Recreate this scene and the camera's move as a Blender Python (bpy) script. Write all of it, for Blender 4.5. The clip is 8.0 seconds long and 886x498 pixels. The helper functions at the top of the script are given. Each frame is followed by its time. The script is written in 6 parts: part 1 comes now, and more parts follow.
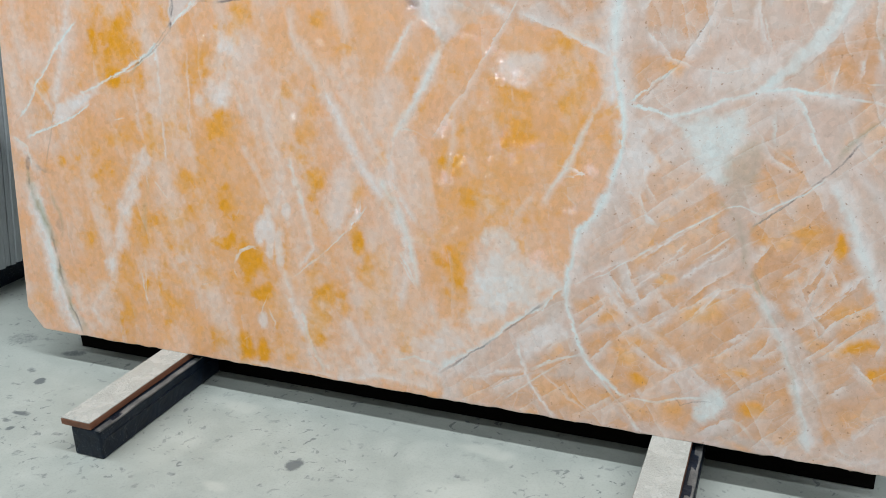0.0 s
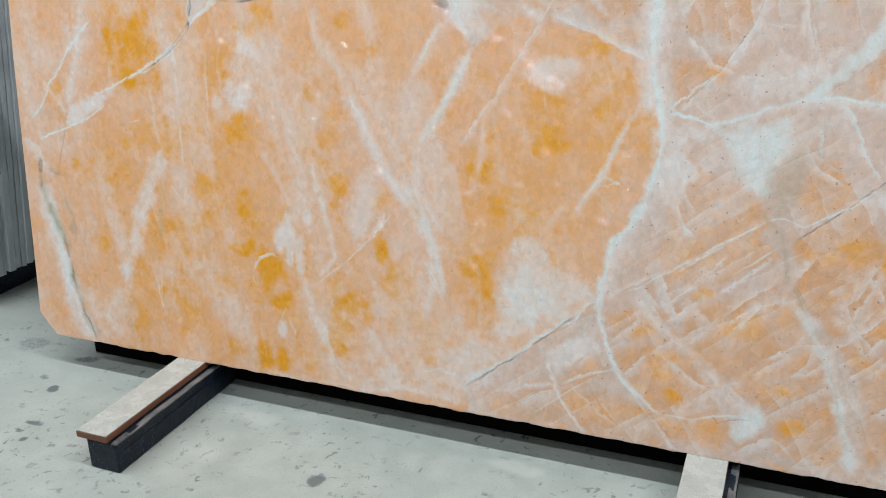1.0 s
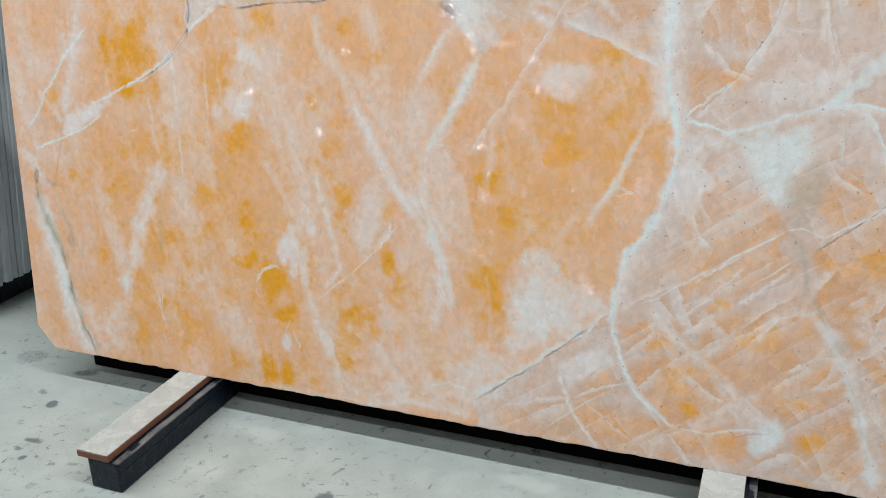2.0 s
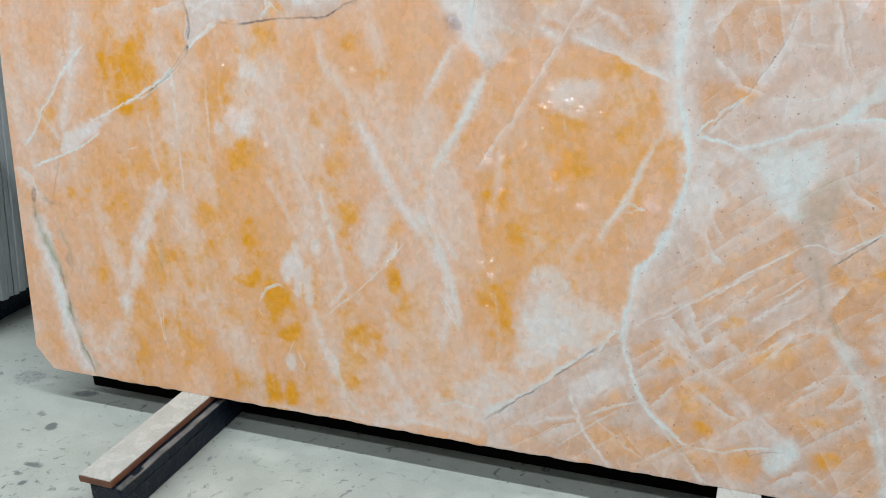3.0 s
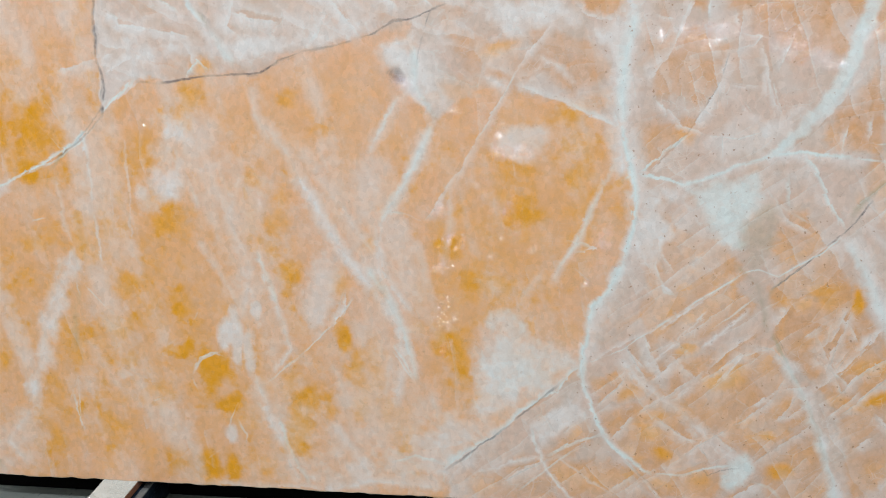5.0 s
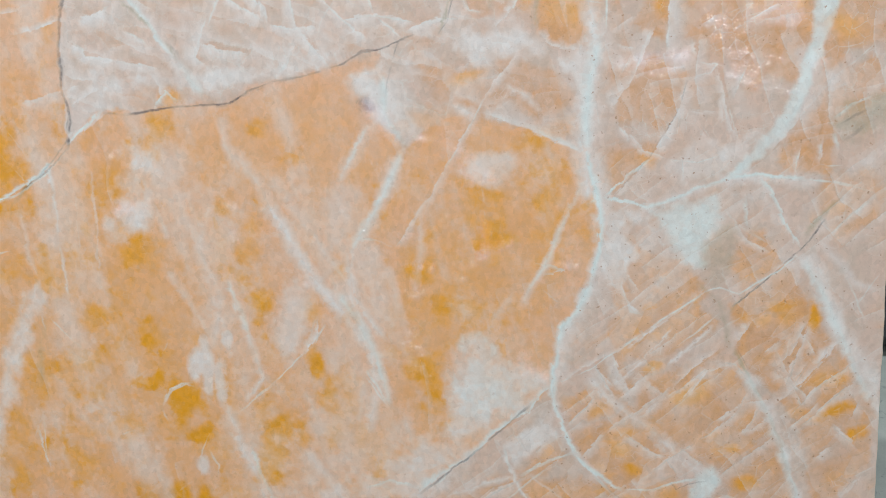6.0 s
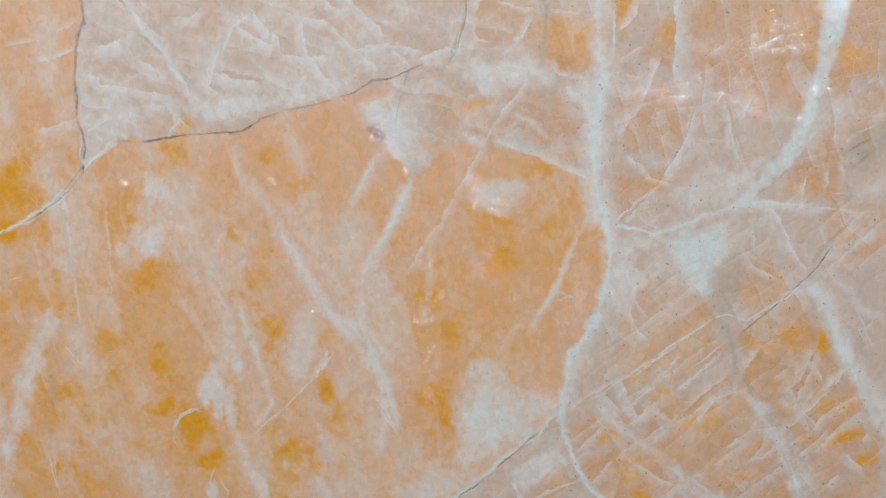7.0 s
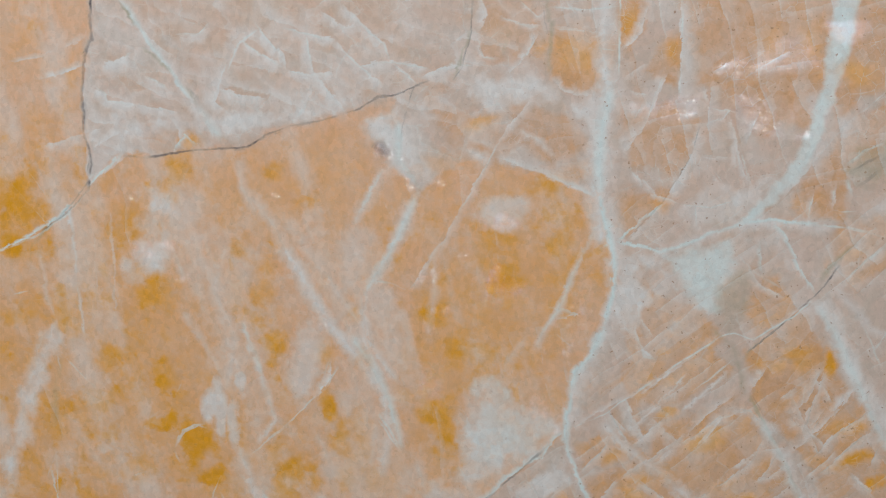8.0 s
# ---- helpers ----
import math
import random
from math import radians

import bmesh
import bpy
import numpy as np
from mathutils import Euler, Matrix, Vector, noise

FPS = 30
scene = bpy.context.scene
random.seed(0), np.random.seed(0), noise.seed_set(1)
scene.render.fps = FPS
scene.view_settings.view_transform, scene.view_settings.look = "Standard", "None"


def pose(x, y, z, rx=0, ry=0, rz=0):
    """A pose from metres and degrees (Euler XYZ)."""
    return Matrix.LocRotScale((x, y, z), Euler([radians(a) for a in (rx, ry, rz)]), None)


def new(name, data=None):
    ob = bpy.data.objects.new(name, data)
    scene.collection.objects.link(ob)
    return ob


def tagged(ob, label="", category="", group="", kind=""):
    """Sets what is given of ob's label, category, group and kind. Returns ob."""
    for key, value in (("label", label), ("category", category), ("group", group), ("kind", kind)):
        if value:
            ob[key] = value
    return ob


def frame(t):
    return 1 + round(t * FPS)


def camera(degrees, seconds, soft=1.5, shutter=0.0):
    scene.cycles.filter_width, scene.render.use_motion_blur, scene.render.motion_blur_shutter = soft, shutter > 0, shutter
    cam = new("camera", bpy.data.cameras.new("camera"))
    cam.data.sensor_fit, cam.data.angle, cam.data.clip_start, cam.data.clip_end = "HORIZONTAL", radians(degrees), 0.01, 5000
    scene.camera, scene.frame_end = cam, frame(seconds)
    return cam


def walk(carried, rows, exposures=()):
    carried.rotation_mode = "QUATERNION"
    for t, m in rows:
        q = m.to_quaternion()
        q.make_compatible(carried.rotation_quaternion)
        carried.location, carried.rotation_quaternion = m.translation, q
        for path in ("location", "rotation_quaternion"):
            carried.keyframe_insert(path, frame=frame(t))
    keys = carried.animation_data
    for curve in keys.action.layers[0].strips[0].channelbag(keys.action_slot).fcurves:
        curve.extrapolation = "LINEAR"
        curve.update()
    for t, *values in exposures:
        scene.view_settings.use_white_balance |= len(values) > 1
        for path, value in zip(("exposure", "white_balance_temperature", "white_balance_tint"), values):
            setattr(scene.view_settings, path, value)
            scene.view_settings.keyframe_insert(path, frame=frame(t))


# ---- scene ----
cam = camera(53.01, 8.0, soft=1.0)
ROWS = [
    (0, 0.4265, -2.2477, 1.5201, 69.69, 1.511, 21.524),
    (0.5, 0.3749, -2.2078, 1.5415, 69.33, 1.334, 21.765),
    (1, 0.3265, -2.1768, 1.5485, 68.986, 1.386, 21.851),
    (1.5, 0.2882, -2.1468, 1.5583, 68.662, 1.59, 21.732),
    (3, 0.2078, -2.0913, 1.5928, 68.948, 2.109, 20.68),
    (3.5, 0.1266, -2.0933, 1.6026, 69.311, 1.919, 19.527),
    (4, 0.0089, -2.1118, 1.6021, 69.786, 1.872, 15.752),
    (4.5, -0.0899, -2.1441, 1.5955, 70.921, 1.918, 11.463),
    (6, -0.2224, -2.225, 1.61, 73.424, 2.089, 4.39),
    (6.5, -0.2452, -2.2393, 1.6023, 74.565, 1.898, 3.531),
    (7, -0.2327, -2.2471, 1.6082, 75.323, 2.064, 4.729),
    (7.5, -0.2216, -2.2403, 1.5995, 76.098, 2.016, 5.466),
    (8, -0.2148, -2.2386, 1.6023, 76.499, 1.929, 5.5),
]
walk(cam, [(t, pose(x, y, z, rx, ry, rz)) for t, x, y, z, rx, ry, rz in ROWS],
     exposures=[(0.0, 0.0), (4.5, 0.0), (6.0, -0.06), (6.5, -0.1), (7.0, -0.2), (8.0, -0.36)])

# ---- light: rows of tube lamps under a high warehouse roof ----
world = bpy.data.worlds.new("world")
scene.world = world
world.use_nodes = True
world.node_tree.nodes["Background"].inputs["Color"].default_value = (0.75, 0.85, 1.0, 1)
world.node_tree.nodes["Background"].inputs["Strength"].default_value = 0.3


def tube_lamp(x, y, z, watts, length=3.0, width=0.16, turn=0.0, color=(0.92, 0.988, 1.03)):
    data = bpy.data.lights.new("tube_lamp", "AREA")
    data.shape, data.size, data.size_y = "RECTANGLE", length, width
    data.energy, data.color = watts, color
    ob = new("tube_lamp", data)
    ob.matrix_world = pose(x, y, z, 0, 0, turn)
    return tagged(ob, "long white tube lamp under the warehouse roof", "lamp", "roof lamps")


ROOF = 6.2
for lamp_x in (-6.0, -2.6, 0.8, 4.2):
    tube_lamp(lamp_x, -0.9, ROOF, 124)
    tube_lamp(lamp_x - 1.0, -4.2, ROOF, 74)
    tube_lamp(lamp_x, -7.5, ROOF, 24)


# ---- materials ----
class Mat:
    """A node material with short helpers."""

    def __init__(self, name):
        self.m = bpy.data.materials.new(name)
        self.m.use_nodes = True
        self.t = self.m.node_tree
        self.b = self.t.nodes["Principled BSDF"]

    def node(self, kind, **props):
        n = self.t.nodes.new(kind)
        for k, v in props.items():
            setattr(n, k, v)
        return n

    def link(self, a, b):
        self.t.links.new(a, b)

    def put(self, socket, value):
        if hasattr(value, "is_output"):
            self.link(value, socket)
        else:
            socket.default_value = value

    def coord(self, scale=(1, 1, 1), turn=(0, 0, 0)):
        c = self.node("ShaderNodeTexCoord")
        m = self.node("ShaderNodeMapping")
        m.inputs["Scale"].default_value = scale
        m.inputs["Rotation"].default_value = turn
        self.link(c.outputs["Object"], m.inputs["Vector"])
        return m.outputs["Vector"]

    def noise(self, vec, scale, detail=4.0, rough=0.55, warp=0.0):
        n = self.node("ShaderNodeTexNoise")
        n.inputs["Scale"].default_value, n.inputs["Detail"].default_value = scale, detail
        n.inputs["Roughness"].default_value, n.inputs["Distortion"].default_value = rough, warp
        self.link(vec, n.inputs["Vector"])
        return n.outputs["Fac"]

    def cells(self, vec, scale, feature="F1", out="Distance"):
        n = self.node("ShaderNodeTexVoronoi", feature=feature)
        n.inputs["Scale"].default_value = scale
        self.link(vec, n.inputs["Vector"])
        return n.outputs[out]

    def range(self, value, a, b, c=0.0, d=1.0):
        n = self.node("ShaderNodeMapRange")
        self.put(n.inputs["Value"], value)
        for key, v in zip(("From Min", "From Max", "To Min", "To Max"), (a, b, c, d)):
            n.inputs[key].default_value = v
        return n.outputs["Result"]

    def math(self, op, a, b=0.0):
        n = self.node("ShaderNodeMath", operation=op)
        self.put(n.inputs[0], a)
        self.put(n.inputs[1], b)
        return n.outputs[0]

    def mix(self, fac, a, b, blend="MIX"):
        n = self.node("ShaderNodeMix", data_type="RGBA", blend_type=blend)
        self.put(n.inputs["Factor"], fac)
        for key, v in (("A", a), ("B", b)):
            socket = [s for s in n.inputs if s.name == key and s.type == "RGBA"][0]
            self.put(socket, v if hasattr(v, "is_output") else (*v, 1))
        return [s for s in n.outputs if s.type == "RGBA"][0]

    def mask(self, name):
        n = self.node("ShaderNodeAttribute", attribute_name=name)
        s = self.node("ShaderNodeSeparateColor")
        self.link(n.outputs["Color"], s.inputs["Color"])
        return s.outputs

    def bump(self, height, strength, distance=0.002, onto=None):
        n = self.node("ShaderNodeBump")
        self.put(n.inputs["Strength"], strength)
        n.inputs["Distance"].default_value = distance
        self.link(height, n.inputs["Height"])
        if onto:
            self.link(onto, n.inputs["Normal"])
        return n.outputs["Normal"]

    def done(self, color, rough, normal=None, metal=0.0, spec=0.5):
        self.put(self.b.inputs["Base Color"], color if hasattr(color, "is_output") else (*color, 1))
        self.put(self.b.inputs["Roughness"], rough)
        self.b.inputs["Metallic"].default_value = metal
        self.put(self.b.inputs["Specular IOR Level"], spec)
        if normal:
            self.link(normal, self.b.inputs["Normal"])
        return self.m


def honey_onyx():
    """Polished crystal stone: peach, amber, milky veils, pale veins, grey and olive seams, from the mesh's masks."""
    m = Mat("honey_onyx")
    tone, seam, more = m.mask("tone"), m.mask("seam"), m.mask("more")
    vec = m.coord()
    fine = m.noise(vec, 210, 3, 0.65)
    mid = m.noise(vec, 46, 6, 0.68, 0.5)
    cloud = m.noise(vec, 9, 5, 0.6, 0.8)
    half_mid = m.math("SUBTRACT", mid, 0.5)
    col = m.mix(m.range(cloud, 0.35, 0.68), (0.885, 0.485, 0.285), (0.845, 0.55, 0.40))
    col = m.mix(tone["Red"], col, m.mix(m.range(cloud, 0.4, 0.65), (0.76, 0.545, 0.455), (0.70, 0.535, 0.45)))
    col = m.mix(m.math("MULTIPLY", more["Red"], 0.92), col, (0.76, 0.40, 0.21))
    deep = m.range(m.math("ADD", tone["Green"], m.math("MULTIPLY", half_mid, 0.2)), 0.05, 0.8)
    col = m.mix(deep, col, (0.90, 0.43, 0.14))
    deeper = m.range(m.math("ADD", tone["Green"], m.math("MULTIPLY", half_mid, 0.35)), 0.45, 1.02)
    col = m.mix(deeper, col, (0.89, 0.375, 0.012))
    veil = m.range(m.math("ADD", tone["Blue"], m.math("MULTIPLY", half_mid, 0.17)), 0.03, 0.95)
    col = m.mix(veil, col, (0.87, 0.79, 0.765))
    vein = m.range(m.math("ADD", seam["Red"], m.math("MULTIPLY", half_mid, 0.28)), 0.05, 0.9)
    col = m.mix(vein, col, (0.80, 0.835, 0.825))
    col = m.mix(m.math("MULTIPLY", seam["Blue"], 0.72), col, (0.40, 0.35, 0.215))
    col = m.mix(m.math("MULTIPLY", seam["Green"], m.range(mid, 0.35, 0.6, 0.45, 1.0)), col, (0.15, 0.125, 0.13))
    # small brown flecks and a fine crystal grain
    fleck = m.range(m.noise(vec, 80, 2, 0.5), 0.66, 0.74)
    col = m.mix(m.math("MULTIPLY", fleck, m.math("MULTIPLY", more["Green"], 0.65)), col, (0.42, 0.19, 0.09))
    grain = m.range(m.math("ADD", m.math("MULTIPLY", fine, 0.45), m.math("MULTIPLY", mid, 0.55)), 0.3, 0.7, 0.90, 1.06)
    col = m.mix(1.0, col, m.mix(grain, (0, 0, 0), (1, 1, 1)), "MULTIPLY")
    # each small crystal catches a little more or less light inside, with hairline borders
    small = m.node("ShaderNodeTexVoronoi")
    small.inputs["Scale"].default_value = 75
    m.link(m.coord((1, 1, 0.75), (0, 0.45, 0)), small.inputs["Vector"])
    part_of = m.node("ShaderNodeSeparateColor")
    m.link(small.outputs["Color"], part_of.inputs["Color"])
    col = m.mix(1.0, col, m.mix(m.range(part_of.outputs["Red"], 0, 1, 0.91, 1.0), (0, 0, 0), (1, 1, 1)), "MULTIPLY")
    hair = m.math("MULTIPLY", m.range(m.cells(m.coord((1, 1, 1.4), (0, -0.5, 0)), 34, "DISTANCE_TO_EDGE"), 0.0, 0.035, 1, 0), m.range(m.noise(vec, 13, 4, 0.6), 0.5, 0.64, 0, 0.3))
    col = m.mix(m.math("MULTIPLY", hair, m.range(tone["Red"], 0, 1, 0.35, 1.0)), col, (0.84, 0.80, 0.78))
    nrm = m.bump(m.noise(vec, 14, 3, 0.5), 0.10, 0.004)
    # unfilled crystal pits that glint
    shards = m.node("ShaderNodeTexVoronoi")
    shards.inputs["Scale"].default_value = 170
    m.link(m.coord((1, 1, 1.5), (0.3, 0.2, 0.5)), shards.inputs["Vector"])
    away = m.node("ShaderNodeVectorMath", operation="SUBTRACT")
    m.link(shards.outputs["Color"], away.inputs[0])
    away.inputs[1].default_value = (0.5, 0.5, 0.5)
    tilt = m.node("ShaderNodeVectorMath", operation="DOT_PRODUCT")
    m.link(away.outputs["Vector"], tilt.inputs[0])
    m.link(vec, tilt.inputs[1])
    split = m.node("ShaderNodeSeparateXYZ")
    m.link(vec, split.inputs[0])
    high = split.outputs["Z"]
    wobble = m.math("MULTIPLY", m.noise(vec, 90, 2, 0.5), 0.003)
    pit = m.math("MULTIPLY", more["Blue"], m.range(m.noise(vec, 38, 3, 0.6), 0.455, 0.53))
    m.link(m.bump(m.math("ADD", m.math("SUBTRACT", m.math("MULTIPLY", tilt.outputs["Value"], 0.36), m.math("MULTIPLY", high, 0.5)), wobble), 1.0, 1.0), m.b.inputs["Coat Normal"])
    m.link(pit, m.b.inputs["Coat Weight"])
    m.b.inputs["Coat Roughness"].default_value = 0.06
    m.b.inputs["Coat IOR"].default_value = 1.75
    return m.done(col, m.range(mid, 0.3, 0.7, 0.26, 0.4), nrm, spec=0.34)


def concrete():
    m = Mat("worn_concrete")
    vec = m.coord()
    big, mid, fine = m.noise(vec, 1.1, 5, 0.6), m.noise(vec, 9, 6, 0.65, 0.4), m.noise(vec, 130, 3, 0.7)
    col = m.mix(m.range(big, 0.3, 0.7), (0.31, 0.335, 0.31), (0.40, 0.425, 0.39))
    col = m.mix(m.range(mid, 0.42, 0.75, 0, 0.6), col, (0.46, 0.48, 0.445))
    col = m.mix(m.range(fine, 0.5, 0.75, 0, 0.4), col, (0.24, 0.25, 0.24))
    speck = m.range(m.noise(vec, 30, 3, 0.6, 0.6), 0.60, 0.66)
    col = m.mix(m.math("MULTIPLY", speck, m.range(m.noise(vec, 2.6, 3, 0.6), 0.42, 0.60, 0.08, 0.9)), col, (0.14, 0.155, 0.155))
    stain = m.mask("stain")
    wet = m.range(m.math("ADD", stain["Red"], m.math("MULTIPLY", m.math("SUBTRACT", m.noise(vec, 60, 4, 0.7), 0.5), 0.9)), 0.35, 0.75)
    col = m.mix(m.math("MULTIPLY", wet, 0.9), col, (0.115, 0.13, 0.135))
    col = m.mix(m.math("MULTIPLY", stain["Green"], 0.6), col, (0.52, 0.53, 0.48))
    nrm = m.bump(m.math("ADD", mid, m.math("MULTIPLY", fine, 0.4)), 0.2, 0.003)
    return m.done(col, m.range(mid, 0.3, 0.7, 0.42, 0.62), nrm, spec=0.4)


def speckled(name, a, b, scale, rough, spec=0.4, bump=0.15, metal=0.0, stretch=(1, 1, 1), dist=0.002):
    """A plain surface with broad and fine mottling."""
    m = Mat(name)
    vec = m.coord(stretch)
    n1, n2 = m.noise(vec, scale, 5, 0.6, 0.3), m.noise(vec, scale * 9, 3, 0.65)
    col = m.mix(m.range(m.math("ADD", m.math("MULTIPLY", n1, 0.7), m.math("MULTIPLY", n2, 0.3)), 0.35, 0.65), a, b)
    return m.done(col, m.range(n1, 0.3, 0.7, rough * 0.85, min(1, rough * 1.2)), m.bump(n2, bump, dist), metal, spec)


def painted_steel():
    """Thick black paint with chips, pale specks and a lumpy skin."""
    m = Mat("black_painted_steel")
    vec = m.coord()
    lump, fine = m.noise(vec, 24, 5, 0.65, 0.5), m.noise(vec, 170, 2, 0.5)
    col = m.mix(m.range(lump, 0.35, 0.65), (0.003, 0.006, 0.012), (0.009, 0.016, 0.030))
    col = m.mix(m.math("MULTIPLY", m.range(fine, 0.66, 0.72), 0.6), col, (0.20, 0.22, 0.24))
    col = m.mix(m.range(m.noise(m.coord((1, 0.2, 1)), 40, 4, 0.7), 0.64, 0.74, 0, 0.4), col, (0.06, 0.07, 0.08))
    return m.done(col, m.range(lump, 0.3, 0.7, 0.3, 0.5), m.bump(lump, 0.8, 0.006), spec=0.25)


ONYX = honey_onyx()
CONCRETE = concrete()
RAW_EDGE = speckled("raw_stone_edge", (0.70, 0.52, 0.38), (0.82, 0.70, 0.60), 30, 0.5)
GAP_SHADE_BLACK = speckled("gap_shade_black", (0.002, 0.002, 0.002), (0.005, 0.004, 0.003), 14, 0.8, 0.04)
BLACK_STEEL = painted_steel()
STRIP_TOP = speckled("dusty_pale_stone_strip", (0.38, 0.385, 0.36), (0.50, 0.50, 0.47), 16, 0.26, 0.5, 0.8, dist=0.004)
STRIP_WOOD = speckled("red_brown_board", (0.14, 0.058, 0.034), (0.25, 0.11, 0.065), 26, 0.6, 0.3, 0.3, stretch=(1, 0.15, 1))
LIP_DUST = speckled("dust_on_black_paint", (0.03, 0.035, 0.04), (0.20, 0.19, 0.18), 22, 0.5, 0.4, 0.5)
GREY_STONE = speckled("grey_white_stone", (0.30, 0.325, 0.345), (0.50, 0.52, 0.53), 5, 0.55, 0.4, 0.3, stretch=(3, 3, 0.6))
SHADED_STONE = speckled("shaded_stone", (0.03, 0.032, 0.035), (0.06, 0.06, 0.06), 6, 0.4)
WALL_PAINT = speckled("warehouse_wall_paint", (0.30, 0.32, 0.32), (0.38, 0.40, 0.40), 1.3, 0.7)
ROOF_SHEET = speckled("roof_sheet", (0.25, 0.27, 0.28), (0.33, 0.35, 0.36), 0.8, 0.6)


# ---- helpers for meshes ----
def link_mesh(name, bm, material, parent=None, label=""):
    me = bpy.data.meshes.new(name)
    bm.to_mesh(me)
    bm.free()
    for mat in (material if isinstance(material, (list, tuple)) else [material]):
        me.materials.append(mat)
    ob = new(name, me)
    if parent:
        ob.parent = parent
    if label:
        ob["label"] = label
    return ob


def part(name, bm, material, parent, label=""):
    return link_mesh(name, bm, material, parent, label)


def box(bm, x0, x1, y0, y1, z0, z1, bevel=0.0, segments=2):
    """A bevelled block added to bm."""
    made = bmesh.ops.create_cube(bm, size=1.0, matrix=Matrix.Translation(((x0 + x1) / 2, (y0 + y1) / 2, (z0 + z1) / 2)) @ Matrix.Diagonal((x1 - x0, y1 - y0, z1 - z0, 1)))
    if bevel:
        edges = list({e for v in made["verts"] for e in v.link_edges})
        bmesh.ops.bevel(bm, geom=edges, offset=bevel, segments=segments, affect="EDGES", profile=0.5)
    return bm


def rumple(bm, amount, scale, seed=0.0):
    """Small dents and wobble."""
    for v in bm.verts:
        v.co += noise.noise_vector(v.co * scale + Vector((seed, seed, seed))) * amount
    return bm


def base_of(name, x, y, z, label, category, group="", kind=""):
    ob = new(name)
    ob.location = (x, y, z)
    ob.empty_display_size = 0.1
    return tagged(ob, label, category, group, kind)


CHANCE = np.random.RandomState(7).rand(256, 256).astype(np.float32)


def lattice(ix, iy, seed):
    """A repeatable random number in 0..1 for each whole-numbered cell."""
    return CHANCE[(ix.astype(np.int32) + seed * 37) & 255, (iy.astype(np.int32) + seed * 91) & 255]


def smooth_noise(x, y, seed):
    ix, iy = np.floor(x), np.floor(y)
    fx, fy = x - ix, y - iy
    fx, fy = fx * fx * (3 - 2 * fx), fy * fy * (3 - 2 * fy)
    a, b = lattice(ix, iy, seed), lattice(ix + 1, iy, seed)
    c, d = lattice(ix, iy + 1, seed), lattice(ix + 1, iy + 1, seed)
    return (a * (1 - fx) + b * fx) * (1 - fy) + (c * (1 - fx) + d * fx) * fy


def fractal(x, y, scale, seed, octaves=4, gain=0.5):
    """Fractal noise about -1..1; scale is in turns a metre."""
    total, size, norm = 0.0, 1.0, 0.0
    for n in range(octaves):
        total = total + size * (smooth_noise(x * scale + 17.3 * n, y * scale - 9.1 * n, seed + 31 * n) * 2 - 1)
        norm += size
        size, scale = size * gain, scale * 2.03
    return total / norm * 1.6


def crystal(x, y, scale, seed):
    """Jittered cells: a random value for each, and the distance to the border with the next, in cell sizes."""
    gx, gy = np.floor(x * scale), np.floor(y * scale)
    first = np.full(x.shape, 9.0)
    second = np.full(x.shape, 9.0)
    value = np.zeros(x.shape)
    for dx in (-1, 0, 1):
        for dy in (-1, 0, 1):
            cx, cy = gx + dx, gy + dy
            px = cx + 0.1 + 0.8 * lattice(cx, cy, seed)
            py = cy + 0.1 + 0.8 * lattice(cx, cy, seed + 7)
            d = np.hypot(x * scale - px, y * scale - py)
            nearer = d < first
            second = np.where(nearer, first, np.minimum(second, d))
            value = np.where(nearer, lattice(cx, cy, seed + 13), value)
            first = np.minimum(first, d)
    return value, second - first


def step(x, a, b):
    t = np.clip((x - a) / (b - a), 0, 1)
    return t * t * (3 - 2 * t)


# ---- the onyx slab: its own plane has u along the foot and v up the face ----
LEAN_BACK, FOOT = 7.6, 0.125
U0, U1, TOP, THICK = -2.18, 0.75, 1.72, 0.02
NU, NV = 1500, 880
EPS = 1e-6


def left_side(v):
    """The slab's left side: a cut corner at the foot, then slightly out of square."""
    return np.where(v < 0.075, -2.178 + (0.075 - v) * 0.95, -2.178 - 0.022 * np.clip((v - 0.075) / 0.9, 0, 1))


sv = np.linspace(0, TOP, NV)
foot_chip = 0.0025 * fractal(np.linspace(U0, U1, NU), np.zeros(NU), 26, 5)
us = np.linspace(0, 1, NU)
GU = left_side(sv)[:, None] * (1 - us) + U1 * us
GU[:, -1] += 0.0012 * fractal(np.zeros(NV), sv, 22, 8)
GV = np.repeat(sv[:, None], NU, 1)
GV[0] += foot_chip

GU, GV = GU.astype(np.float32), GV.astype(np.float32)
# the pattern's coordinates: bent at two sizes, and shifted crystal by crystal so that borders break like cleaved stone
bend = fractal(GU, GV, 7, 9, 2)
grain_a = crystal(GU * 0.8 + 0.25 * GV + 0.01 * bend, GV - 0.3 * GU, 26, 15)[0]
grain_b = crystal(GU + 0.006 * bend, GV * 1.2 + 0.2 * GU, 62, 16)[0]
WU = GU + 0.006 * fractal(GU, GV, 7, 1, 3) + 0.006 * (grain_a - 0.5) + 0.005 * (grain_b - 0.5)
WV = GV + 0.006 * fractal(GU, GV, 7, 3, 3) + 0.006 * (np.modf(grain_a * 7.3)[0] - 0.5) + 0.005 * (np.modf(grain_b * 7.3)[0] - 0.5)
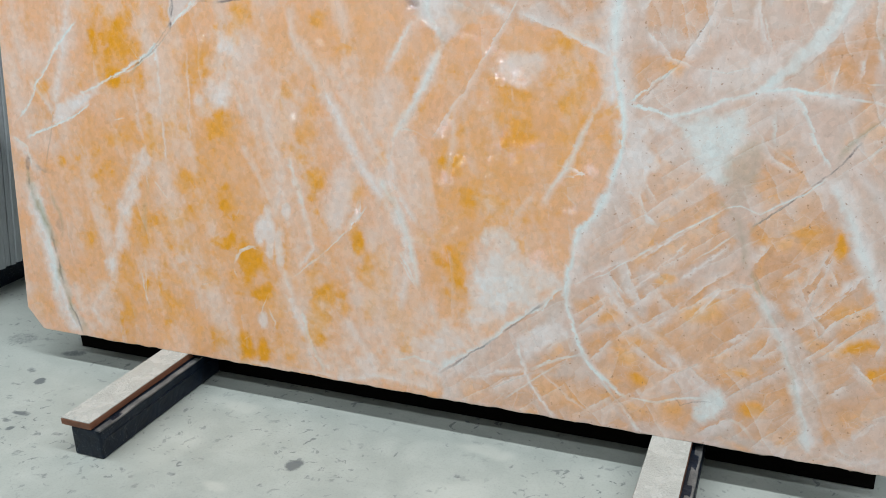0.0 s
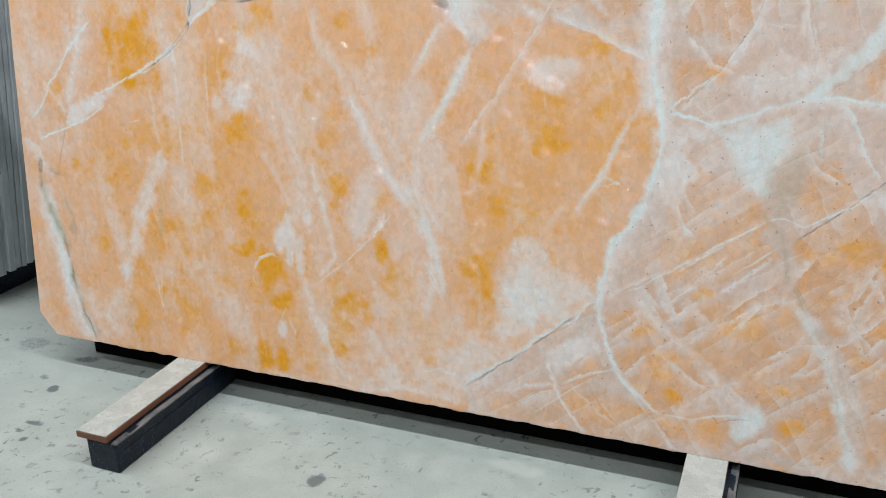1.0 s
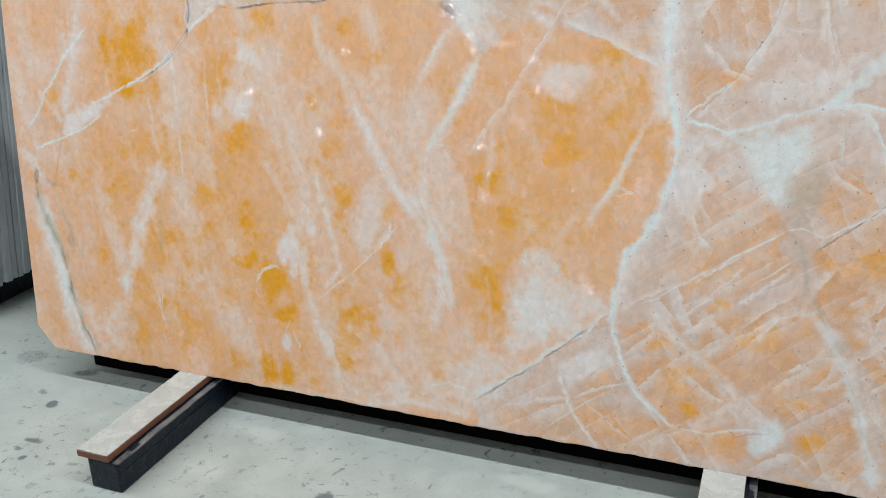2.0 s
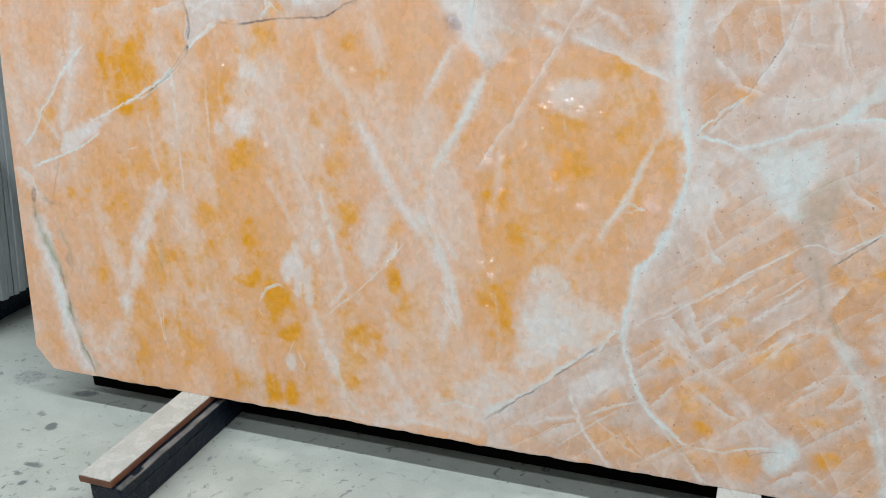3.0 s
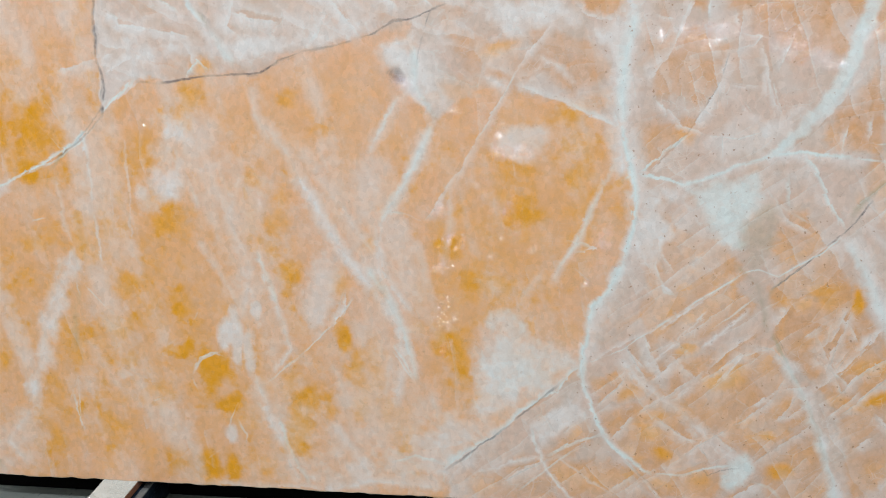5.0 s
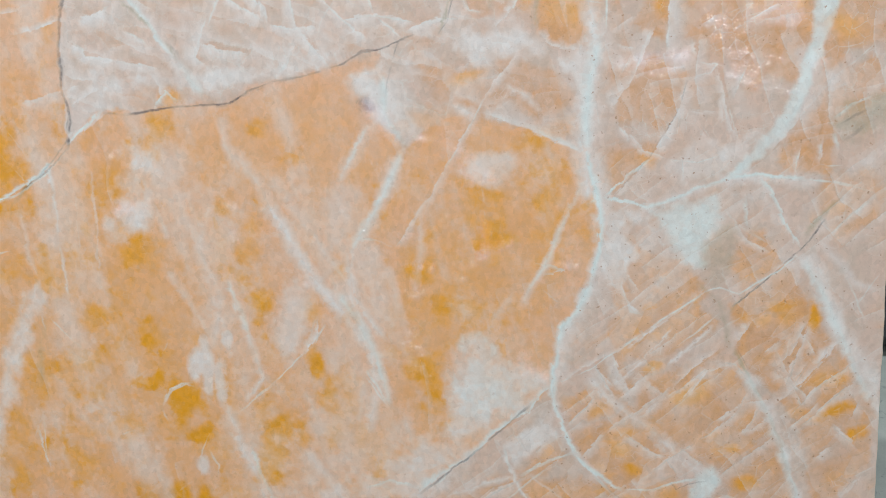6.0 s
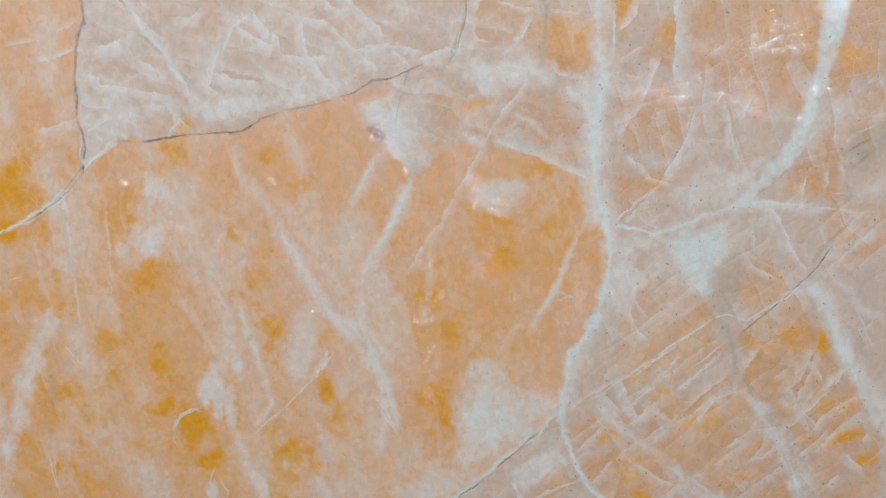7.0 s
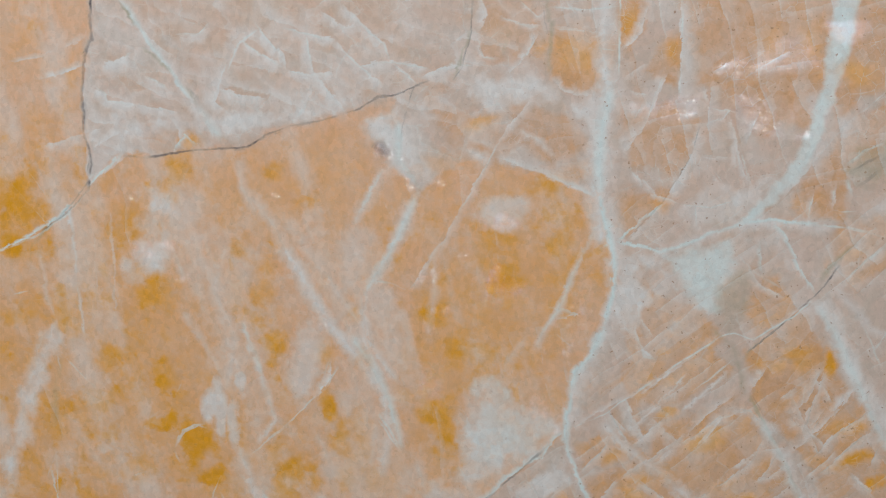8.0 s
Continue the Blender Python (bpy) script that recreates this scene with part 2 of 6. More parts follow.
# thin seams follow a gentler bend
TU = GU + 0.003 * fractal(GU, GV, 12, 11, 3) + 0.0025 * (grain_a - 0.5) + 0.002 * (grain_b - 0.5)
TV = GV + 0.003 * fractal(GU, GV, 12, 13, 3) + 0.0025 * (np.modf(grain_a * 7.3)[0] - 0.5) + 0.002 * (np.modf(grain_b * 7.3)[0] - 0.5)
RAG = fractal(GU, GV, 24, 21, 4)
LONG = fractal(GU, GV, 16, 23, 3)
# cloudiness inside the milky parts: soft wisps, broken crystal by crystal
CLOUD = np.clip(0.68 + 0.24 * fractal(WU * 1.15 + 0.3 * WV, WV * 0.8, 13, 25, 4, 0.5) + 0.18 * (grain_b - 0.5) + 0.18 * (grain_a - 0.5), 0.2, 1.1)
MASK = {k: np.zeros(GU.shape) for k in ("pale", "amber", "veil", "vein", "crack", "olive", "warm", "pit")}


def window(lo_u, hi_u, lo_v, hi_v):
    """The slab's rows and columns that such a stretch can touch."""
    j0, j1 = np.searchsorted(sv, (lo_v, hi_v))
    i0 = int(np.clip((lo_u - U0 - 0.05) / (U1 - U0) * NU - 30, 0, NU))
    i1 = int(np.clip((hi_u - U0 + 0.05) / (U1 - U0) * NU + 30, 0, NU))
    return slice(max(0, j0 - 2), j1 + 2), slice(i0, i1)


def lay(kind, win, amount):
    MASK[kind][win] = np.maximum(MASK[kind][win], np.clip(amount, 0, 1))


def fade(kind, left, right, strength, *pts):
    """A seam along a line that dies away over one width to its left and another to its right."""
    pts = np.array(pts)
    reach = max(left, right) * 1.6 + 0.02
    win = window(pts[:, 0].min() - reach, pts[:, 0].max() + reach, pts[:, 1].min() - reach, pts[:, 1].max() + reach)
    thin = max(left, right) < 0.006
    x, y = (TU[win], TV[win]) if thin else (WU[win], WV[win])
    legs = np.hypot(*np.diff(pts, axis=0).T)
    run, total = 0.0, legs.sum()
    near, side, along = np.full(x.shape, 9.0), np.zeros(x.shape, bool), np.zeros(x.shape)
    for (ax, ay), (bx, by), leg in zip(pts[:-1], pts[1:], legs):
        t = np.clip(((x - ax) * (bx - ax) + (y - ay) * (by - ay)) / (leg * leg + EPS), 0, 1)
        d = np.hypot(x - ax - t * (bx - ax), y - ay - t * (by - ay))
        closer = d < near
        near = np.where(closer, d, near)
        side = np.where(closer, (bx - ax) * (y - ay) - (by - ay) * (x - ax) > 0, side)
        along = np.where(closer, run + t * leg, along)
        run += leg
    w = np.maximum(np.where(side, left, right) * (1 + 0.35 * RAG[win]), 0.0013)
    amount = np.where(w > 0.006, np.clip(1 - near / w, 0, 1) ** 0.95, 1 - step(near / w, 0.45, 1.3))
    amount *= 0.25 + 0.75 * step(np.minimum(along, total - along), -0.004, 0.03)
    if thin:
        amount *= (0.25 if kind == "vein" else 0.45) + 0.55 * step(LONG[win], -0.5, 0.45)
    elif kind in ("veil", "vein"):
        amount *= 0.25 + CLOUD[win]
    lay(kind, win, strength * amount)



def spot(kind, u, v, ru, rv, turn, strength):
    reach = max(ru, rv) * 1.8 + 0.04
    win = window(u - reach, u + reach, v - reach, v + reach)
    c, s = math.cos(radians(turn)), math.sin(radians(turn))
    x, y = WU[win] - u, WV[win] - v
    d = np.hypot((c * x + s * y) / ru, (c * y - s * x) / rv) + 0.35 * RAG[win]
    lay(kind, win, strength * (1 - step(d, 0.1, 1.5)) if kind == "amber" else strength * (1 - step(d, 0.45, 1.35)))


def patch(kind, soft, strength, *pts):
    """A filled area with a soft, ragged border."""
    pts = np.array(pts)
    reach = soft * 2.5
    win = window(pts[:, 0].min() - reach, pts[:, 0].max() + reach, pts[:, 1].min() - reach, pts[:, 1].max() + reach)
    x, y = WU[win], WV[win]
    near, inside = np.full(x.shape, 9.0), np.zeros(x.shape, bool)
    for (ax, ay), (bx, by) in zip(pts, np.roll(pts, -1, 0)):
        t = np.clip(((x - ax) * (bx - ax) + (y - ay) * (by - ay)) / ((bx - ax) ** 2 + (by - ay) ** 2 + EPS), 0, 1)
        near = np.minimum(near, np.hypot(x - ax - t * (bx - ax), y - ay - t * (by - ay)))
        inside ^= ((ay > y) != (by > y)) & (x < (bx - ax) * (y - ay) / (by - ay + EPS * (by == ay)) + ax)
    milky = kind in ("veil", "vein")
    if milky:
        soft *= 1.15
    amount = step(np.where(inside, near, -near) + soft * (0.8 * RAG[win] + 0.5 * LONG[win]), -soft, soft * (1.6 if milky else 1.0))
    lay(kind, win, strength * amount * (0.3 + CLOUD[win] if milky else 1.0))


# the placed seams, patches and spots
patch("pale", 0.0141, 1.00, (-1.421, 1.758), (-1.444, 1.529), (-1.470, 1.343), (-1.463, 1.169), (-1.477, 1.098), (-1.410, 1.152), (-1.350, 1.191), (-1.226, 1.193), (-1.095, 1.201), (-0.997, 1.207), (-0.948, 1.237), (-0.803, 1.272), (-0.676, 1.299), (-0.598, 1.328), (-0.576, 1.274), (-0.647, 1.230), (-0.618, 1.152), (-0.564, 1.121), (-0.527, 1.066), (-0.463, 1.134), (-0.354, 1.200), (-0.309, 1.154), (-0.188, 1.117), (-0.038, 1.058), (0.007, 0.897), (-0.016, 0.728), (-0.100, 0.571), (-0.128, 0.411), (-0.133, 0.363), (0.979, 0.377), (0.927, 1.657))
patch("pale", 0.0147, 1.00, (-0.129, 0.470), (-0.134, 0.411), (-0.230, 0.322), (-0.331, 0.234), (-0.509, 0.093), (-0.522, -0.031), (0.932, -0.098), (0.839, 0.581))
spot("amber", -0.298, 0.823, 0.080, 0.055, -10, 1.00)
spot("amber", -0.487, 0.729, 0.054, 0.052, 0, 0.95)
spot("amber", -0.371, 0.625, 0.094, 0.056, -8, 1.00)
spot("amber", -0.493, 0.456, 0.062, 0.079, 0, 0.90)
spot("amber", -0.577, 0.601, 0.018, 0.057, 0, 0.67)
spot("amber", -0.710, 0.729, 0.030, 0.034, 0, 0.67)
spot("amber", -0.940, 0.646, 0.038, 0.054, 0, 1.00)
spot("amber", -0.799, 0.483, 0.028, 0.070, 15, 1.00)
spot("amber", -1.670, 1.060, 0.147, 0.101, -30, 0.95)
spot("amber", -1.712, 0.963, 0.099, 0.061, 0, 0.90)
spot("amber", -0.928, 1.143, 0.048, 0.027, 35, 0.78)
spot("amber", -1.212, 1.148, 0.076, 0.097, 0, 0.67)
spot("amber", -1.370, 0.992, 0.087, 0.119, 10, 0.56)
spot("amber", -0.808, 1.141, 0.110, 0.075, -20, 0.39)
spot("amber", -0.463, 1.149, 0.089, 0.044, 10, 0.39)
spot("amber", -0.338, 1.261, 0.070, 0.018, 20, 0.67)
spot("amber", -0.281, 0.931, 0.124, 0.073, -20, 0.62)
spot("amber", -0.188, 1.083, 0.122, 0.039, 20, 0.62)
spot("amber", -0.129, 0.976, 0.070, 0.108, 0, 0.56)
spot("amber", -0.194, 0.475, 0.089, 0.092, 0, 0.45)
spot("amber", -0.038, 0.852, 0.038, 0.089, 0, 0.39)
spot("amber", -1.047, 0.827, 0.049, 0.117, -15, 0.56)
spot("amber", -1.011, 0.907, 0.038, 0.058, 0, 0.56)
spot("amber", -1.428, 0.863, 0.019, 0.044, 0, 0.78)
spot("amber", -1.475, 0.797, 0.031, 0.028, 0, 0.78)
spot("amber", -1.559, 0.682, 0.028, 0.081, 0, 0.56)
spot("amber", -1.281, 0.796, 0.096, 0.119, 0, 0.62)
spot("amber", -1.277, 0.566, 0.117, 0.080, 0, 0.67)
spot("amber", -1.275, 0.599, 0.043, 0.028, 30, 0.84)
spot("amber", -1.286, 0.549, 0.027, 0.020, 0, 1.00)
spot("amber", -1.487, 0.481, 0.032, 0.033, 0, 0.90)
spot("amber", -1.319, 0.415, 0.043, 0.028, 0, 0.78)
spot("amber", -1.187, 0.349, 0.078, 0.072, 0, 1.00)
spot("amber", -1.167, 0.731, 0.096, 0.099, 0, 0.45)
spot("amber", -1.339, 0.665, 0.156, 0.100, 0, 0.56)
spot("amber", -1.510, 0.379, 0.100, 0.123, 10, 0.50)
spot("amber", -1.686, 0.360, 0.061, 0.083, 0, 0.34)
spot("amber", -1.361, 0.279, 0.099, 0.061, 0, 0.56)
spot("amber", -0.905, 0.269, 0.076, 0.079, 15, 0.90)
spot("amber", -0.941, 0.201, 0.058, 0.059, 0, 1.00)
spot("amber", -0.704, 0.388, 0.056, 0.135, 20, 0.56)
spot("amber", -0.756, 0.288, 0.057, 0.078, 20, 0.56)
spot("amber", -0.567, 0.697, 0.022, 0.038, 0, 0.45)
spot("amber", -0.438, 0.855, 0.054, 0.074, 0, 0.45)
spot("amber", -0.669, 1.029, 0.073, 0.075, 0, 0.39)
spot("amber", -1.659, 0.732, 0.060, 0.041, 0, 0.56)
spot("amber", -1.687, 0.832, 0.079, 0.082, 0, 0.45)
spot("amber", 0.143, 0.461, 0.031, 0.018, 20, 1.00)
spot("amber", 0.250, 0.383, 0.055, 0.032, 30, 0.90)
spot("amber", 0.636, 0.341, 0.037, 0.024, 0, 1.00)
spot("amber", 0.578, 0.309, 0.034, 0.021, 0, 0.67)
spot("amber", 0.681, 0.263, 0.020, 0.024, 0, 1.00)
spot("amber", 0.573, 0.616, 0.020, 0.034, 10, 1.00)
spot("amber", 0.483, 0.627, 0.067, 0.024, 0, 0.78)
spot("amber", 0.388, 0.604, 0.034, 0.028, 0, 0.67)
spot("amber", 0.604, 0.419, 0.050, 0.035, 30, 0.67)
spot("amber", 0.205, 0.367, 0.028, 0.021, 0, 0.67)
spot("amber", 0.068, 0.269, 0.053, 0.036, -30, 0.67)
spot("amber", -0.096, 1.425, 0.085, 0.070, 0, 0.62)
spot("amber", 0.044, 1.501, 0.027, 0.062, 0, 0.73)
spot("amber", 0.146, 1.425, 0.040, 0.045, 0, 0.67)
spot("amber", 0.509, 1.434, 0.039, 0.100, 10, 0.50)
spot("amber", 0.396, 1.438, 0.039, 0.050, 0, 0.45)
spot("amber", 0.623, 1.359, 0.080, 0.040, -20, 0.62)
spot("amber", -0.304, 1.491, 0.045, 0.053, 0, 0.28)
spot("amber", -0.200, 1.443, 0.027, 0.032, 0, 0.56)
spot("amber", 0.118, 1.033, 0.031, 0.025, -30, 0.56)
spot("amber", -1.509, 1.423, 0.034, 0.051, 0, 0.56)
spot("amber", -1.167, 1.226, 0.038, 0.023, 0, 0.84)
patch("warm", 0.0147, 1.00, (0.395, 0.650), (0.526, 0.665), (0.580, 0.527), (0.663, 0.404), (0.503, 0.355), (0.383, 0.479), (0.359, 0.588))
patch("warm", 0.0150, 0.85, (0.029, 0.728), (0.112, 0.789), (0.231, 0.735), (0.291, 0.665), (0.158, 0.556), (0.052, 0.603))
patch("warm", 0.0150, 0.70, (0.037, 0.587), (0.128, 0.572), (0.262, 0.642), (0.322, 0.588), (0.189, 0.493), (0.037, 0.476))
patch("warm", 0.0180, 0.90, (0.083, 0.413), (0.264, 0.478), (0.384, 0.416), (0.460, 0.275), (0.327, 0.222), (0.114, 0.253))
patch("warm", 0.0118, 0.90, (-0.162, 1.493), (0.007, 1.487), (0.010, 1.366), (-0.037, 1.338), (-0.097, 1.329), (-0.168, 1.368))
patch("warm", 0.0131, 0.95, (0.022, 1.624), (0.102, 1.592), (0.080, 1.478), (0.029, 1.439))
patch("warm", 0.0116, 0.90, (0.080, 1.376), (0.117, 1.440), (0.189, 1.474), (0.179, 1.394), (0.153, 1.344))
patch("warm", 0.0199, 0.80, (0.188, 1.560), (0.309, 1.613), (0.561, 1.603), (0.539, 1.376), (0.492, 1.233), (0.400, 1.206), (0.313, 1.296), (0.211, 1.342))
patch("warm", 0.0166, 0.80, (0.630, 1.600), (0.863, 1.591), (0.871, 1.366), (0.693, 1.329), (0.570, 1.246), (0.554, 1.333), (0.606, 1.460))
patch("warm", 0.0141, 0.80, (0.681, 1.286), (0.585, 1.187), (0.489, 1.072), (0.461, 1.013), (0.590, 0.981), (0.615, 1.113), (0.739, 1.198))
patch("warm", 0.0132, 0.75, (0.037, 1.274), (0.139, 1.286), (0.220, 1.240), (0.206, 1.166), (0.155, 1.107), (0.051, 1.139))
patch("warm", 0.0134, 0.80, (-0.001, 1.057), (0.126, 1.078), (0.155, 1.055), (0.037, 0.935), (-0.008, 0.974))
patch("warm", 0.0146, 0.70, (0.363, 0.818), (0.436, 0.833), (0.481, 0.742), (0.380, 0.673), (0.342, 0.727))
patch("warm", 0.0183, 0.75, (-0.489, 1.332), (-0.338, 1.283), (-0.247, 1.221), (-0.309, 1.146), (-0.401, 1.163), (-0.490, 1.287))
patch("warm", 0.0150, 0.60, (-0.276, 1.326), (-0.112, 1.277), (-0.052, 1.186), (-0.158, 1.143), (-0.248, 1.206))
patch("warm", 0.0150, 0.60, (-0.363, 1.581), (-0.199, 1.575), (-0.185, 1.487), (-0.245, 1.415), (-0.351, 1.388))
patch("warm", 0.0221, 0.35, (-1.399, 1.589), (-1.010, 1.636), (-0.574, 1.619), (-0.534, 1.409), (-0.734, 1.445), (-1.052, 1.425), (-1.273, 1.524))
patch("warm", 0.0142, 0.70, (0.577, 0.966), (0.701, 0.980), (0.747, 0.935), (0.704, 0.861), (0.623, 0.817), (0.578, 0.907))
fade("veil", 0.0749, 0.0033, 0.60, (-1.456, 1.476), (-1.469, 1.359), (-1.468, 1.249), (-1.463, 1.105))
fade("veil", 0.0050, 0.0638, 0.85, (-1.599, 1.217), (-1.539, 1.231), (-1.470, 1.257))
fade("veil", 0.0050, 0.0566, 0.85, (-1.471, 1.252), (-1.411, 1.276))
fade("veil", 0.0200, 0.0033, 0.80, (-1.594, 1.410), (-1.526, 1.426), (-1.461, 1.449))
fade("veil", 0.0201, 0.0033, 0.60, (-1.675, 1.456), (-1.581, 1.475), (-1.538, 1.494))
fade("veil", 0.0166, 0.0033, 0.50, (-1.530, 1.486), (-1.453, 1.527))
patch("veil", 0.0259, 0.85, (-1.364, 1.223), (-1.222, 1.267), (-1.060, 1.239), (-0.947, 1.245), (-0.803, 1.283), (-0.676, 1.315), (-0.675, 1.353), (-0.897, 1.305), (-1.089, 1.318), (-1.171, 1.289), (-1.301, 1.315), (-1.415, 1.342), (-1.451, 1.304), (-1.362, 1.262))
fade("veil", 0.0422, 0.0325, 0.75, (-1.356, 1.634), (-1.311, 1.556), (-1.258, 1.485), (-1.205, 1.429), (-1.160, 1.351), (-1.136, 1.280), (-1.069, 1.232))
fade("vein", 0.0130, 0.0081, 0.80, (-1.345, 1.618), (-1.311, 1.556), (-1.266, 1.500), (-1.213, 1.429), (-1.175, 1.367), (-1.153, 1.335))
fade("vein", 0.0227, 0.0162, 0.60, (-1.137, 1.319), (-1.107, 1.272), (-1.069, 1.224))
fade("olive", 0.0065, 0.0049, 0.75, (-1.349, 1.611), (-1.312, 1.548))
fade("olive", 0.0065, 0.0065, 0.70, (-1.283, 1.486), (-1.236, 1.449), (-1.205, 1.414))
fade("olive", 0.0097, 0.0081, 0.85, (-1.175, 1.382), (-1.152, 1.358), (-1.140, 1.327))
fade("crack", 0.0032, 0.0032, 0.60, (-1.159, 1.369), (-1.136, 1.338))
fade("veil", 0.0033, 0.0359, 0.70, (-1.176, 1.211), (-1.204, 1.282), (-1.236, 1.298))
fade("vein", 0.0024, 0.0098, 0.70, (-1.212, 1.199), (-1.174, 1.245), (-1.143, 1.210))
fade("veil", 0.0398, 0.0025, 0.85, (-1.457, 1.201), (-1.388, 1.247), (-1.338, 1.254))
fade("veil", 0.0333, 0.0025, 0.75, (-1.454, 1.118), (-1.410, 1.149), (-1.355, 1.191))
fade("veil", 0.0020, 0.0496, 0.95, (-1.445, 1.390), (-1.405, 1.365), (-1.392, 1.318))
fade("vein", 0.0017, 0.0036, 0.50, (-1.445, 1.390), (-1.405, 1.365), (-1.392, 1.318))
fade("warm", 0.0298, 0.0017, 0.35, (-1.445, 1.390), (-1.405, 1.365), (-1.392, 1.318))
fade("veil", 0.0020, 0.0493, 0.95, (-1.416, 1.459), (-1.375, 1.450), (-1.316, 1.479))
fade("vein", 0.0016, 0.0036, 0.50, (-1.416, 1.459), (-1.375, 1.450), (-1.316, 1.479))
fade("warm", 0.0296, 0.0016, 0.35, (-1.416, 1.459), (-1.375, 1.450), (-1.316, 1.479))
fade("veil", 0.0020, 0.0493, 0.95, (-1.431, 1.350), (-1.316, 1.331), (-1.187, 1.305))
fade("vein", 0.0016, 0.0036, 0.50, (-1.431, 1.350), (-1.316, 1.331), (-1.187, 1.305))
fade("warm", 0.0296, 0.0016, 0.35, (-1.431, 1.350), (-1.316, 1.331), (-1.187, 1.305))
fade("veil", 0.0020, 0.0489, 0.95, (-1.295, 1.416), (-1.232, 1.384), (-1.217, 1.360))
fade("vein", 0.0016, 0.0036, 0.50, (-1.295, 1.416), (-1.232, 1.384), (-1.217, 1.360))
fade("warm", 0.0294, 0.0016, 0.35, (-1.295, 1.416), (-1.232, 1.384), (-1.217, 1.360))
fade("veil", 0.0019, 0.0482, 0.95, (-1.192, 1.521), (-1.127, 1.519), (-1.094, 1.548))
fade("vein", 0.0016, 0.0035, 0.50, (-1.192, 1.521), (-1.127, 1.519), (-1.094, 1.548))
fade("warm", 0.0289, 0.0016, 0.35, (-1.192, 1.521), (-1.127, 1.519), (-1.094, 1.548))
fade("veil", 0.0019, 0.0476, 0.95, (-1.016, 1.500), (-0.939, 1.452), (-0.892, 1.420))
fade("vein", 0.0016, 0.0035, 0.50, (-1.016, 1.500), (-0.939, 1.452), (-0.892, 1.420))
fade("warm", 0.0286, 0.0016, 0.35, (-1.016, 1.500), (-0.939, 1.452), (-0.892, 1.420))
fade("veil", 0.0019, 0.0475, 0.95, (-0.966, 1.544), (-0.891, 1.450), (-0.885, 1.412))
fade("vein", 0.0016, 0.0035, 0.50, (-0.966, 1.544), (-0.891, 1.450), (-0.885, 1.412))
fade("warm", 0.0285, 0.0016, 0.35, (-0.966, 1.544), (-0.891, 1.450), (-0.885, 1.412))
fade("veil", 0.0019, 0.0464, 0.95, (-0.729, 1.587), (-0.669, 1.526), (-0.609, 1.471), (-0.595, 1.423))
fade("vein", 0.0015, 0.0034, 0.50, (-0.729, 1.587), (-0.669, 1.526), (-0.609, 1.471), (-0.595, 1.423))
fade("warm", 0.0278, 0.0015, 0.35, (-0.729, 1.587), (-0.669, 1.526), (-0.609, 1.471), (-0.595, 1.423))
fade("veil", 0.0019, 0.0466, 0.95, (-0.748, 1.491), (-0.673, 1.413), (-0.612, 1.358))
fade("vein", 0.0016, 0.0034, 0.50, (-0.748, 1.491), (-0.673, 1.413), (-0.612, 1.358))
fade("warm", 0.0280, 0.0016, 0.35, (-0.748, 1.491), (-0.673, 1.413), (-0.612, 1.358))
fade("veil", 0.0019, 0.0471, 0.95, (-0.826, 1.508), (-0.806, 1.402), (-0.720, 1.293))
fade("vein", 0.0016, 0.0035, 0.50, (-0.826, 1.508), (-0.806, 1.402), (-0.720, 1.293))
fade("warm", 0.0283, 0.0016, 0.35, (-0.826, 1.508), (-0.806, 1.402), (-0.720, 1.293))
fade("veil", 0.0018, 0.0462, 0.95, (-0.595, 1.423), (-0.519, 1.363))
fade("vein", 0.0015, 0.0034, 0.50, (-0.595, 1.423), (-0.519, 1.363))
fade("warm", 0.0277, 0.0015, 0.35, (-0.595, 1.423), (-0.519, 1.363))
fade("veil", 0.0019, 0.0472, 0.95, (-0.885, 1.412), (-0.799, 1.394), (-0.736, 1.400))
fade("vein", 0.0016, 0.0035, 0.50, (-0.885, 1.412), (-0.799, 1.394), (-0.736, 1.400))
fade("warm", 0.0283, 0.0016, 0.35, (-0.885, 1.412), (-0.799, 1.394), (-0.736, 1.400))
fade("veil", 0.0019, 0.0474, 0.95, (-0.799, 1.371), (-0.833, 1.311), (-0.866, 1.273))
fade("vein", 0.0016, 0.0035, 0.50, (-0.799, 1.371), (-0.833, 1.311), (-0.866, 1.273))
fade("warm", 0.0285, 0.0016, 0.35, (-0.799, 1.371), (-0.833, 1.311), (-0.866, 1.273))
fade("veil", 0.0019, 0.0481, 0.95, (-1.086, 1.379), (-1.023, 1.347), (-0.943, 1.337))
fade("vein", 0.0016, 0.0035, 0.50, (-1.086, 1.379), (-1.023, 1.347), (-0.943, 1.337))
fade("warm", 0.0289, 0.0016, 0.35, (-1.086, 1.379), (-1.023, 1.347), (-0.943, 1.337))
fade("veil", 0.0019, 0.0463, 0.95, (-0.688, 1.414), (-0.610, 1.426), (-0.488, 1.407))
fade("vein", 0.0015, 0.0034, 0.50, (-0.688, 1.414), (-0.610, 1.426), (-0.488, 1.407))
fade("warm", 0.0278, 0.0015, 0.35, (-0.688, 1.414), (-0.610, 1.426), (-0.488, 1.407))
fade("veil", 0.0018, 0.0458, 0.95, (-0.519, 1.378), (-0.426, 1.418), (-0.366, 1.407))
fade("vein", 0.0015, 0.0034, 0.50, (-0.519, 1.378), (-0.426, 1.418), (-0.366, 1.407))
fade("warm", 0.0275, 0.0015, 0.35, (-0.519, 1.378), (-0.426, 1.418), (-0.366, 1.407))
fade("veil", 0.0019, 0.0483, 0.95, (-1.051, 1.440), (-1.088, 1.333), (-1.057, 1.301))
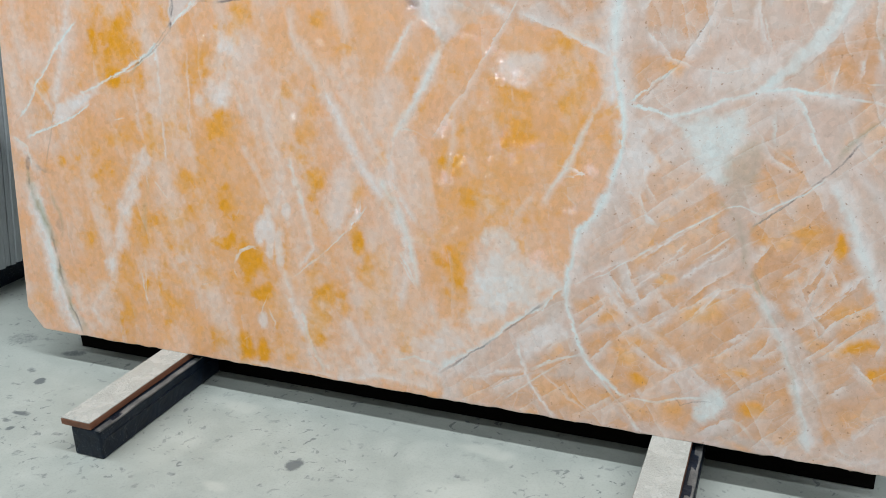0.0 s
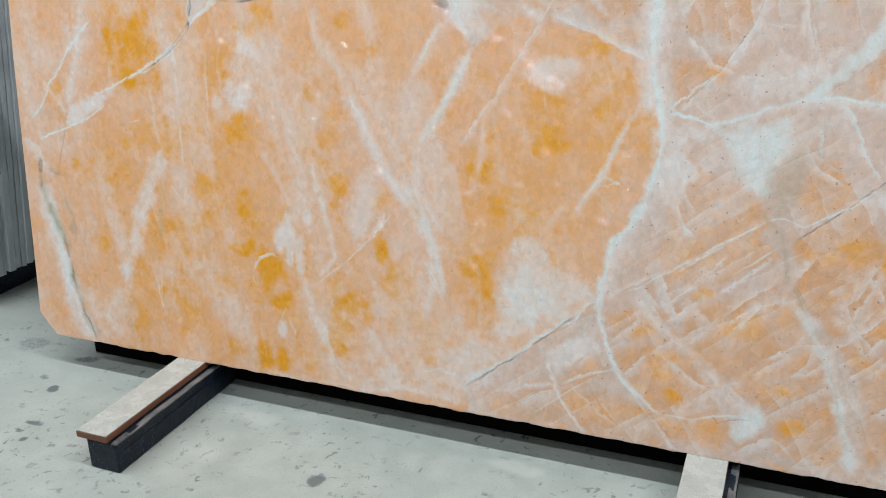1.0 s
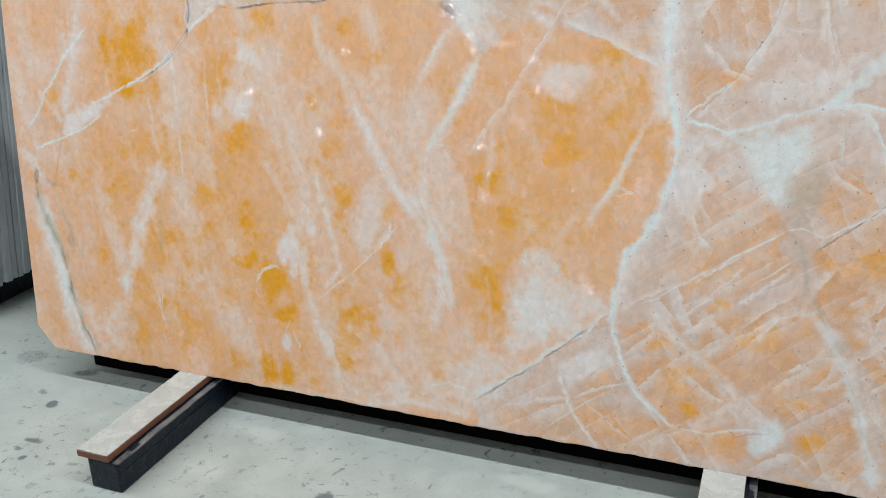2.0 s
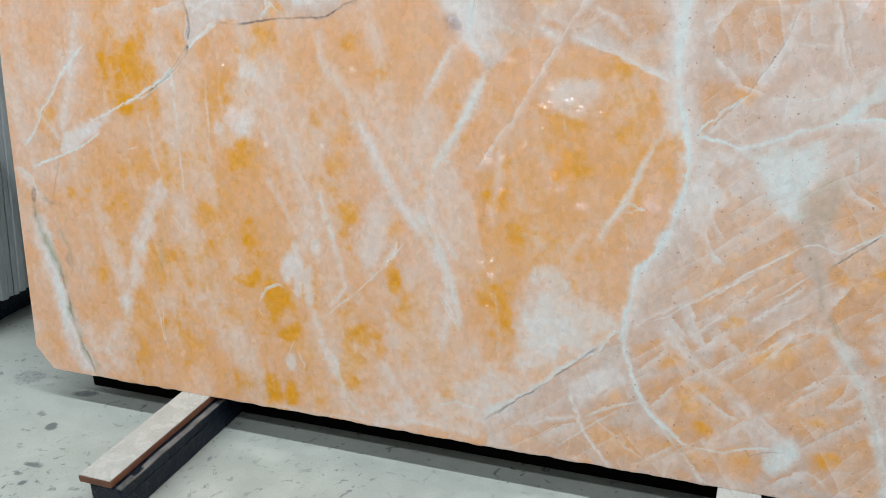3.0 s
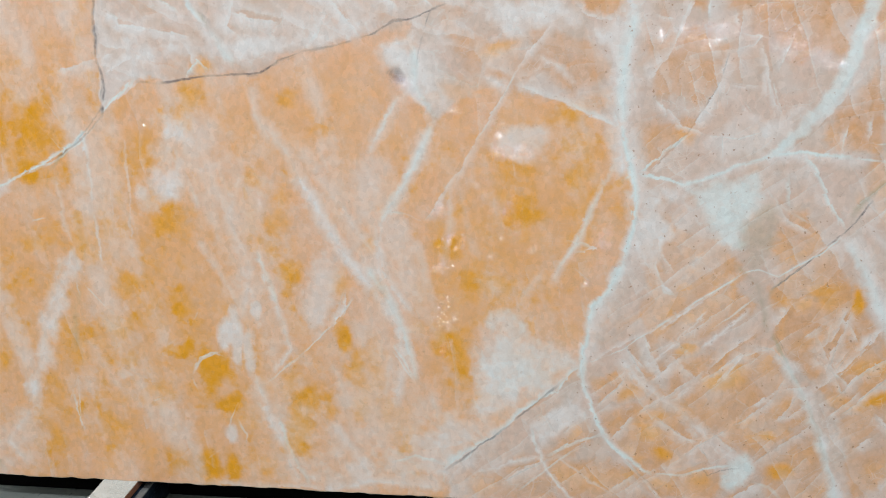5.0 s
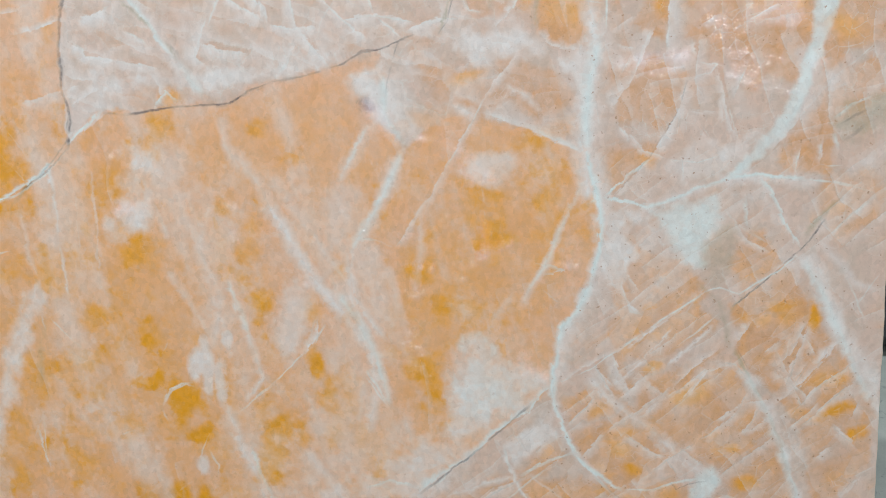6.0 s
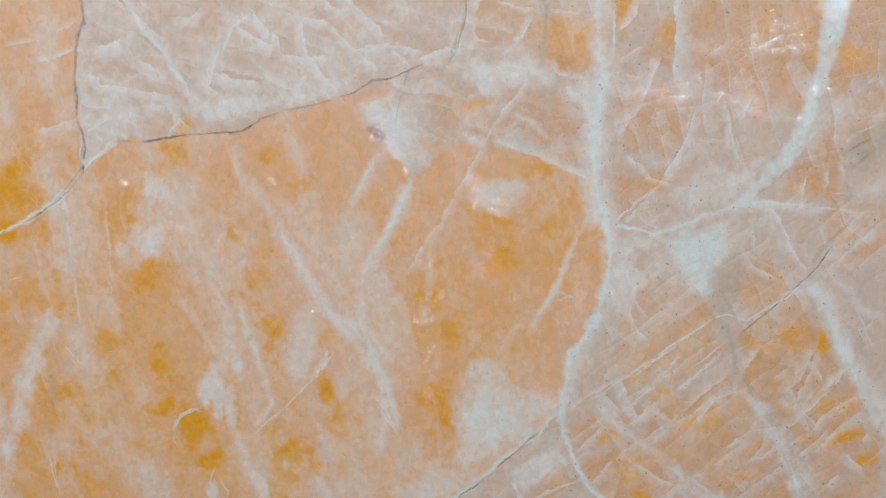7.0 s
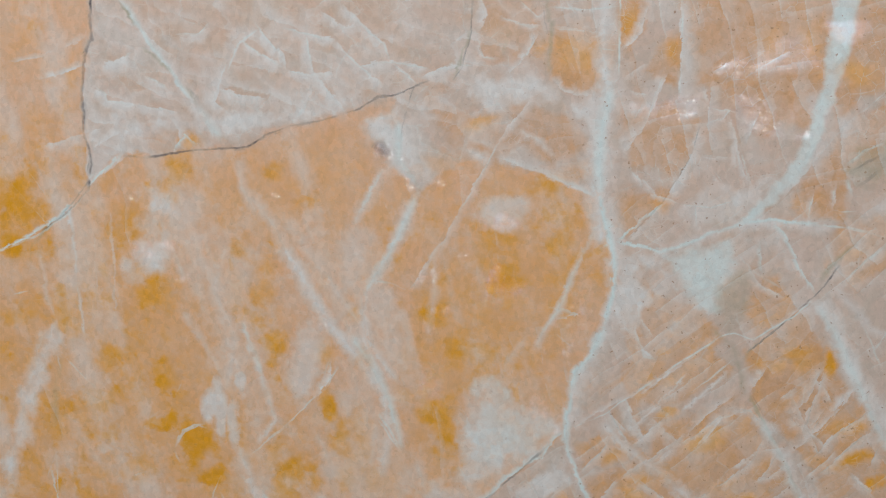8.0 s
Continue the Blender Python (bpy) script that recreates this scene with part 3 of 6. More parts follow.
fade("vein", 0.0016, 0.0035, 0.50, (-1.051, 1.440), (-1.088, 1.333), (-1.057, 1.301))
fade("warm", 0.0290, 0.0016, 0.35, (-1.051, 1.440), (-1.088, 1.333), (-1.057, 1.301))
fade("veil", 0.0019, 0.0478, 0.95, (-0.951, 1.528), (-1.017, 1.485), (-1.052, 1.409))
fade("vein", 0.0016, 0.0035, 0.50, (-0.951, 1.528), (-1.017, 1.485), (-1.052, 1.409))
fade("warm", 0.0287, 0.0016, 0.35, (-0.951, 1.528), (-1.017, 1.485), (-1.052, 1.409))
fade("veil", 0.0019, 0.0470, 0.95, (-0.888, 1.526), (-0.826, 1.508), (-0.733, 1.483))
fade("vein", 0.0016, 0.0034, 0.50, (-0.888, 1.526), (-0.826, 1.508), (-0.733, 1.483))
fade("warm", 0.0282, 0.0016, 0.35, (-0.888, 1.526), (-0.826, 1.508), (-0.733, 1.483))
fade("veil", 0.0019, 0.0487, 0.95, (-1.288, 1.540), (-1.226, 1.476), (-1.194, 1.467))
fade("vein", 0.0016, 0.0036, 0.50, (-1.288, 1.540), (-1.226, 1.476), (-1.194, 1.467))
fade("warm", 0.0292, 0.0016, 0.35, (-1.288, 1.540), (-1.226, 1.476), (-1.194, 1.467))
fade("veil", 0.0019, 0.0466, 0.95, (-0.792, 1.567), (-0.716, 1.520), (-0.669, 1.526))
fade("vein", 0.0016, 0.0034, 0.50, (-0.792, 1.567), (-0.716, 1.520), (-0.669, 1.526))
fade("warm", 0.0280, 0.0016, 0.35, (-0.792, 1.567), (-0.716, 1.520), (-0.669, 1.526))
fade("crack", 0.0037, 0.0056, 1.00, (-1.421, 1.667), (-1.436, 1.575), (-1.432, 1.521), (-1.457, 1.468), (-1.466, 1.406), (-1.472, 1.359), (-1.467, 1.312), (-1.474, 1.249), (-1.460, 1.209), (-1.454, 1.169), (-1.467, 1.121), (-1.473, 1.093))
spot("crack", -1.437, 1.520, 0.008, 0.008, 0, 0.70)
fade("crack", 0.0083, 0.0033, 0.35, (-1.467, 1.359), (-1.471, 1.249))
fade("crack", 0.0100, 0.0050, 0.30, (-1.453, 1.185), (-1.468, 1.113))
fade("crack", 0.0024, 0.0027, 0.55, (-1.472, 1.097), (-1.527, 1.039), (-1.580, 1.002), (-1.625, 0.975))
fade("olive", 0.0085, 0.0051, 0.55, (-1.554, 1.018), (-1.616, 0.978), (-1.641, 0.943))
fade("vein", 0.0051, 0.0021, 0.85, (-1.473, 1.093), (-1.536, 1.029), (-1.625, 0.970), (-1.749, 0.919), (-1.857, 0.882))
fade("crack", 0.0029, 0.0035, 0.95, (-1.355, 1.191), (-1.292, 1.185), (-1.226, 1.193), (-1.160, 1.198), (-1.086, 1.201), (-0.997, 1.207), (-0.948, 1.237), (-0.883, 1.258), (-0.803, 1.272), (-0.724, 1.288), (-0.676, 1.304), (-0.629, 1.333), (-0.582, 1.338), (-0.527, 1.360), (-0.489, 1.373))
fade("crack", 0.0080, 0.0032, 0.25, (-1.086, 1.201), (-0.997, 1.207), (-0.948, 1.237), (-0.803, 1.272))
spot("crack", -0.625, 1.196, 0.027, 0.021, -20, 0.55)
spot("crack", -0.617, 1.206, 0.012, 0.013, 0, 0.50)
fade("crack", 0.0015, 0.0023, 0.50, (-0.527, 1.364), (-0.555, 1.289), (-0.569, 1.220))
patch("veil", 0.0250, 0.75, (-0.677, 1.276), (-0.552, 1.289), (-0.492, 1.226), (-0.518, 1.089), (-0.588, 1.121), (-0.667, 1.092), (-0.618, 1.152), (-0.655, 1.230))
fade("vein", 0.0124, 0.0218, 0.60, (-0.576, 1.274), (-0.568, 1.151), (-0.526, 1.081))
fade("olive", 0.0093, 0.0093, 0.35, (-0.533, 1.105), (-0.511, 1.066))
fade("crack", 0.0018, 0.0030, 0.50, (-0.365, 1.611), (-0.376, 1.493), (-0.399, 1.405))
fade("olive", 0.0076, 0.0076, 0.60, (-0.376, 1.508), (-0.399, 1.420), (-0.420, 1.375))
fade("crack", 0.0018, 0.0023, 0.50, (-0.399, 1.405), (-0.423, 1.373))
fade("olive", 0.0104, 0.0089, 0.60, (-0.187, 1.604), (-0.167, 1.515), (-0.174, 1.383))
fade("crack", 0.0015, 0.0015, 0.50, (-0.181, 1.560), (-0.170, 1.486))
fade("crack", 0.0015, 0.0015, 0.40, (-0.176, 1.427), (-0.174, 1.376))
fade("olive", 0.0060, 0.0060, 0.35, (-0.267, 1.489), (-0.298, 1.424))
fade("veil", 0.0030, 0.0331, 0.80, (-0.355, 1.595), (-0.334, 1.536), (-0.357, 1.493))
fade("veil", 0.0015, 0.0211, 0.75, (-0.364, 1.493), (-0.343, 1.433), (-0.305, 1.424))
fade("vein", 0.0015, 0.0030, 0.55, (-0.364, 1.493), (-0.343, 1.433), (-0.305, 1.424))
fade("veil", 0.0015, 0.0209, 0.75, (-0.296, 1.535), (-0.214, 1.502), (-0.184, 1.509))
fade("vein", 0.0015, 0.0030, 0.55, (-0.296, 1.535), (-0.214, 1.502), (-0.184, 1.509))
fade("veil", 0.0015, 0.0208, 0.75, (-0.243, 1.577), (-0.199, 1.531), (-0.172, 1.545))
fade("vein", 0.0015, 0.0030, 0.55, (-0.243, 1.577), (-0.199, 1.531), (-0.172, 1.545))
fade("veil", 0.0015, 0.0210, 0.75, (-0.192, 1.487), (-0.230, 1.429), (-0.291, 1.372))
fade("vein", 0.0015, 0.0030, 0.55, (-0.192, 1.487), (-0.230, 1.429), (-0.291, 1.372))
fade("veil", 0.0015, 0.0206, 0.75, (-0.162, 1.498), (-0.066, 1.488), (0.022, 1.480))
fade("vein", 0.0015, 0.0029, 0.55, (-0.162, 1.498), (-0.066, 1.488), (0.022, 1.480))
fade("veil", 0.0015, 0.0206, 0.75, (-0.162, 1.556), (-0.081, 1.541), (0.015, 1.550))
fade("vein", 0.0015, 0.0029, 0.55, (-0.162, 1.556), (-0.081, 1.541), (0.015, 1.550))
fade("veil", 0.0015, 0.0206, 0.75, (-0.052, 1.446), (0.007, 1.436))
fade("vein", 0.0015, 0.0029, 0.55, (-0.052, 1.446), (0.007, 1.436))
fade("veil", 0.0015, 0.0206, 0.75, (-0.125, 1.572), (-0.095, 1.527))
fade("vein", 0.0015, 0.0029, 0.55, (-0.125, 1.572), (-0.095, 1.527))
patch("veil", 0.0210, 0.80, (-0.351, 1.403), (-0.201, 1.384), (-0.126, 1.330), (-0.037, 1.320), (0.007, 1.348), (0.007, 1.230), (-0.038, 1.081), (-0.113, 1.127), (-0.052, 1.201), (-0.141, 1.293), (-0.231, 1.310), (-0.322, 1.283), (-0.382, 1.344))
fade("veil", 0.0504, 0.0504, 0.90, (-0.015, 1.597), (-0.022, 1.437), (-0.008, 1.319), (-0.035, 1.186), (-0.038, 1.058), (-0.035, 0.913))
fade("vein", 0.0208, 0.0267, 0.75, (-0.000, 1.356), (-0.023, 1.245), (-0.035, 1.141), (-0.035, 1.058))
fade("vein", 0.0022, 0.0044, 0.85, (0.017, 1.596), (0.017, 1.480), (0.013, 1.355))
fade("veil", 0.0030, 0.0296, 0.70, (0.014, 1.355), (-0.037, 1.327), (-0.097, 1.325))
fade("veil", 0.0238, 0.0030, 0.70, (-0.171, 1.368), (-0.126, 1.334), (-0.067, 1.324))
fade("vein", 0.0019, 0.0031, 0.50, (-0.308, 1.199), (-0.371, 1.086), (-0.435, 0.980), (-0.499, 0.887), (-0.561, 0.805))
fade("veil", 0.0246, 0.0031, 0.55, (-0.186, 1.354), (-0.308, 1.199), (-0.435, 0.980), (-0.561, 0.805))
fade("veil", 0.0393, 0.0076, 0.75, (-0.327, 1.165), (-0.271, 1.153), (-0.188, 1.120), (-0.113, 1.085), (-0.035, 1.055))
fade("vein", 0.0181, 0.0045, 0.35, (-0.294, 1.161), (-0.188, 1.120), (-0.038, 1.056))
fade("veil", 0.0215, 0.0398, 0.70, (-0.431, 1.195), (-0.385, 1.186), (-0.339, 1.162), (-0.355, 1.132))
fade("veil", 0.0181, 0.0211, 0.60, (-0.247, 1.236), (-0.187, 1.204), (-0.142, 1.151))
patch("veil", 0.0184, 0.65, (-0.394, 1.002), (-0.326, 1.055), (-0.211, 1.053), (-0.227, 1.000), (-0.281, 0.962), (-0.358, 0.979))
fade("veil", 0.0639, 0.0244, 0.80, (-0.035, 1.058), (-0.001, 0.913), (-0.001, 0.790), (-0.027, 0.681), (-0.085, 0.587), (-0.119, 0.507), (-0.129, 0.395))
fade("vein", 0.0136, 0.0090, 0.95, (-0.038, 1.058), (-0.011, 0.928), (0.001, 0.867), (-0.002, 0.774), (-0.021, 0.697))
fade("vein", 0.0184, 0.0122, 0.95, (-0.021, 0.697), (-0.054, 0.634), (-0.103, 0.571), (-0.119, 0.523))
fade("vein", 0.0108, 0.0108, 0.90, (-0.119, 0.523), (-0.127, 0.443), (-0.133, 0.363))
fade("vein", 0.0093, 0.0078, 0.85, (-0.132, 0.379), (-0.120, 0.322), (-0.094, 0.258), (-0.063, 0.202))
fade("vein", 0.0137, 0.0137, 0.42, (-0.050, 0.975), (-0.084, 0.898), (-0.107, 0.837), (-0.153, 0.751), (-0.200, 0.681))
fade("veil", 0.0214, 0.0122, 0.50, (-0.084, 0.898), (-0.153, 0.751), (-0.223, 0.634))
fade("vein", 0.0031, 0.0092, 0.50, (-0.176, 0.759), (-0.130, 0.747), (-0.100, 0.731), (-0.153, 0.725))
fade("vein", 0.0015, 0.0031, 0.30, (-0.161, 0.681), (-0.100, 0.634))
fade("vein", 0.0158, 0.0173, 0.60, (-0.526, 1.074), (-0.551, 1.012), (-0.593, 0.935), (-0.651, 0.841), (-0.676, 0.793))
fade("veil", 0.0286, 0.0254, 0.70, (-0.535, 1.058), (-0.593, 0.935), (-0.667, 0.809), (-0.686, 0.729), (-0.665, 0.633), (-0.603, 0.536))
fade("veil", 0.0420, 0.0453, 0.80, (-0.912, 0.938), (-0.844, 0.810), (-0.775, 0.697), (-0.698, 0.601), (-0.644, 0.504), (-0.623, 0.389), (-0.659, 0.257))
fade("vein", 0.0225, 0.0193, 0.55, (-0.727, 0.681), (-0.666, 0.585), (-0.621, 0.471), (-0.589, 0.340))
fade("vein", 0.0016, 0.0048, 0.55, (-0.654, 0.438), (-0.623, 0.381), (-0.589, 0.337))
fade("vein", 0.0024, 0.0032, 0.60, (-0.667, 0.825), (-0.611, 0.825), (-0.561, 0.801))
fade("veil", 0.0315, 0.0221, 0.55, (-0.618, 1.137), (-0.668, 1.061), (-0.710, 0.983))
fade("vein", 0.0079, 0.0142, 0.40, (-0.618, 1.137), (-0.685, 1.030))
fade("veil", 0.0265, 0.0496, 0.60, (-1.074, 0.940), (-1.114, 0.795), (-1.054, 0.665), (-1.095, 0.501))
fade("veil", 0.0199, 0.0265, 0.70, (-1.035, 0.730), (-1.015, 0.633), (-0.977, 0.534), (-0.949, 0.435), (-1.019, 0.351))
fade("vein", 0.0099, 0.0165, 0.50, (-1.036, 0.714), (-1.006, 0.633), (-0.977, 0.551))
spot("veil", -0.869, 0.584, 0.043, 0.101, -8, 0.50)
fade("veil", 0.0033, 0.0195, 0.80, (-0.779, 0.600), (-0.788, 0.552), (-0.831, 0.502))
fade("vein", 0.0024, 0.0049, 0.70, (-0.763, 0.584), (-0.806, 0.519), (-0.831, 0.502))
fade("vein", 0.0017, 0.0033, 0.60, (-0.831, 0.502), (-0.916, 0.419), (-0.993, 0.360))
spot("veil", -1.138, 0.475, 0.027, 0.052, -15, 0.80)
spot("veil", -1.051, 0.550, 0.023, 0.041, 0, 0.70)
spot("veil", -1.108, 0.417, 0.020, 0.052, -10, 0.70)
fade("veil", 0.0503, 0.0503, 0.65, (-1.052, 0.351), (-1.040, 0.250), (-0.976, 0.167))
fade("veil", 0.0296, 0.0296, 0.45, (-0.834, 0.403), (-0.774, 0.238))
fade("vein", 0.0020, 0.0042, 0.70, (-1.255, 0.349), (-1.227, 0.391), (-1.183, 0.413), (-1.159, 0.405))
fade("vein", 0.0017, 0.0034, 0.50, (-1.115, 0.266), (-1.143, 0.215), (-1.158, 0.180))
fade("vein", 0.0018, 0.0035, 0.50, (-1.650, 0.257), (-1.618, 0.327), (-1.619, 0.189))
patch("veil", 0.0233, 0.70, (-1.385, 0.878), (-1.324, 0.926), (-1.287, 0.974), (-1.289, 1.086), (-1.232, 1.070), (-1.206, 0.941), (-1.277, 0.861), (-1.363, 0.829))
fade("veil", 0.0232, 0.0232, 0.55, (-1.281, 1.086), (-1.239, 0.942), (-1.196, 0.828))
fade("veil", 0.0230, 0.0197, 0.45, (-1.149, 1.100), (-1.154, 0.989), (-1.110, 0.876))
fade("veil", 0.0323, 0.0226, 0.50, (-1.030, 1.192), (-1.018, 1.098), (-0.941, 1.002), (-0.881, 0.890))
fade("veil", 0.0334, 0.0200, 0.45, (-1.216, 0.747), (-1.139, 0.632), (-1.078, 0.517))
fade("veil", 0.0187, 0.0187, 0.80, (-1.531, 1.058), (-1.524, 0.961), (-1.519, 0.830))
fade("veil", 0.0120, 0.0085, 0.80, (-1.519, 0.830), (-1.516, 0.748), (-1.514, 0.665))
fade("veil", 0.0068, 0.0068, 0.50, (-1.460, 1.025), (-1.459, 0.912), (-1.458, 0.797))
fade("veil", 0.0067, 0.0067, 0.50, (-1.409, 1.040), (-1.402, 0.879), (-1.411, 0.731))
fade("veil", 0.0276, 0.0207, 0.45, (-1.531, 0.599), (-1.485, 0.498), (-1.479, 0.329))
fade("vein", 0.0021, 0.0034, 0.45, (-1.573, 0.615), (-1.501, 0.532), (-1.460, 0.498))
fade("veil", 0.0172, 0.0172, 0.40, (-1.628, 0.930), (-1.612, 0.798), (-1.600, 0.715))
fade("vein", 0.0017, 0.0051, 0.50, (-1.344, 0.423), (-1.283, 0.458))
fade("vein", 0.0017, 0.0034, 0.50, (-1.255, 0.491), (-1.227, 0.541))
spot("veil", -1.470, 0.337, 0.038, 0.029, 0, 0.50)
fade("vein", 0.0017, 0.0026, 0.35, (-1.731, 1.158), (-1.637, 1.044), (-1.582, 0.978))
fade("vein", 0.0017, 0.0025, 0.30, (-1.646, 1.157), (-1.577, 1.043))
patch("vein", 0.0408, 0.32, (-0.414, 0.432), (-0.392, 0.359), (-0.321, 0.324), (-0.242, 0.345), (-0.156, 0.387), (-0.194, 0.434), (-0.248, 0.474), (-0.318, 0.498), (-0.365, 0.538))
patch("veil", 0.0282, 0.60, (-0.364, 0.570), (-0.287, 0.522), (-0.194, 0.475), (-0.132, 0.459), (-0.132, 0.395), (-0.289, 0.320), (-0.408, 0.359), (-0.422, 0.440))
fade("veil", 0.0311, 0.0187, 0.40, (-0.238, 0.681), (-0.286, 0.602), (-0.318, 0.522))
fade("veil", 0.0189, 0.0189, 0.35, (-0.499, 0.918), (-0.486, 0.792), (-0.504, 0.665))
fade("veil", 0.0665, 0.0022, 0.75, (0.176, 1.575), (0.177, 1.431), (0.165, 1.292))
fade("vein", 0.0043, 0.0014, 0.75, (0.177, 1.532), (0.176, 1.416), (0.168, 1.314))
fade("veil", 0.0029, 0.0291, 0.70, (0.094, 1.564), (0.073, 1.478), (0.029, 1.428))
fade("vein", 0.0015, 0.0044, 0.50, (0.097, 1.557), (0.077, 1.478))
fade("veil", 0.0022, 0.0382, 0.75, (0.136, 1.374), (0.088, 1.258), (0.048, 1.192), (0.022, 1.162))
fade("vein", 0.0015, 0.0029, 0.50, (0.131, 1.367), (0.088, 1.255))
fade("veil", 0.0234, 0.0029, 0.50, (0.102, 1.404), (0.036, 1.362))
fade("crack", 0.0015, 0.0022, 0.45, (0.227, 1.232), (0.210, 1.173), (0.177, 1.114), (0.126, 1.033), (0.037, 0.935))
fade("veil", 0.0381, 0.0022, 0.80, (0.227, 1.232), (0.206, 1.166), (0.177, 1.114), (0.129, 1.040))
fade("veil", 0.0297, 0.0030, 0.70, (0.126, 1.033), (0.081, 0.980), (0.034, 0.928))
fade("veil", 0.0014, 0.0202, 0.70, (0.241, 1.283), (0.299, 1.274), (0.285, 1.253), (0.249, 1.239))
fade("vein", 0.0014, 0.0026, 0.50, (0.241, 1.283), (0.299, 1.274), (0.285, 1.253), (0.249, 1.239))
fade("veil", 0.0014, 0.0202, 0.70, (0.233, 1.342), (0.248, 1.283))
fade("vein", 0.0014, 0.0026, 0.50, (0.233, 1.342), (0.248, 1.283))
fade("veil", 0.0015, 0.0207, 0.70, (0.044, 1.124), (0.111, 1.056), (0.170, 1.032))
fade("vein", 0.0015, 0.0027, 0.50, (0.044, 1.124), (0.111, 1.056), (0.170, 1.032))
fade("veil", 0.0015, 0.0205, 0.70, (0.170, 1.032), (0.258, 1.016), (0.316, 1.037))
fade("vein", 0.0015, 0.0026, 0.50, (0.170, 1.032), (0.258, 1.016), (0.316, 1.037))
fade("veil", 0.0015, 0.0206, 0.70, (0.140, 1.093), (0.199, 1.077))
fade("vein", 0.0015, 0.0026, 0.50, (0.140, 1.093), (0.199, 1.077))
fade("veil", 0.0015, 0.0203, 0.70, (0.228, 1.158), (0.315, 1.149))
fade("vein", 0.0015, 0.0026, 0.50, (0.228, 1.158), (0.315, 1.149))
fade("veil", 0.0015, 0.0204, 0.70, (0.257, 1.120), (0.287, 1.083))
fade("vein", 0.0015, 0.0026, 0.50, (0.257, 1.120), (0.287, 1.083))
fade("veil", 0.0014, 0.0202, 0.70, (0.314, 1.193), (0.330, 1.119))
fade("vein", 0.0014, 0.0026, 0.50, (0.314, 1.193), (0.330, 1.119))
fade("veil", 0.0015, 0.0206, 0.70, (0.051, 1.251), (0.081, 1.302))
fade("vein", 0.0015, 0.0026, 0.50, (0.051, 1.251), (0.081, 1.302))
fade("veil", 0.0015, 0.0206, 0.70, (0.214, 1.031), (0.222, 0.971))
fade("vein", 0.0015, 0.0026, 0.50, (0.214, 1.031), (0.222, 0.971))
fade("veil", 0.0014, 0.0201, 0.70, (0.371, 1.265), (0.343, 1.178))
fade("vein", 0.0014, 0.0026, 0.50, (0.371, 1.265), (0.343, 1.178))
fade("veil", 0.0014, 0.0199, 0.70, (0.355, 1.367), (0.453, 1.422))
fade("vein", 0.0014, 0.0026, 0.50, (0.355, 1.367), (0.453, 1.422))
fade("veil", 0.0014, 0.0201, 0.70, (0.254, 1.370), (0.312, 1.398))
fade("vein", 0.0014, 0.0026, 0.50, (0.254, 1.370), (0.312, 1.398))
fade("veil", 0.0014, 0.0200, 0.70, (0.517, 1.056), (0.505, 0.982))
fade("vein", 0.0014, 0.0026, 0.50, (0.517, 1.056), (0.505, 0.982))
fade("veil", 0.0014, 0.0199, 0.70, (0.574, 1.070), (0.561, 1.011))
fade("vein", 0.0014, 0.0026, 0.50, (0.574, 1.070), (0.561, 1.011))
fade("veil", 0.0015, 0.0205, 0.70, (0.037, 1.333), (0.095, 1.316))
fade("vein", 0.0015, 0.0026, 0.50, (0.037, 1.333), (0.095, 1.316))
fade("veil", 0.0014, 0.0202, 0.70, (0.299, 1.267), (0.359, 1.074))
fade("vein", 0.0014, 0.0026, 0.50, (0.299, 1.267), (0.359, 1.074))
patch("vein", 0.0071, 0.72, (0.564, 1.603), (0.637, 1.600), (0.605, 1.417), (0.555, 1.275), (0.516, 1.145), (0.439, 1.043), (0.368, 0.981), (0.332, 0.977), (0.420, 1.073), (0.497, 1.218), (0.528, 1.333), (0.550, 1.476))
fade("veil", 0.0427, 0.0028, 0.60, (0.439, 1.035), (0.516, 1.137), (0.584, 1.223))
fade("vein", 0.0014, 0.0035, 0.60, (0.694, 1.314), (0.598, 1.227), (0.530, 1.152), (0.460, 1.072))
patch("veil", 0.0204, 0.60, (0.242, 1.121), (0.316, 1.060), (0.430, 1.117), (0.389, 1.029), (0.317, 0.985), (0.229, 0.971), (0.170, 1.002))
patch("olive", 0.0169, 0.50, (0.601, 1.114), (0.642, 1.157), (0.739, 1.198), (0.757, 1.067), (0.687, 1.083), (0.631, 1.047))
fade("crack", 0.0028, 0.0028, 0.45, (0.615, 1.113), (0.685, 1.149))
fade("crack", 0.0042, 0.0042, 0.35, (0.631, 1.069), (0.665, 1.098), (0.713, 1.126))
fade("vein", 0.0085, 0.0113, 0.60, (0.602, 1.099), (0.617, 1.040))
fade("vein", 0.0028, 0.0070, 0.60, (0.601, 1.128), (0.656, 1.164), (0.695, 1.185))
fade("vein", 0.0014, 0.0028, 0.70, (0.554, 1.008), (0.625, 1.007))
fade("vein", 0.0060, 0.0060, 0.90, (-0.001, 0.928), (0.067, 0.912), (0.141, 0.901))
fade("vein", 0.0074, 0.0088, 0.90, (0.111, 0.899), (0.171, 0.919), (0.259, 0.952), (0.346, 0.981))
fade("vein", 0.0058, 0.0072, 0.85, (0.346, 0.981), (0.433, 0.980), (0.534, 0.970))
fade("vein", 0.0036, 0.0043, 0.75, (0.534, 0.970), (0.605, 0.963), (0.705, 0.935))
fade("veil", 0.0291, 0.0291, 0.70, (0.141, 0.911), (0.346, 0.977), (0.577, 0.959))
fade("vein", 0.0045, 0.0060, 0.70, (0.007, 0.928), (0.081, 0.996), (0.126, 1.036))
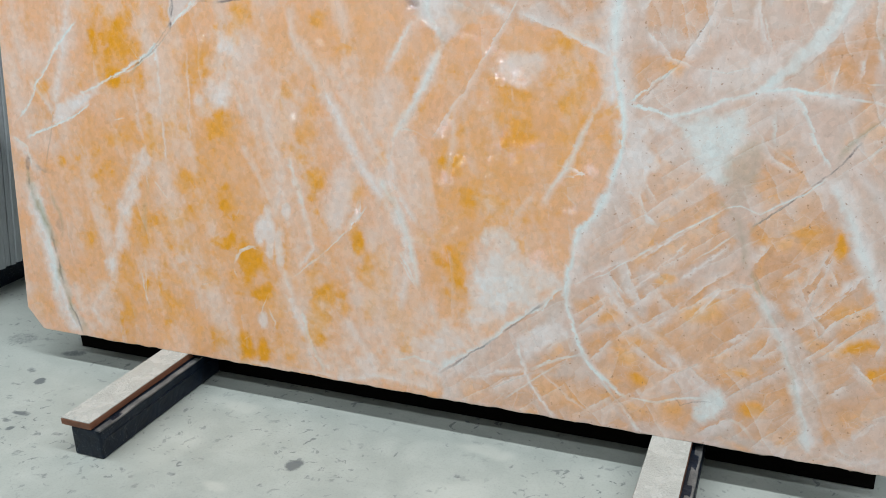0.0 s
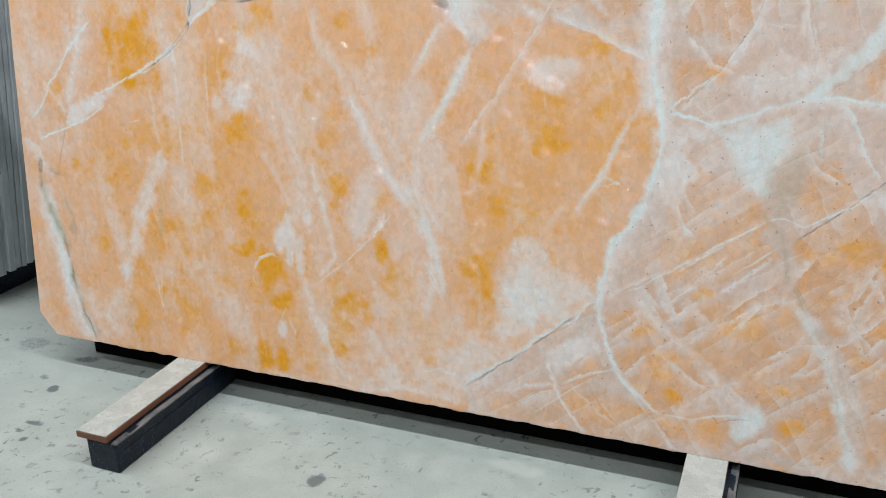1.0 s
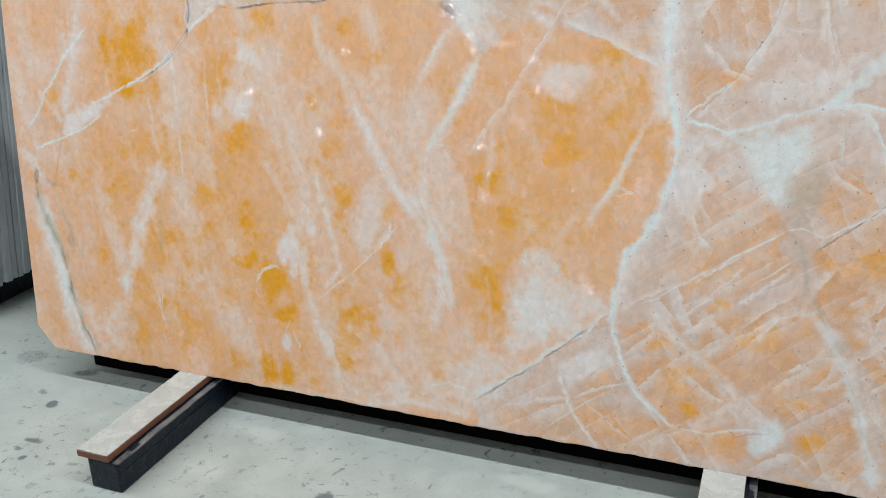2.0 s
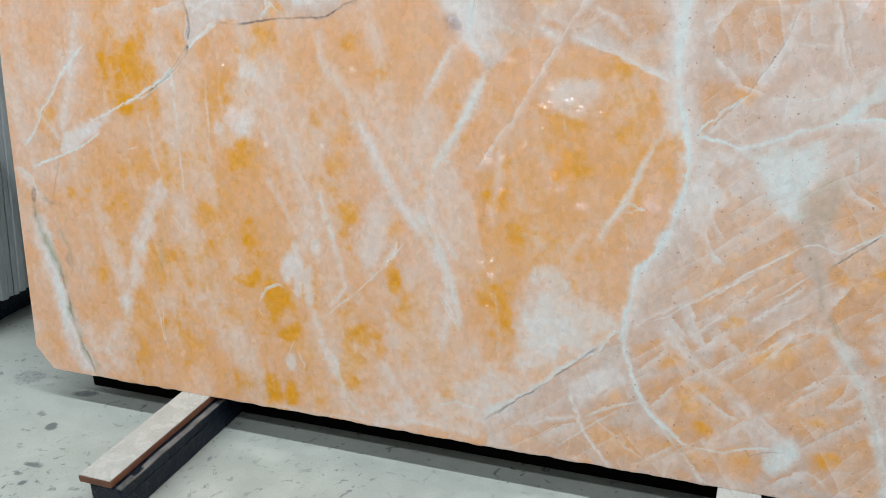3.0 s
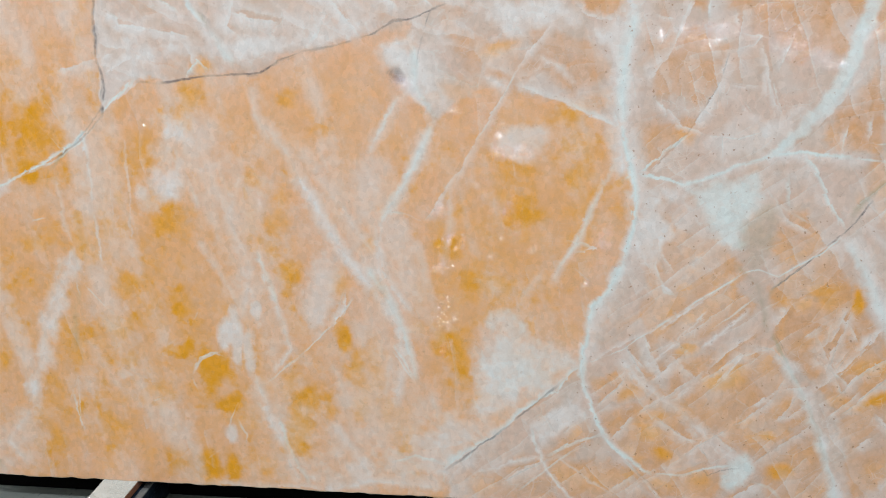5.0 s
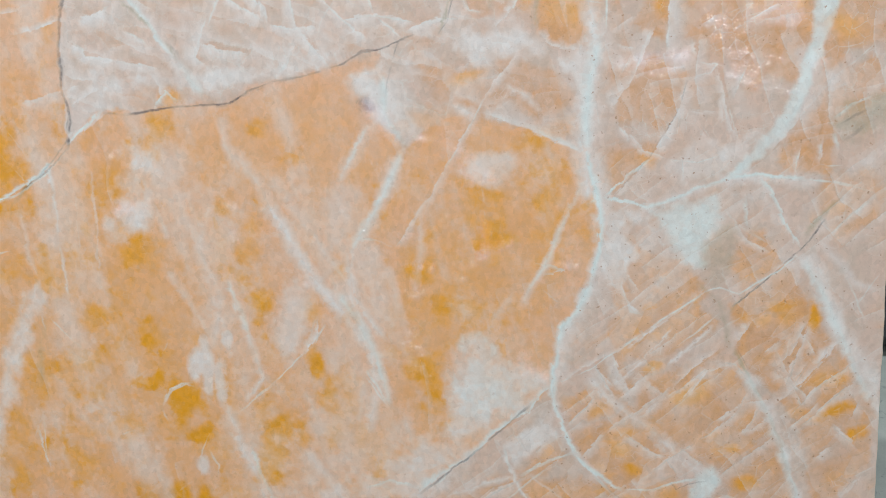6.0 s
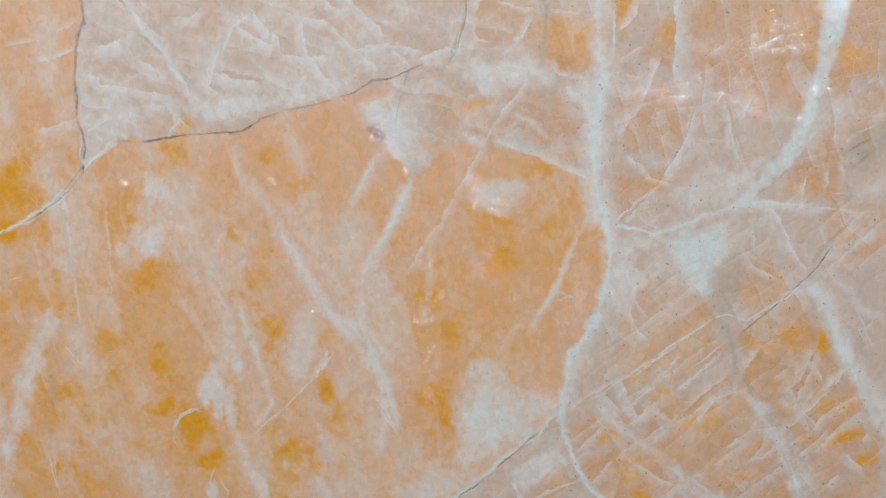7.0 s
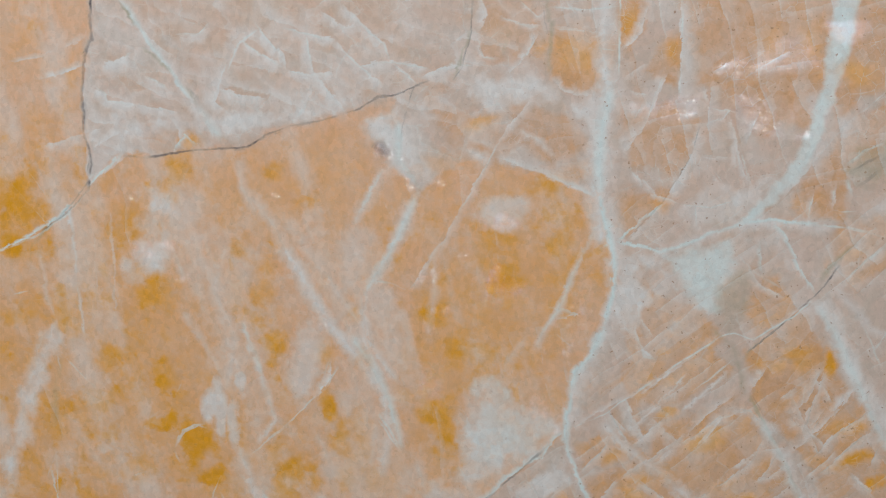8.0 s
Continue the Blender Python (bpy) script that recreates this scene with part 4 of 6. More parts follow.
fade("vein", 0.0060, 0.0120, 0.70, (-0.035, 0.913), (-0.001, 0.925))
patch("vein", 0.0133, 0.70, (0.134, 0.893), (0.200, 0.911), (0.303, 0.932), (0.336, 0.872), (0.297, 0.834), (0.264, 0.773), (0.268, 0.735), (0.231, 0.735), (0.179, 0.789), (0.156, 0.850))
patch("veil", 0.0209, 0.80, (0.037, 0.897), (0.141, 0.896), (0.231, 0.742), (0.172, 0.773), (0.097, 0.851))
patch("veil", 0.0203, 0.65, (0.347, 0.932), (0.448, 0.968), (0.508, 0.847), (0.538, 0.787), (0.450, 0.833), (0.391, 0.894))
fade("vein", 0.0029, 0.0116, 0.75, (0.421, 0.976), (0.463, 0.908), (0.501, 0.832), (0.531, 0.787))
fade("vein", 0.0029, 0.0044, 0.60, (0.318, 0.910), (0.362, 0.849), (0.443, 0.803))
fade("veil", 0.0029, 0.0263, 0.70, (0.333, 0.879), (0.378, 0.818), (0.451, 0.772))
fade("vein", 0.0029, 0.0116, 0.60, (0.383, 0.924), (0.392, 0.848))
patch("olive", 0.0177, 0.38, (0.268, 0.796), (0.333, 0.856), (0.370, 0.818), (0.357, 0.742), (0.306, 0.673), (0.264, 0.719))
fade("olive", 0.0086, 0.0086, 0.60, (0.620, 0.921), (0.572, 0.855), (0.530, 0.810))
fade("olive", 0.0104, 0.0104, 0.65, (0.254, 0.696), (0.306, 0.650), (0.340, 0.588), (0.353, 0.510))
fade("olive", 0.0074, 0.0074, 0.60, (0.352, 0.526), (0.391, 0.448), (0.444, 0.370))
fade("olive", 0.0088, 0.0088, 0.40, (0.337, 0.603), (0.387, 0.665))
patch("veil", 0.0135, 0.75, (-0.023, 0.882), (0.059, 0.897), (0.112, 0.774), (0.052, 0.665), (-0.008, 0.728))
fade("vein", 0.0015, 0.0045, 0.60, (0.060, 0.681), (0.082, 0.618), (0.120, 0.606))
fade("veil", 0.0030, 0.0362, 0.75, (0.052, 0.751), (0.067, 0.650), (0.113, 0.603))
fade("crack", 0.0023, 0.0029, 0.90, (0.586, 0.862), (0.552, 0.809), (0.524, 0.776), (0.488, 0.745))
fade("crack", 0.0023, 0.0029, 0.85, (0.474, 0.729), (0.409, 0.673), (0.358, 0.631))
fade("veil", 0.0029, 0.0146, 0.70, (0.523, 0.779), (0.438, 0.696), (0.351, 0.627))
fade("vein", 0.0021, 0.0032, 0.85, (0.277, 0.668), (0.321, 0.681), (0.373, 0.665), (0.409, 0.688), (0.474, 0.726), (0.524, 0.772))
fade("vein", 0.0028, 0.0043, 0.80, (0.608, 0.832), (0.650, 0.876), (0.706, 0.920))
fade("veil", 0.0057, 0.0285, 0.60, (0.579, 0.847), (0.650, 0.876), (0.706, 0.906))
patch("veil", 0.0173, 0.85, (0.516, 0.772), (0.566, 0.802), (0.612, 0.711), (0.658, 0.589), (0.749, 0.420), (0.767, 0.312), (0.677, 0.419), (0.601, 0.573))
fade("vein", 0.0144, 0.0202, 0.60, (0.546, 0.757), (0.599, 0.650), (0.660, 0.512), (0.729, 0.358))
fade("veil", 0.0172, 0.0286, 0.60, (0.580, 0.817), (0.669, 0.696), (0.742, 0.665))
fade("vein", 0.0029, 0.0029, 0.50, (0.640, 0.726), (0.678, 0.650), (0.701, 0.589))
fade("vein", 0.0029, 0.0029, 0.50, (0.740, 0.726), (0.678, 0.627))
fade("vein", 0.0021, 0.0033, 0.85, (0.280, 0.668), (0.232, 0.637), (0.143, 0.572), (0.052, 0.508))
fade("vein", 0.0018, 0.0025, 0.70, (0.052, 0.508), (-0.024, 0.452), (-0.114, 0.416))
fade("veil", 0.0212, 0.0030, 0.55, (-0.114, 0.416), (0.022, 0.492), (0.143, 0.572), (0.277, 0.665))
fade("vein", 0.0030, 0.0030, 0.60, (0.322, 0.611), (0.255, 0.556), (0.196, 0.509))
fade("veil", 0.0120, 0.0090, 0.80, (0.307, 0.588), (0.219, 0.494), (0.174, 0.462))
fade("veil", 0.0091, 0.0091, 0.75, (0.195, 0.572), (0.113, 0.477), (0.037, 0.397))
fade("veil", 0.0060, 0.0151, 0.70, (0.165, 0.595), (0.068, 0.508))
fade("veil", 0.0015, 0.0335, 0.68, (0.029, 0.508), (0.060, 0.429), (0.091, 0.365))
fade("vein", 0.0015, 0.0024, 0.30, (0.029, 0.508), (0.060, 0.429), (0.091, 0.365))
fade("warm", 0.0244, 0.0015, 0.60, (0.029, 0.508), (0.060, 0.429), (0.091, 0.365))
fade("veil", 0.0015, 0.0337, 0.68, (-0.009, 0.452), (0.045, 0.397))
fade("vein", 0.0015, 0.0024, 0.30, (-0.009, 0.452), (0.045, 0.397))
fade("warm", 0.0245, 0.0015, 0.60, (-0.009, 0.452), (0.045, 0.397))
fade("veil", 0.0015, 0.0330, 0.68, (0.323, 0.510), (0.249, 0.454), (0.197, 0.399))
fade("vein", 0.0015, 0.0024, 0.30, (0.323, 0.510), (0.249, 0.454), (0.197, 0.399))
fade("warm", 0.0240, 0.0015, 0.60, (0.323, 0.510), (0.249, 0.454), (0.197, 0.399))
fade("veil", 0.0015, 0.0329, 0.68, (0.368, 0.471), (0.294, 0.447), (0.235, 0.367))
fade("vein", 0.0015, 0.0024, 0.30, (0.368, 0.471), (0.294, 0.447), (0.235, 0.367))
fade("warm", 0.0239, 0.0015, 0.60, (0.368, 0.471), (0.294, 0.447), (0.235, 0.367))
fade("veil", 0.0015, 0.0331, 0.68, (0.212, 0.351), (0.264, 0.415))
fade("vein", 0.0015, 0.0024, 0.30, (0.212, 0.351), (0.264, 0.415))
fade("warm", 0.0241, 0.0015, 0.60, (0.212, 0.351), (0.264, 0.415))
fade("veil", 0.0015, 0.0322, 0.68, (0.557, 0.589), (0.501, 0.480), (0.457, 0.448))
fade("vein", 0.0015, 0.0023, 0.30, (0.557, 0.589), (0.501, 0.480), (0.457, 0.448))
fade("warm", 0.0234, 0.0015, 0.60, (0.557, 0.589), (0.501, 0.480), (0.457, 0.448))
fade("veil", 0.0015, 0.0322, 0.68, (0.617, 0.512), (0.561, 0.418), (0.474, 0.355))
fade("vein", 0.0015, 0.0023, 0.30, (0.617, 0.512), (0.561, 0.418), (0.474, 0.355))
fade("warm", 0.0234, 0.0015, 0.60, (0.617, 0.512), (0.561, 0.418), (0.474, 0.355))
fade("veil", 0.0015, 0.0323, 0.68, (0.471, 0.511), (0.532, 0.402), (0.577, 0.356))
fade("vein", 0.0015, 0.0023, 0.30, (0.471, 0.511), (0.532, 0.402), (0.577, 0.356))
fade("warm", 0.0235, 0.0015, 0.60, (0.471, 0.511), (0.532, 0.402), (0.577, 0.356))
fade("veil", 0.0015, 0.0320, 0.68, (0.528, 0.573), (0.588, 0.481))
fade("vein", 0.0015, 0.0023, 0.30, (0.528, 0.573), (0.588, 0.481))
fade("warm", 0.0233, 0.0015, 0.60, (0.528, 0.573), (0.588, 0.481))
fade("veil", 0.0015, 0.0328, 0.68, (0.311, 0.305), (0.385, 0.353), (0.473, 0.370))
fade("vein", 0.0015, 0.0024, 0.30, (0.311, 0.305), (0.385, 0.353), (0.473, 0.370))
fade("warm", 0.0238, 0.0015, 0.60, (0.311, 0.305), (0.385, 0.353), (0.473, 0.370))
fade("veil", 0.0015, 0.0335, 0.68, (0.099, 0.301), (0.174, 0.366))
fade("vein", 0.0015, 0.0024, 0.30, (0.099, 0.301), (0.174, 0.366))
fade("warm", 0.0243, 0.0015, 0.60, (0.099, 0.301), (0.174, 0.366))
fade("veil", 0.0015, 0.0333, 0.68, (0.144, 0.414), (0.190, 0.351))
fade("vein", 0.0015, 0.0024, 0.30, (0.144, 0.414), (0.190, 0.351))
fade("warm", 0.0242, 0.0015, 0.60, (0.144, 0.414), (0.190, 0.351))
fade("veil", 0.0014, 0.0319, 0.68, (0.659, 0.543), (0.589, 0.465))
fade("vein", 0.0014, 0.0023, 0.30, (0.659, 0.543), (0.589, 0.465))
fade("warm", 0.0232, 0.0014, 0.60, (0.659, 0.543), (0.589, 0.465))
fade("veil", 0.0015, 0.0327, 0.68, (0.371, 0.258), (0.474, 0.323))
fade("vein", 0.0015, 0.0024, 0.30, (0.371, 0.258), (0.474, 0.323))
fade("warm", 0.0238, 0.0015, 0.60, (0.371, 0.258), (0.474, 0.323))
fade("veil", 0.0015, 0.0324, 0.68, (0.505, 0.276), (0.591, 0.356))
fade("vein", 0.0015, 0.0024, 0.30, (0.505, 0.276), (0.591, 0.356))
fade("warm", 0.0235, 0.0015, 0.60, (0.505, 0.276), (0.591, 0.356))
fade("veil", 0.0015, 0.0329, 0.68, (0.187, 0.727), (0.142, 0.665))
fade("vein", 0.0015, 0.0024, 0.30, (0.187, 0.727), (0.142, 0.665))
fade("warm", 0.0239, 0.0015, 0.60, (0.187, 0.727), (0.142, 0.665))
fade("veil", 0.0015, 0.0331, 0.68, (0.067, 0.727), (0.112, 0.665))
fade("vein", 0.0015, 0.0024, 0.30, (0.067, 0.727), (0.112, 0.665))
fade("warm", 0.0241, 0.0015, 0.60, (0.067, 0.727), (0.112, 0.665))
fade("veil", 0.0015, 0.0324, 0.68, (0.410, 0.604), (0.367, 0.526))
fade("vein", 0.0015, 0.0024, 0.30, (0.410, 0.604), (0.367, 0.526))
fade("warm", 0.0236, 0.0015, 0.60, (0.410, 0.604), (0.367, 0.526))
spot("amber", -1.197, 0.348, 0.081, 0.089, 0, 1.00)
spot("amber", -1.145, 0.267, 0.066, 0.042, 0, 1.00)
spot("amber", -1.225, 0.064, 0.052, 0.065, 20, 1.00)
spot("amber", -1.149, 0.076, 0.033, 0.080, 0, 1.00)
spot("amber", -0.935, 0.189, 0.058, 0.119, -15, 1.00)
spot("amber", -0.975, 0.317, 0.039, 0.074, -10, 0.67)
spot("amber", -0.806, 0.474, 0.025, 0.075, 12, 1.00)
spot("amber", -0.762, 0.361, 0.045, 0.094, 15, 0.67)
spot("amber", -0.684, 0.261, 0.058, 0.116, 25, 0.56)
spot("amber", -0.948, 0.646, 0.042, 0.062, 0, 1.00)
spot("amber", -1.566, 0.806, 0.024, 0.025, 0, 1.00)
spot("amber", -1.435, 0.871, 0.018, 0.037, 0, 1.00)
spot("amber", -1.729, 1.007, 0.093, 0.084, 30, 0.90)
spot("amber", -1.652, 1.100, 0.080, 0.082, 30, 0.67)
spot("amber", -1.289, 0.538, 0.041, 0.032, 0, 1.00)
spot("amber", -1.283, 0.415, 0.052, 0.037, 0, 0.90)
spot("amber", -1.261, 0.427, 0.026, 0.026, 0, 0.90)
spot("amber", -1.431, 0.612, 0.105, 0.081, 0, 0.67)
spot("amber", -1.483, 0.492, 0.054, 0.055, 0, 0.78)
spot("amber", -1.379, 0.746, 0.154, 0.132, 0, 0.50)
spot("amber", -1.574, 0.715, 0.038, 0.072, 0, 0.78)
spot("amber", -1.715, 0.735, 0.083, 0.063, 0, 0.67)
spot("amber", -1.960, 0.631, 0.027, 0.024, 0, 0.90)
spot("amber", -1.450, 0.259, 0.109, 0.045, 0, 0.62)
spot("amber", -1.245, 0.245, 0.036, 0.021, 0, 0.78)
spot("amber", -1.358, 0.250, 0.053, 0.033, 0, 0.67)
spot("amber", -1.526, 0.168, 0.112, 0.086, 0, 0.56)
spot("amber", -1.689, 0.271, 0.058, 0.119, 0, 0.56)
spot("amber", -1.698, 0.145, 0.070, 0.120, 0, 0.62)
spot("amber", -1.682, 0.021, 0.088, 0.060, 0, 0.45)
spot("amber", -1.483, 0.071, 0.084, 0.057, 0, 0.39)
spot("amber", -1.316, 0.156, 0.080, 0.082, 0, 0.45)
spot("amber", -1.898, 0.474, 0.071, 0.183, 0, 0.28)
spot("amber", -2.088, 0.394, 0.025, 0.128, 0, 0.45)
spot("amber", -2.107, 0.091, 0.064, 0.066, 0, 0.39)
spot("amber", -2.023, 0.893, 0.065, 0.043, -20, 0.56)
spot("amber", -2.054, 0.960, 0.059, 0.061, 0, 0.22)
spot("amber", -1.352, 0.857, 0.045, 0.078, 0, 0.56)
spot("amber", -1.344, 1.035, 0.035, 0.077, 0, 0.56)
spot("amber", -1.193, 1.125, 0.047, 0.073, 0, 0.56)
spot("amber", -1.054, 1.009, 0.069, 0.071, 0, 0.45)
spot("amber", -0.934, 1.128, 0.035, 0.032, -30, 0.90)
spot("amber", -0.821, 1.049, 0.086, 0.044, -25, 0.45)
spot("amber", -0.978, 0.806, 0.055, 0.142, -15, 0.56)
spot("amber", -1.036, 0.924, 0.046, 0.071, 0, 0.56)
spot("amber", -0.802, 0.626, 0.036, 0.046, 0, 0.67)
spot("amber", -0.480, 0.412, 0.084, 0.108, 0, 0.67)
spot("amber", -1.173, 0.446, 0.150, 0.129, 0, 0.45)
spot("amber", -1.031, 0.078, 0.075, 0.051, 20, 0.56)
spot("amber", -0.625, 0.195, 0.089, 0.069, 20, 0.45)
spot("amber", -0.742, 0.122, 0.046, 0.033, 0, 0.34)
spot("amber", -0.346, 0.614, 0.119, 0.061, 0, 0.67)
spot("amber", -1.857, 0.060, 0.061, 0.038, 0, 0.34)
spot("amber", 0.057, 0.218, 0.055, 0.042, -10, 0.78)
spot("amber", 0.093, 0.161, 0.051, 0.023, -10, 0.90)
spot("amber", 0.139, 0.281, 0.039, 0.026, -30, 0.67)
spot("amber", 0.400, 0.130, 0.040, 0.028, 0, 1.00)
spot("amber", 0.245, 0.370, 0.061, 0.025, 20, 0.78)
spot("amber", 0.279, 0.406, 0.044, 0.024, 0, 0.67)
spot("amber", 0.144, 0.466, 0.026, 0.016, 0, 1.00)
spot("amber", 0.667, 0.349, 0.033, 0.020, 0, 1.00)
spot("amber", 0.593, 0.322, 0.015, 0.013, 0, 1.00)
spot("amber", 0.706, 0.269, 0.018, 0.025, 0, 1.00)
spot("amber", 0.570, 0.594, 0.018, 0.037, 0, 1.00)
spot("amber", 0.505, 0.602, 0.061, 0.035, 0, 0.67)
spot("amber", 0.438, 0.595, 0.041, 0.023, 0, 0.67)
spot("amber", 0.362, 0.222, 0.023, 0.016, 0, 0.90)
spot("amber", 0.300, 0.256, 0.041, 0.021, 20, 0.67)
spot("amber", 0.632, 0.423, 0.060, 0.022, 25, 0.78)
spot("amber", 0.535, 0.332, 0.028, 0.019, 0, 0.67)
spot("amber", 0.580, 0.416, 0.031, 0.013, 25, 0.56)
spot("amber", 0.083, 0.077, 0.056, 0.019, -15, 0.67)
spot("amber", 0.193, 0.088, 0.072, 0.041, 0, 0.56)
spot("amber", -0.099, 0.080, 0.098, 0.040, 0, 0.50)
spot("amber", -0.185, 0.101, 0.040, 0.049, 0, 0.45)
spot("amber", 0.001, 0.336, 0.055, 0.027, 20, 0.56)
spot("amber", -0.082, 0.359, 0.038, 0.019, 0, 0.45)
spot("amber", 0.374, 0.012, 0.069, 0.014, -10, 0.45)
spot("amber", 0.463, 0.492, 0.047, 0.023, 20, 0.56)
patch("warm", 0.0162, 1.00, (0.352, 0.624), (0.490, 0.747), (0.569, 0.623), (0.635, 0.513), (0.520, 0.469), (0.420, 0.502), (0.380, 0.559))
patch("warm", 0.0147, 0.80, (0.186, 0.362), (0.339, 0.461), (0.396, 0.391), (0.471, 0.275), (0.353, 0.159), (0.243, 0.223), (0.176, 0.295))
patch("warm", 0.0161, 0.90, (-0.093, 0.272), (0.051, 0.293), (0.181, 0.229), (0.143, 0.122), (0.031, 0.120), (-0.065, 0.208))
patch("warm", 0.0127, 0.80, (-0.017, 0.112), (0.127, 0.119), (0.269, 0.093), (0.229, 0.026), (0.069, 0.040))
patch("warm", 0.0136, 0.70, (-0.221, 0.113), (-0.052, 0.141), (0.071, 0.014), (-0.111, -0.003), (-0.199, 0.027))
patch("warm", 0.0164, 0.60, (-0.489, 0.050), (-0.238, 0.110), (-0.180, 0.003), (-0.432, 0.004))
patch("warm", 0.0115, 0.70, (0.340, 0.140), (0.471, 0.275), (0.523, 0.123), (0.510, 0.039), (0.379, 0.047))
patch("warm", 0.0121, 0.80, (0.468, 0.447), (0.647, 0.514), (0.694, 0.431), (0.540, 0.286), (0.476, 0.370))
patch("warm", 0.0120, 0.65, (0.542, 0.271), (0.714, 0.389), (0.741, 0.179), (0.593, 0.055))
patch("warm", 0.0130, 0.70, (-0.099, 0.373), (-0.019, 0.400), (0.032, 0.341), (-0.078, 0.292))
patch("warm", 0.0119, 0.60, (-0.125, 0.251), (-0.239, 0.145), (-0.153, 0.142), (-0.088, 0.187))
patch("warm", 0.0135, 0.60, (0.015, 0.599), (0.206, 0.663), (0.293, 0.656), (0.112, 0.529), (0.034, 0.537))
fade("veil", 0.0397, 0.0397, 0.75, (-1.873, 1.225), (-1.919, 1.002), (-1.978, 0.837))
fade("vein", 0.0038, 0.0064, 0.75, (-1.851, 1.125), (-1.960, 1.011), (-2.032, 0.922), (-2.109, 0.811), (-2.153, 0.769))
fade("veil", 0.0051, 0.0356, 0.50, (-1.865, 1.106), (-2.003, 0.962), (-2.125, 0.791))
patch("veil", 0.0125, 0.85, (-1.756, 0.913), (-1.912, 0.865), (-1.969, 0.847), (-1.992, 0.772), (-1.893, 0.797), (-1.827, 0.844))
fade("vein", 0.0047, 0.0070, 0.85, (-1.518, 1.058), (-1.561, 1.017), (-1.613, 0.992), (-1.736, 0.927), (-1.799, 0.893))
fade("vein", 0.0051, 0.0064, 0.85, (-1.827, 0.844), (-1.893, 0.798), (-1.985, 0.764), (-2.121, 0.709))
fade("crack", 0.0022, 0.0027, 0.55, (-1.463, 1.156), (-1.475, 1.112), (-1.530, 1.049), (-1.561, 1.017))
fade("crack", 0.0055, 0.0022, 0.50, (-1.459, 1.191), (-1.475, 1.112))
fade("vein", 0.0033, 0.0065, 0.80, (-1.368, 1.191), (-1.448, 1.121), (-1.471, 1.107))
fade("veil", 0.0309, 0.0257, 0.60, (-2.084, 0.920), (-2.026, 0.864), (-1.968, 0.808))
fade("vein", 0.0026, 0.0051, 0.50, (-2.057, 0.931), (-2.000, 0.865), (-1.983, 0.778))
fade("warm", 0.0262, 0.0262, 0.60, (-2.137, 0.800), (-1.991, 0.827), (-2.079, 0.733))
fade("crack", 0.0031, 0.0026, 0.40, (-1.981, 0.808), (-2.009, 0.707), (-2.040, 0.605))
spot("crack", -2.117, 0.620, 0.011, 0.022, 0, 0.70)
spot("crack", -2.041, 0.599, 0.034, 0.011, -10, 0.65)
spot("crack", -2.120, 0.548, 0.008, 0.017, 0, 0.60)
fade("veil", 0.0214, 0.0374, 0.70, (-2.186, 0.717), (-2.114, 0.650), (-2.055, 0.583))
fade("vein", 0.0080, 0.0134, 0.60, (-2.181, 0.713), (-2.116, 0.677), (-2.093, 0.601))
fade("veil", 0.0596, 0.0542, 1.00, (-2.124, 0.558), (-2.075, 0.396), (-2.036, 0.252), (-1.996, 0.117), (-1.941, 0.005))
fade("vein", 0.0216, 0.0244, 0.80, (-2.088, 0.519), (-2.050, 0.377), (-2.025, 0.232), (-2.034, 0.144))
fade("olive", 0.0296, 0.0189, 1.00, (-2.125, 0.599), (-2.104, 0.497), (-2.048, 0.398), (-2.005, 0.298), (-2.006, 0.212), (-1.971, 0.109), (-1.919, 0.004))
fade("olive", 0.0132, 0.0132, 0.60, (-2.022, 0.525), (-1.980, 0.426), (-1.981, 0.363))
fade("crack", 0.0081, 0.0067, 0.80, (-2.032, 0.379), (-2.006, 0.287), (-1.997, 0.192))
fade("crack", 0.0032, 0.0038, 0.60, (-1.982, 0.130), (-1.948, 0.069), (-1.919, 0.012))
spot("crack", -1.987, 0.404, 0.016, 0.027, 0, 0.35)
patch("veil", 0.0172, 0.72, (-1.589, 0.743), (-1.577, 0.639), (-1.628, 0.587), (-1.677, 0.464), (-1.725, 0.287), (-1.777, 0.198), (-1.800, 0.258), (-1.759, 0.386), (-1.728, 0.529), (-1.661, 0.652))
fade("veil", 0.0297, 0.0049, 0.50, (-1.793, 0.217), (-1.729, 0.389), (-1.693, 0.552), (-1.623, 0.693))
fade("veil", 0.0418, 0.0366, 0.65, (-1.778, 0.219), (-1.866, 0.113), (-1.808, 0.024))
fade("veil", 0.0321, 0.0321, 0.50, (-1.949, 0.198), (-1.908, 0.075))
fade("vein", 0.0029, 0.0048, 0.60, (-1.597, 0.628), (-1.590, 0.580))
fade("olive", 0.0144, 0.0144, 0.35, (-1.588, 0.619), (-1.611, 0.520), (-1.612, 0.401))
fade("vein", 0.0025, 0.0062, 0.55, (-1.639, 0.277), (-1.618, 0.156))
fade("vein", 0.0024, 0.0036, 0.60, (-1.722, 0.798), (-1.669, 0.808))
fade("vein", 0.0033, 0.0066, 0.75, (-1.252, 0.357), (-1.231, 0.396), (-1.195, 0.413), (-1.163, 0.414))
fade("vein", 0.0022, 0.0045, 0.50, (-1.259, 0.340), (-1.233, 0.285))
fade("vein", 0.0022, 0.0044, 0.55, (-1.125, 0.211), (-1.098, 0.166), (-1.106, 0.126))
fade("vein", 0.0023, 0.0045, 0.50, (-1.240, 0.076), (-1.183, 0.115))
fade("vein", 0.0023, 0.0046, 0.50, (-1.403, 0.255), (-1.345, 0.272))
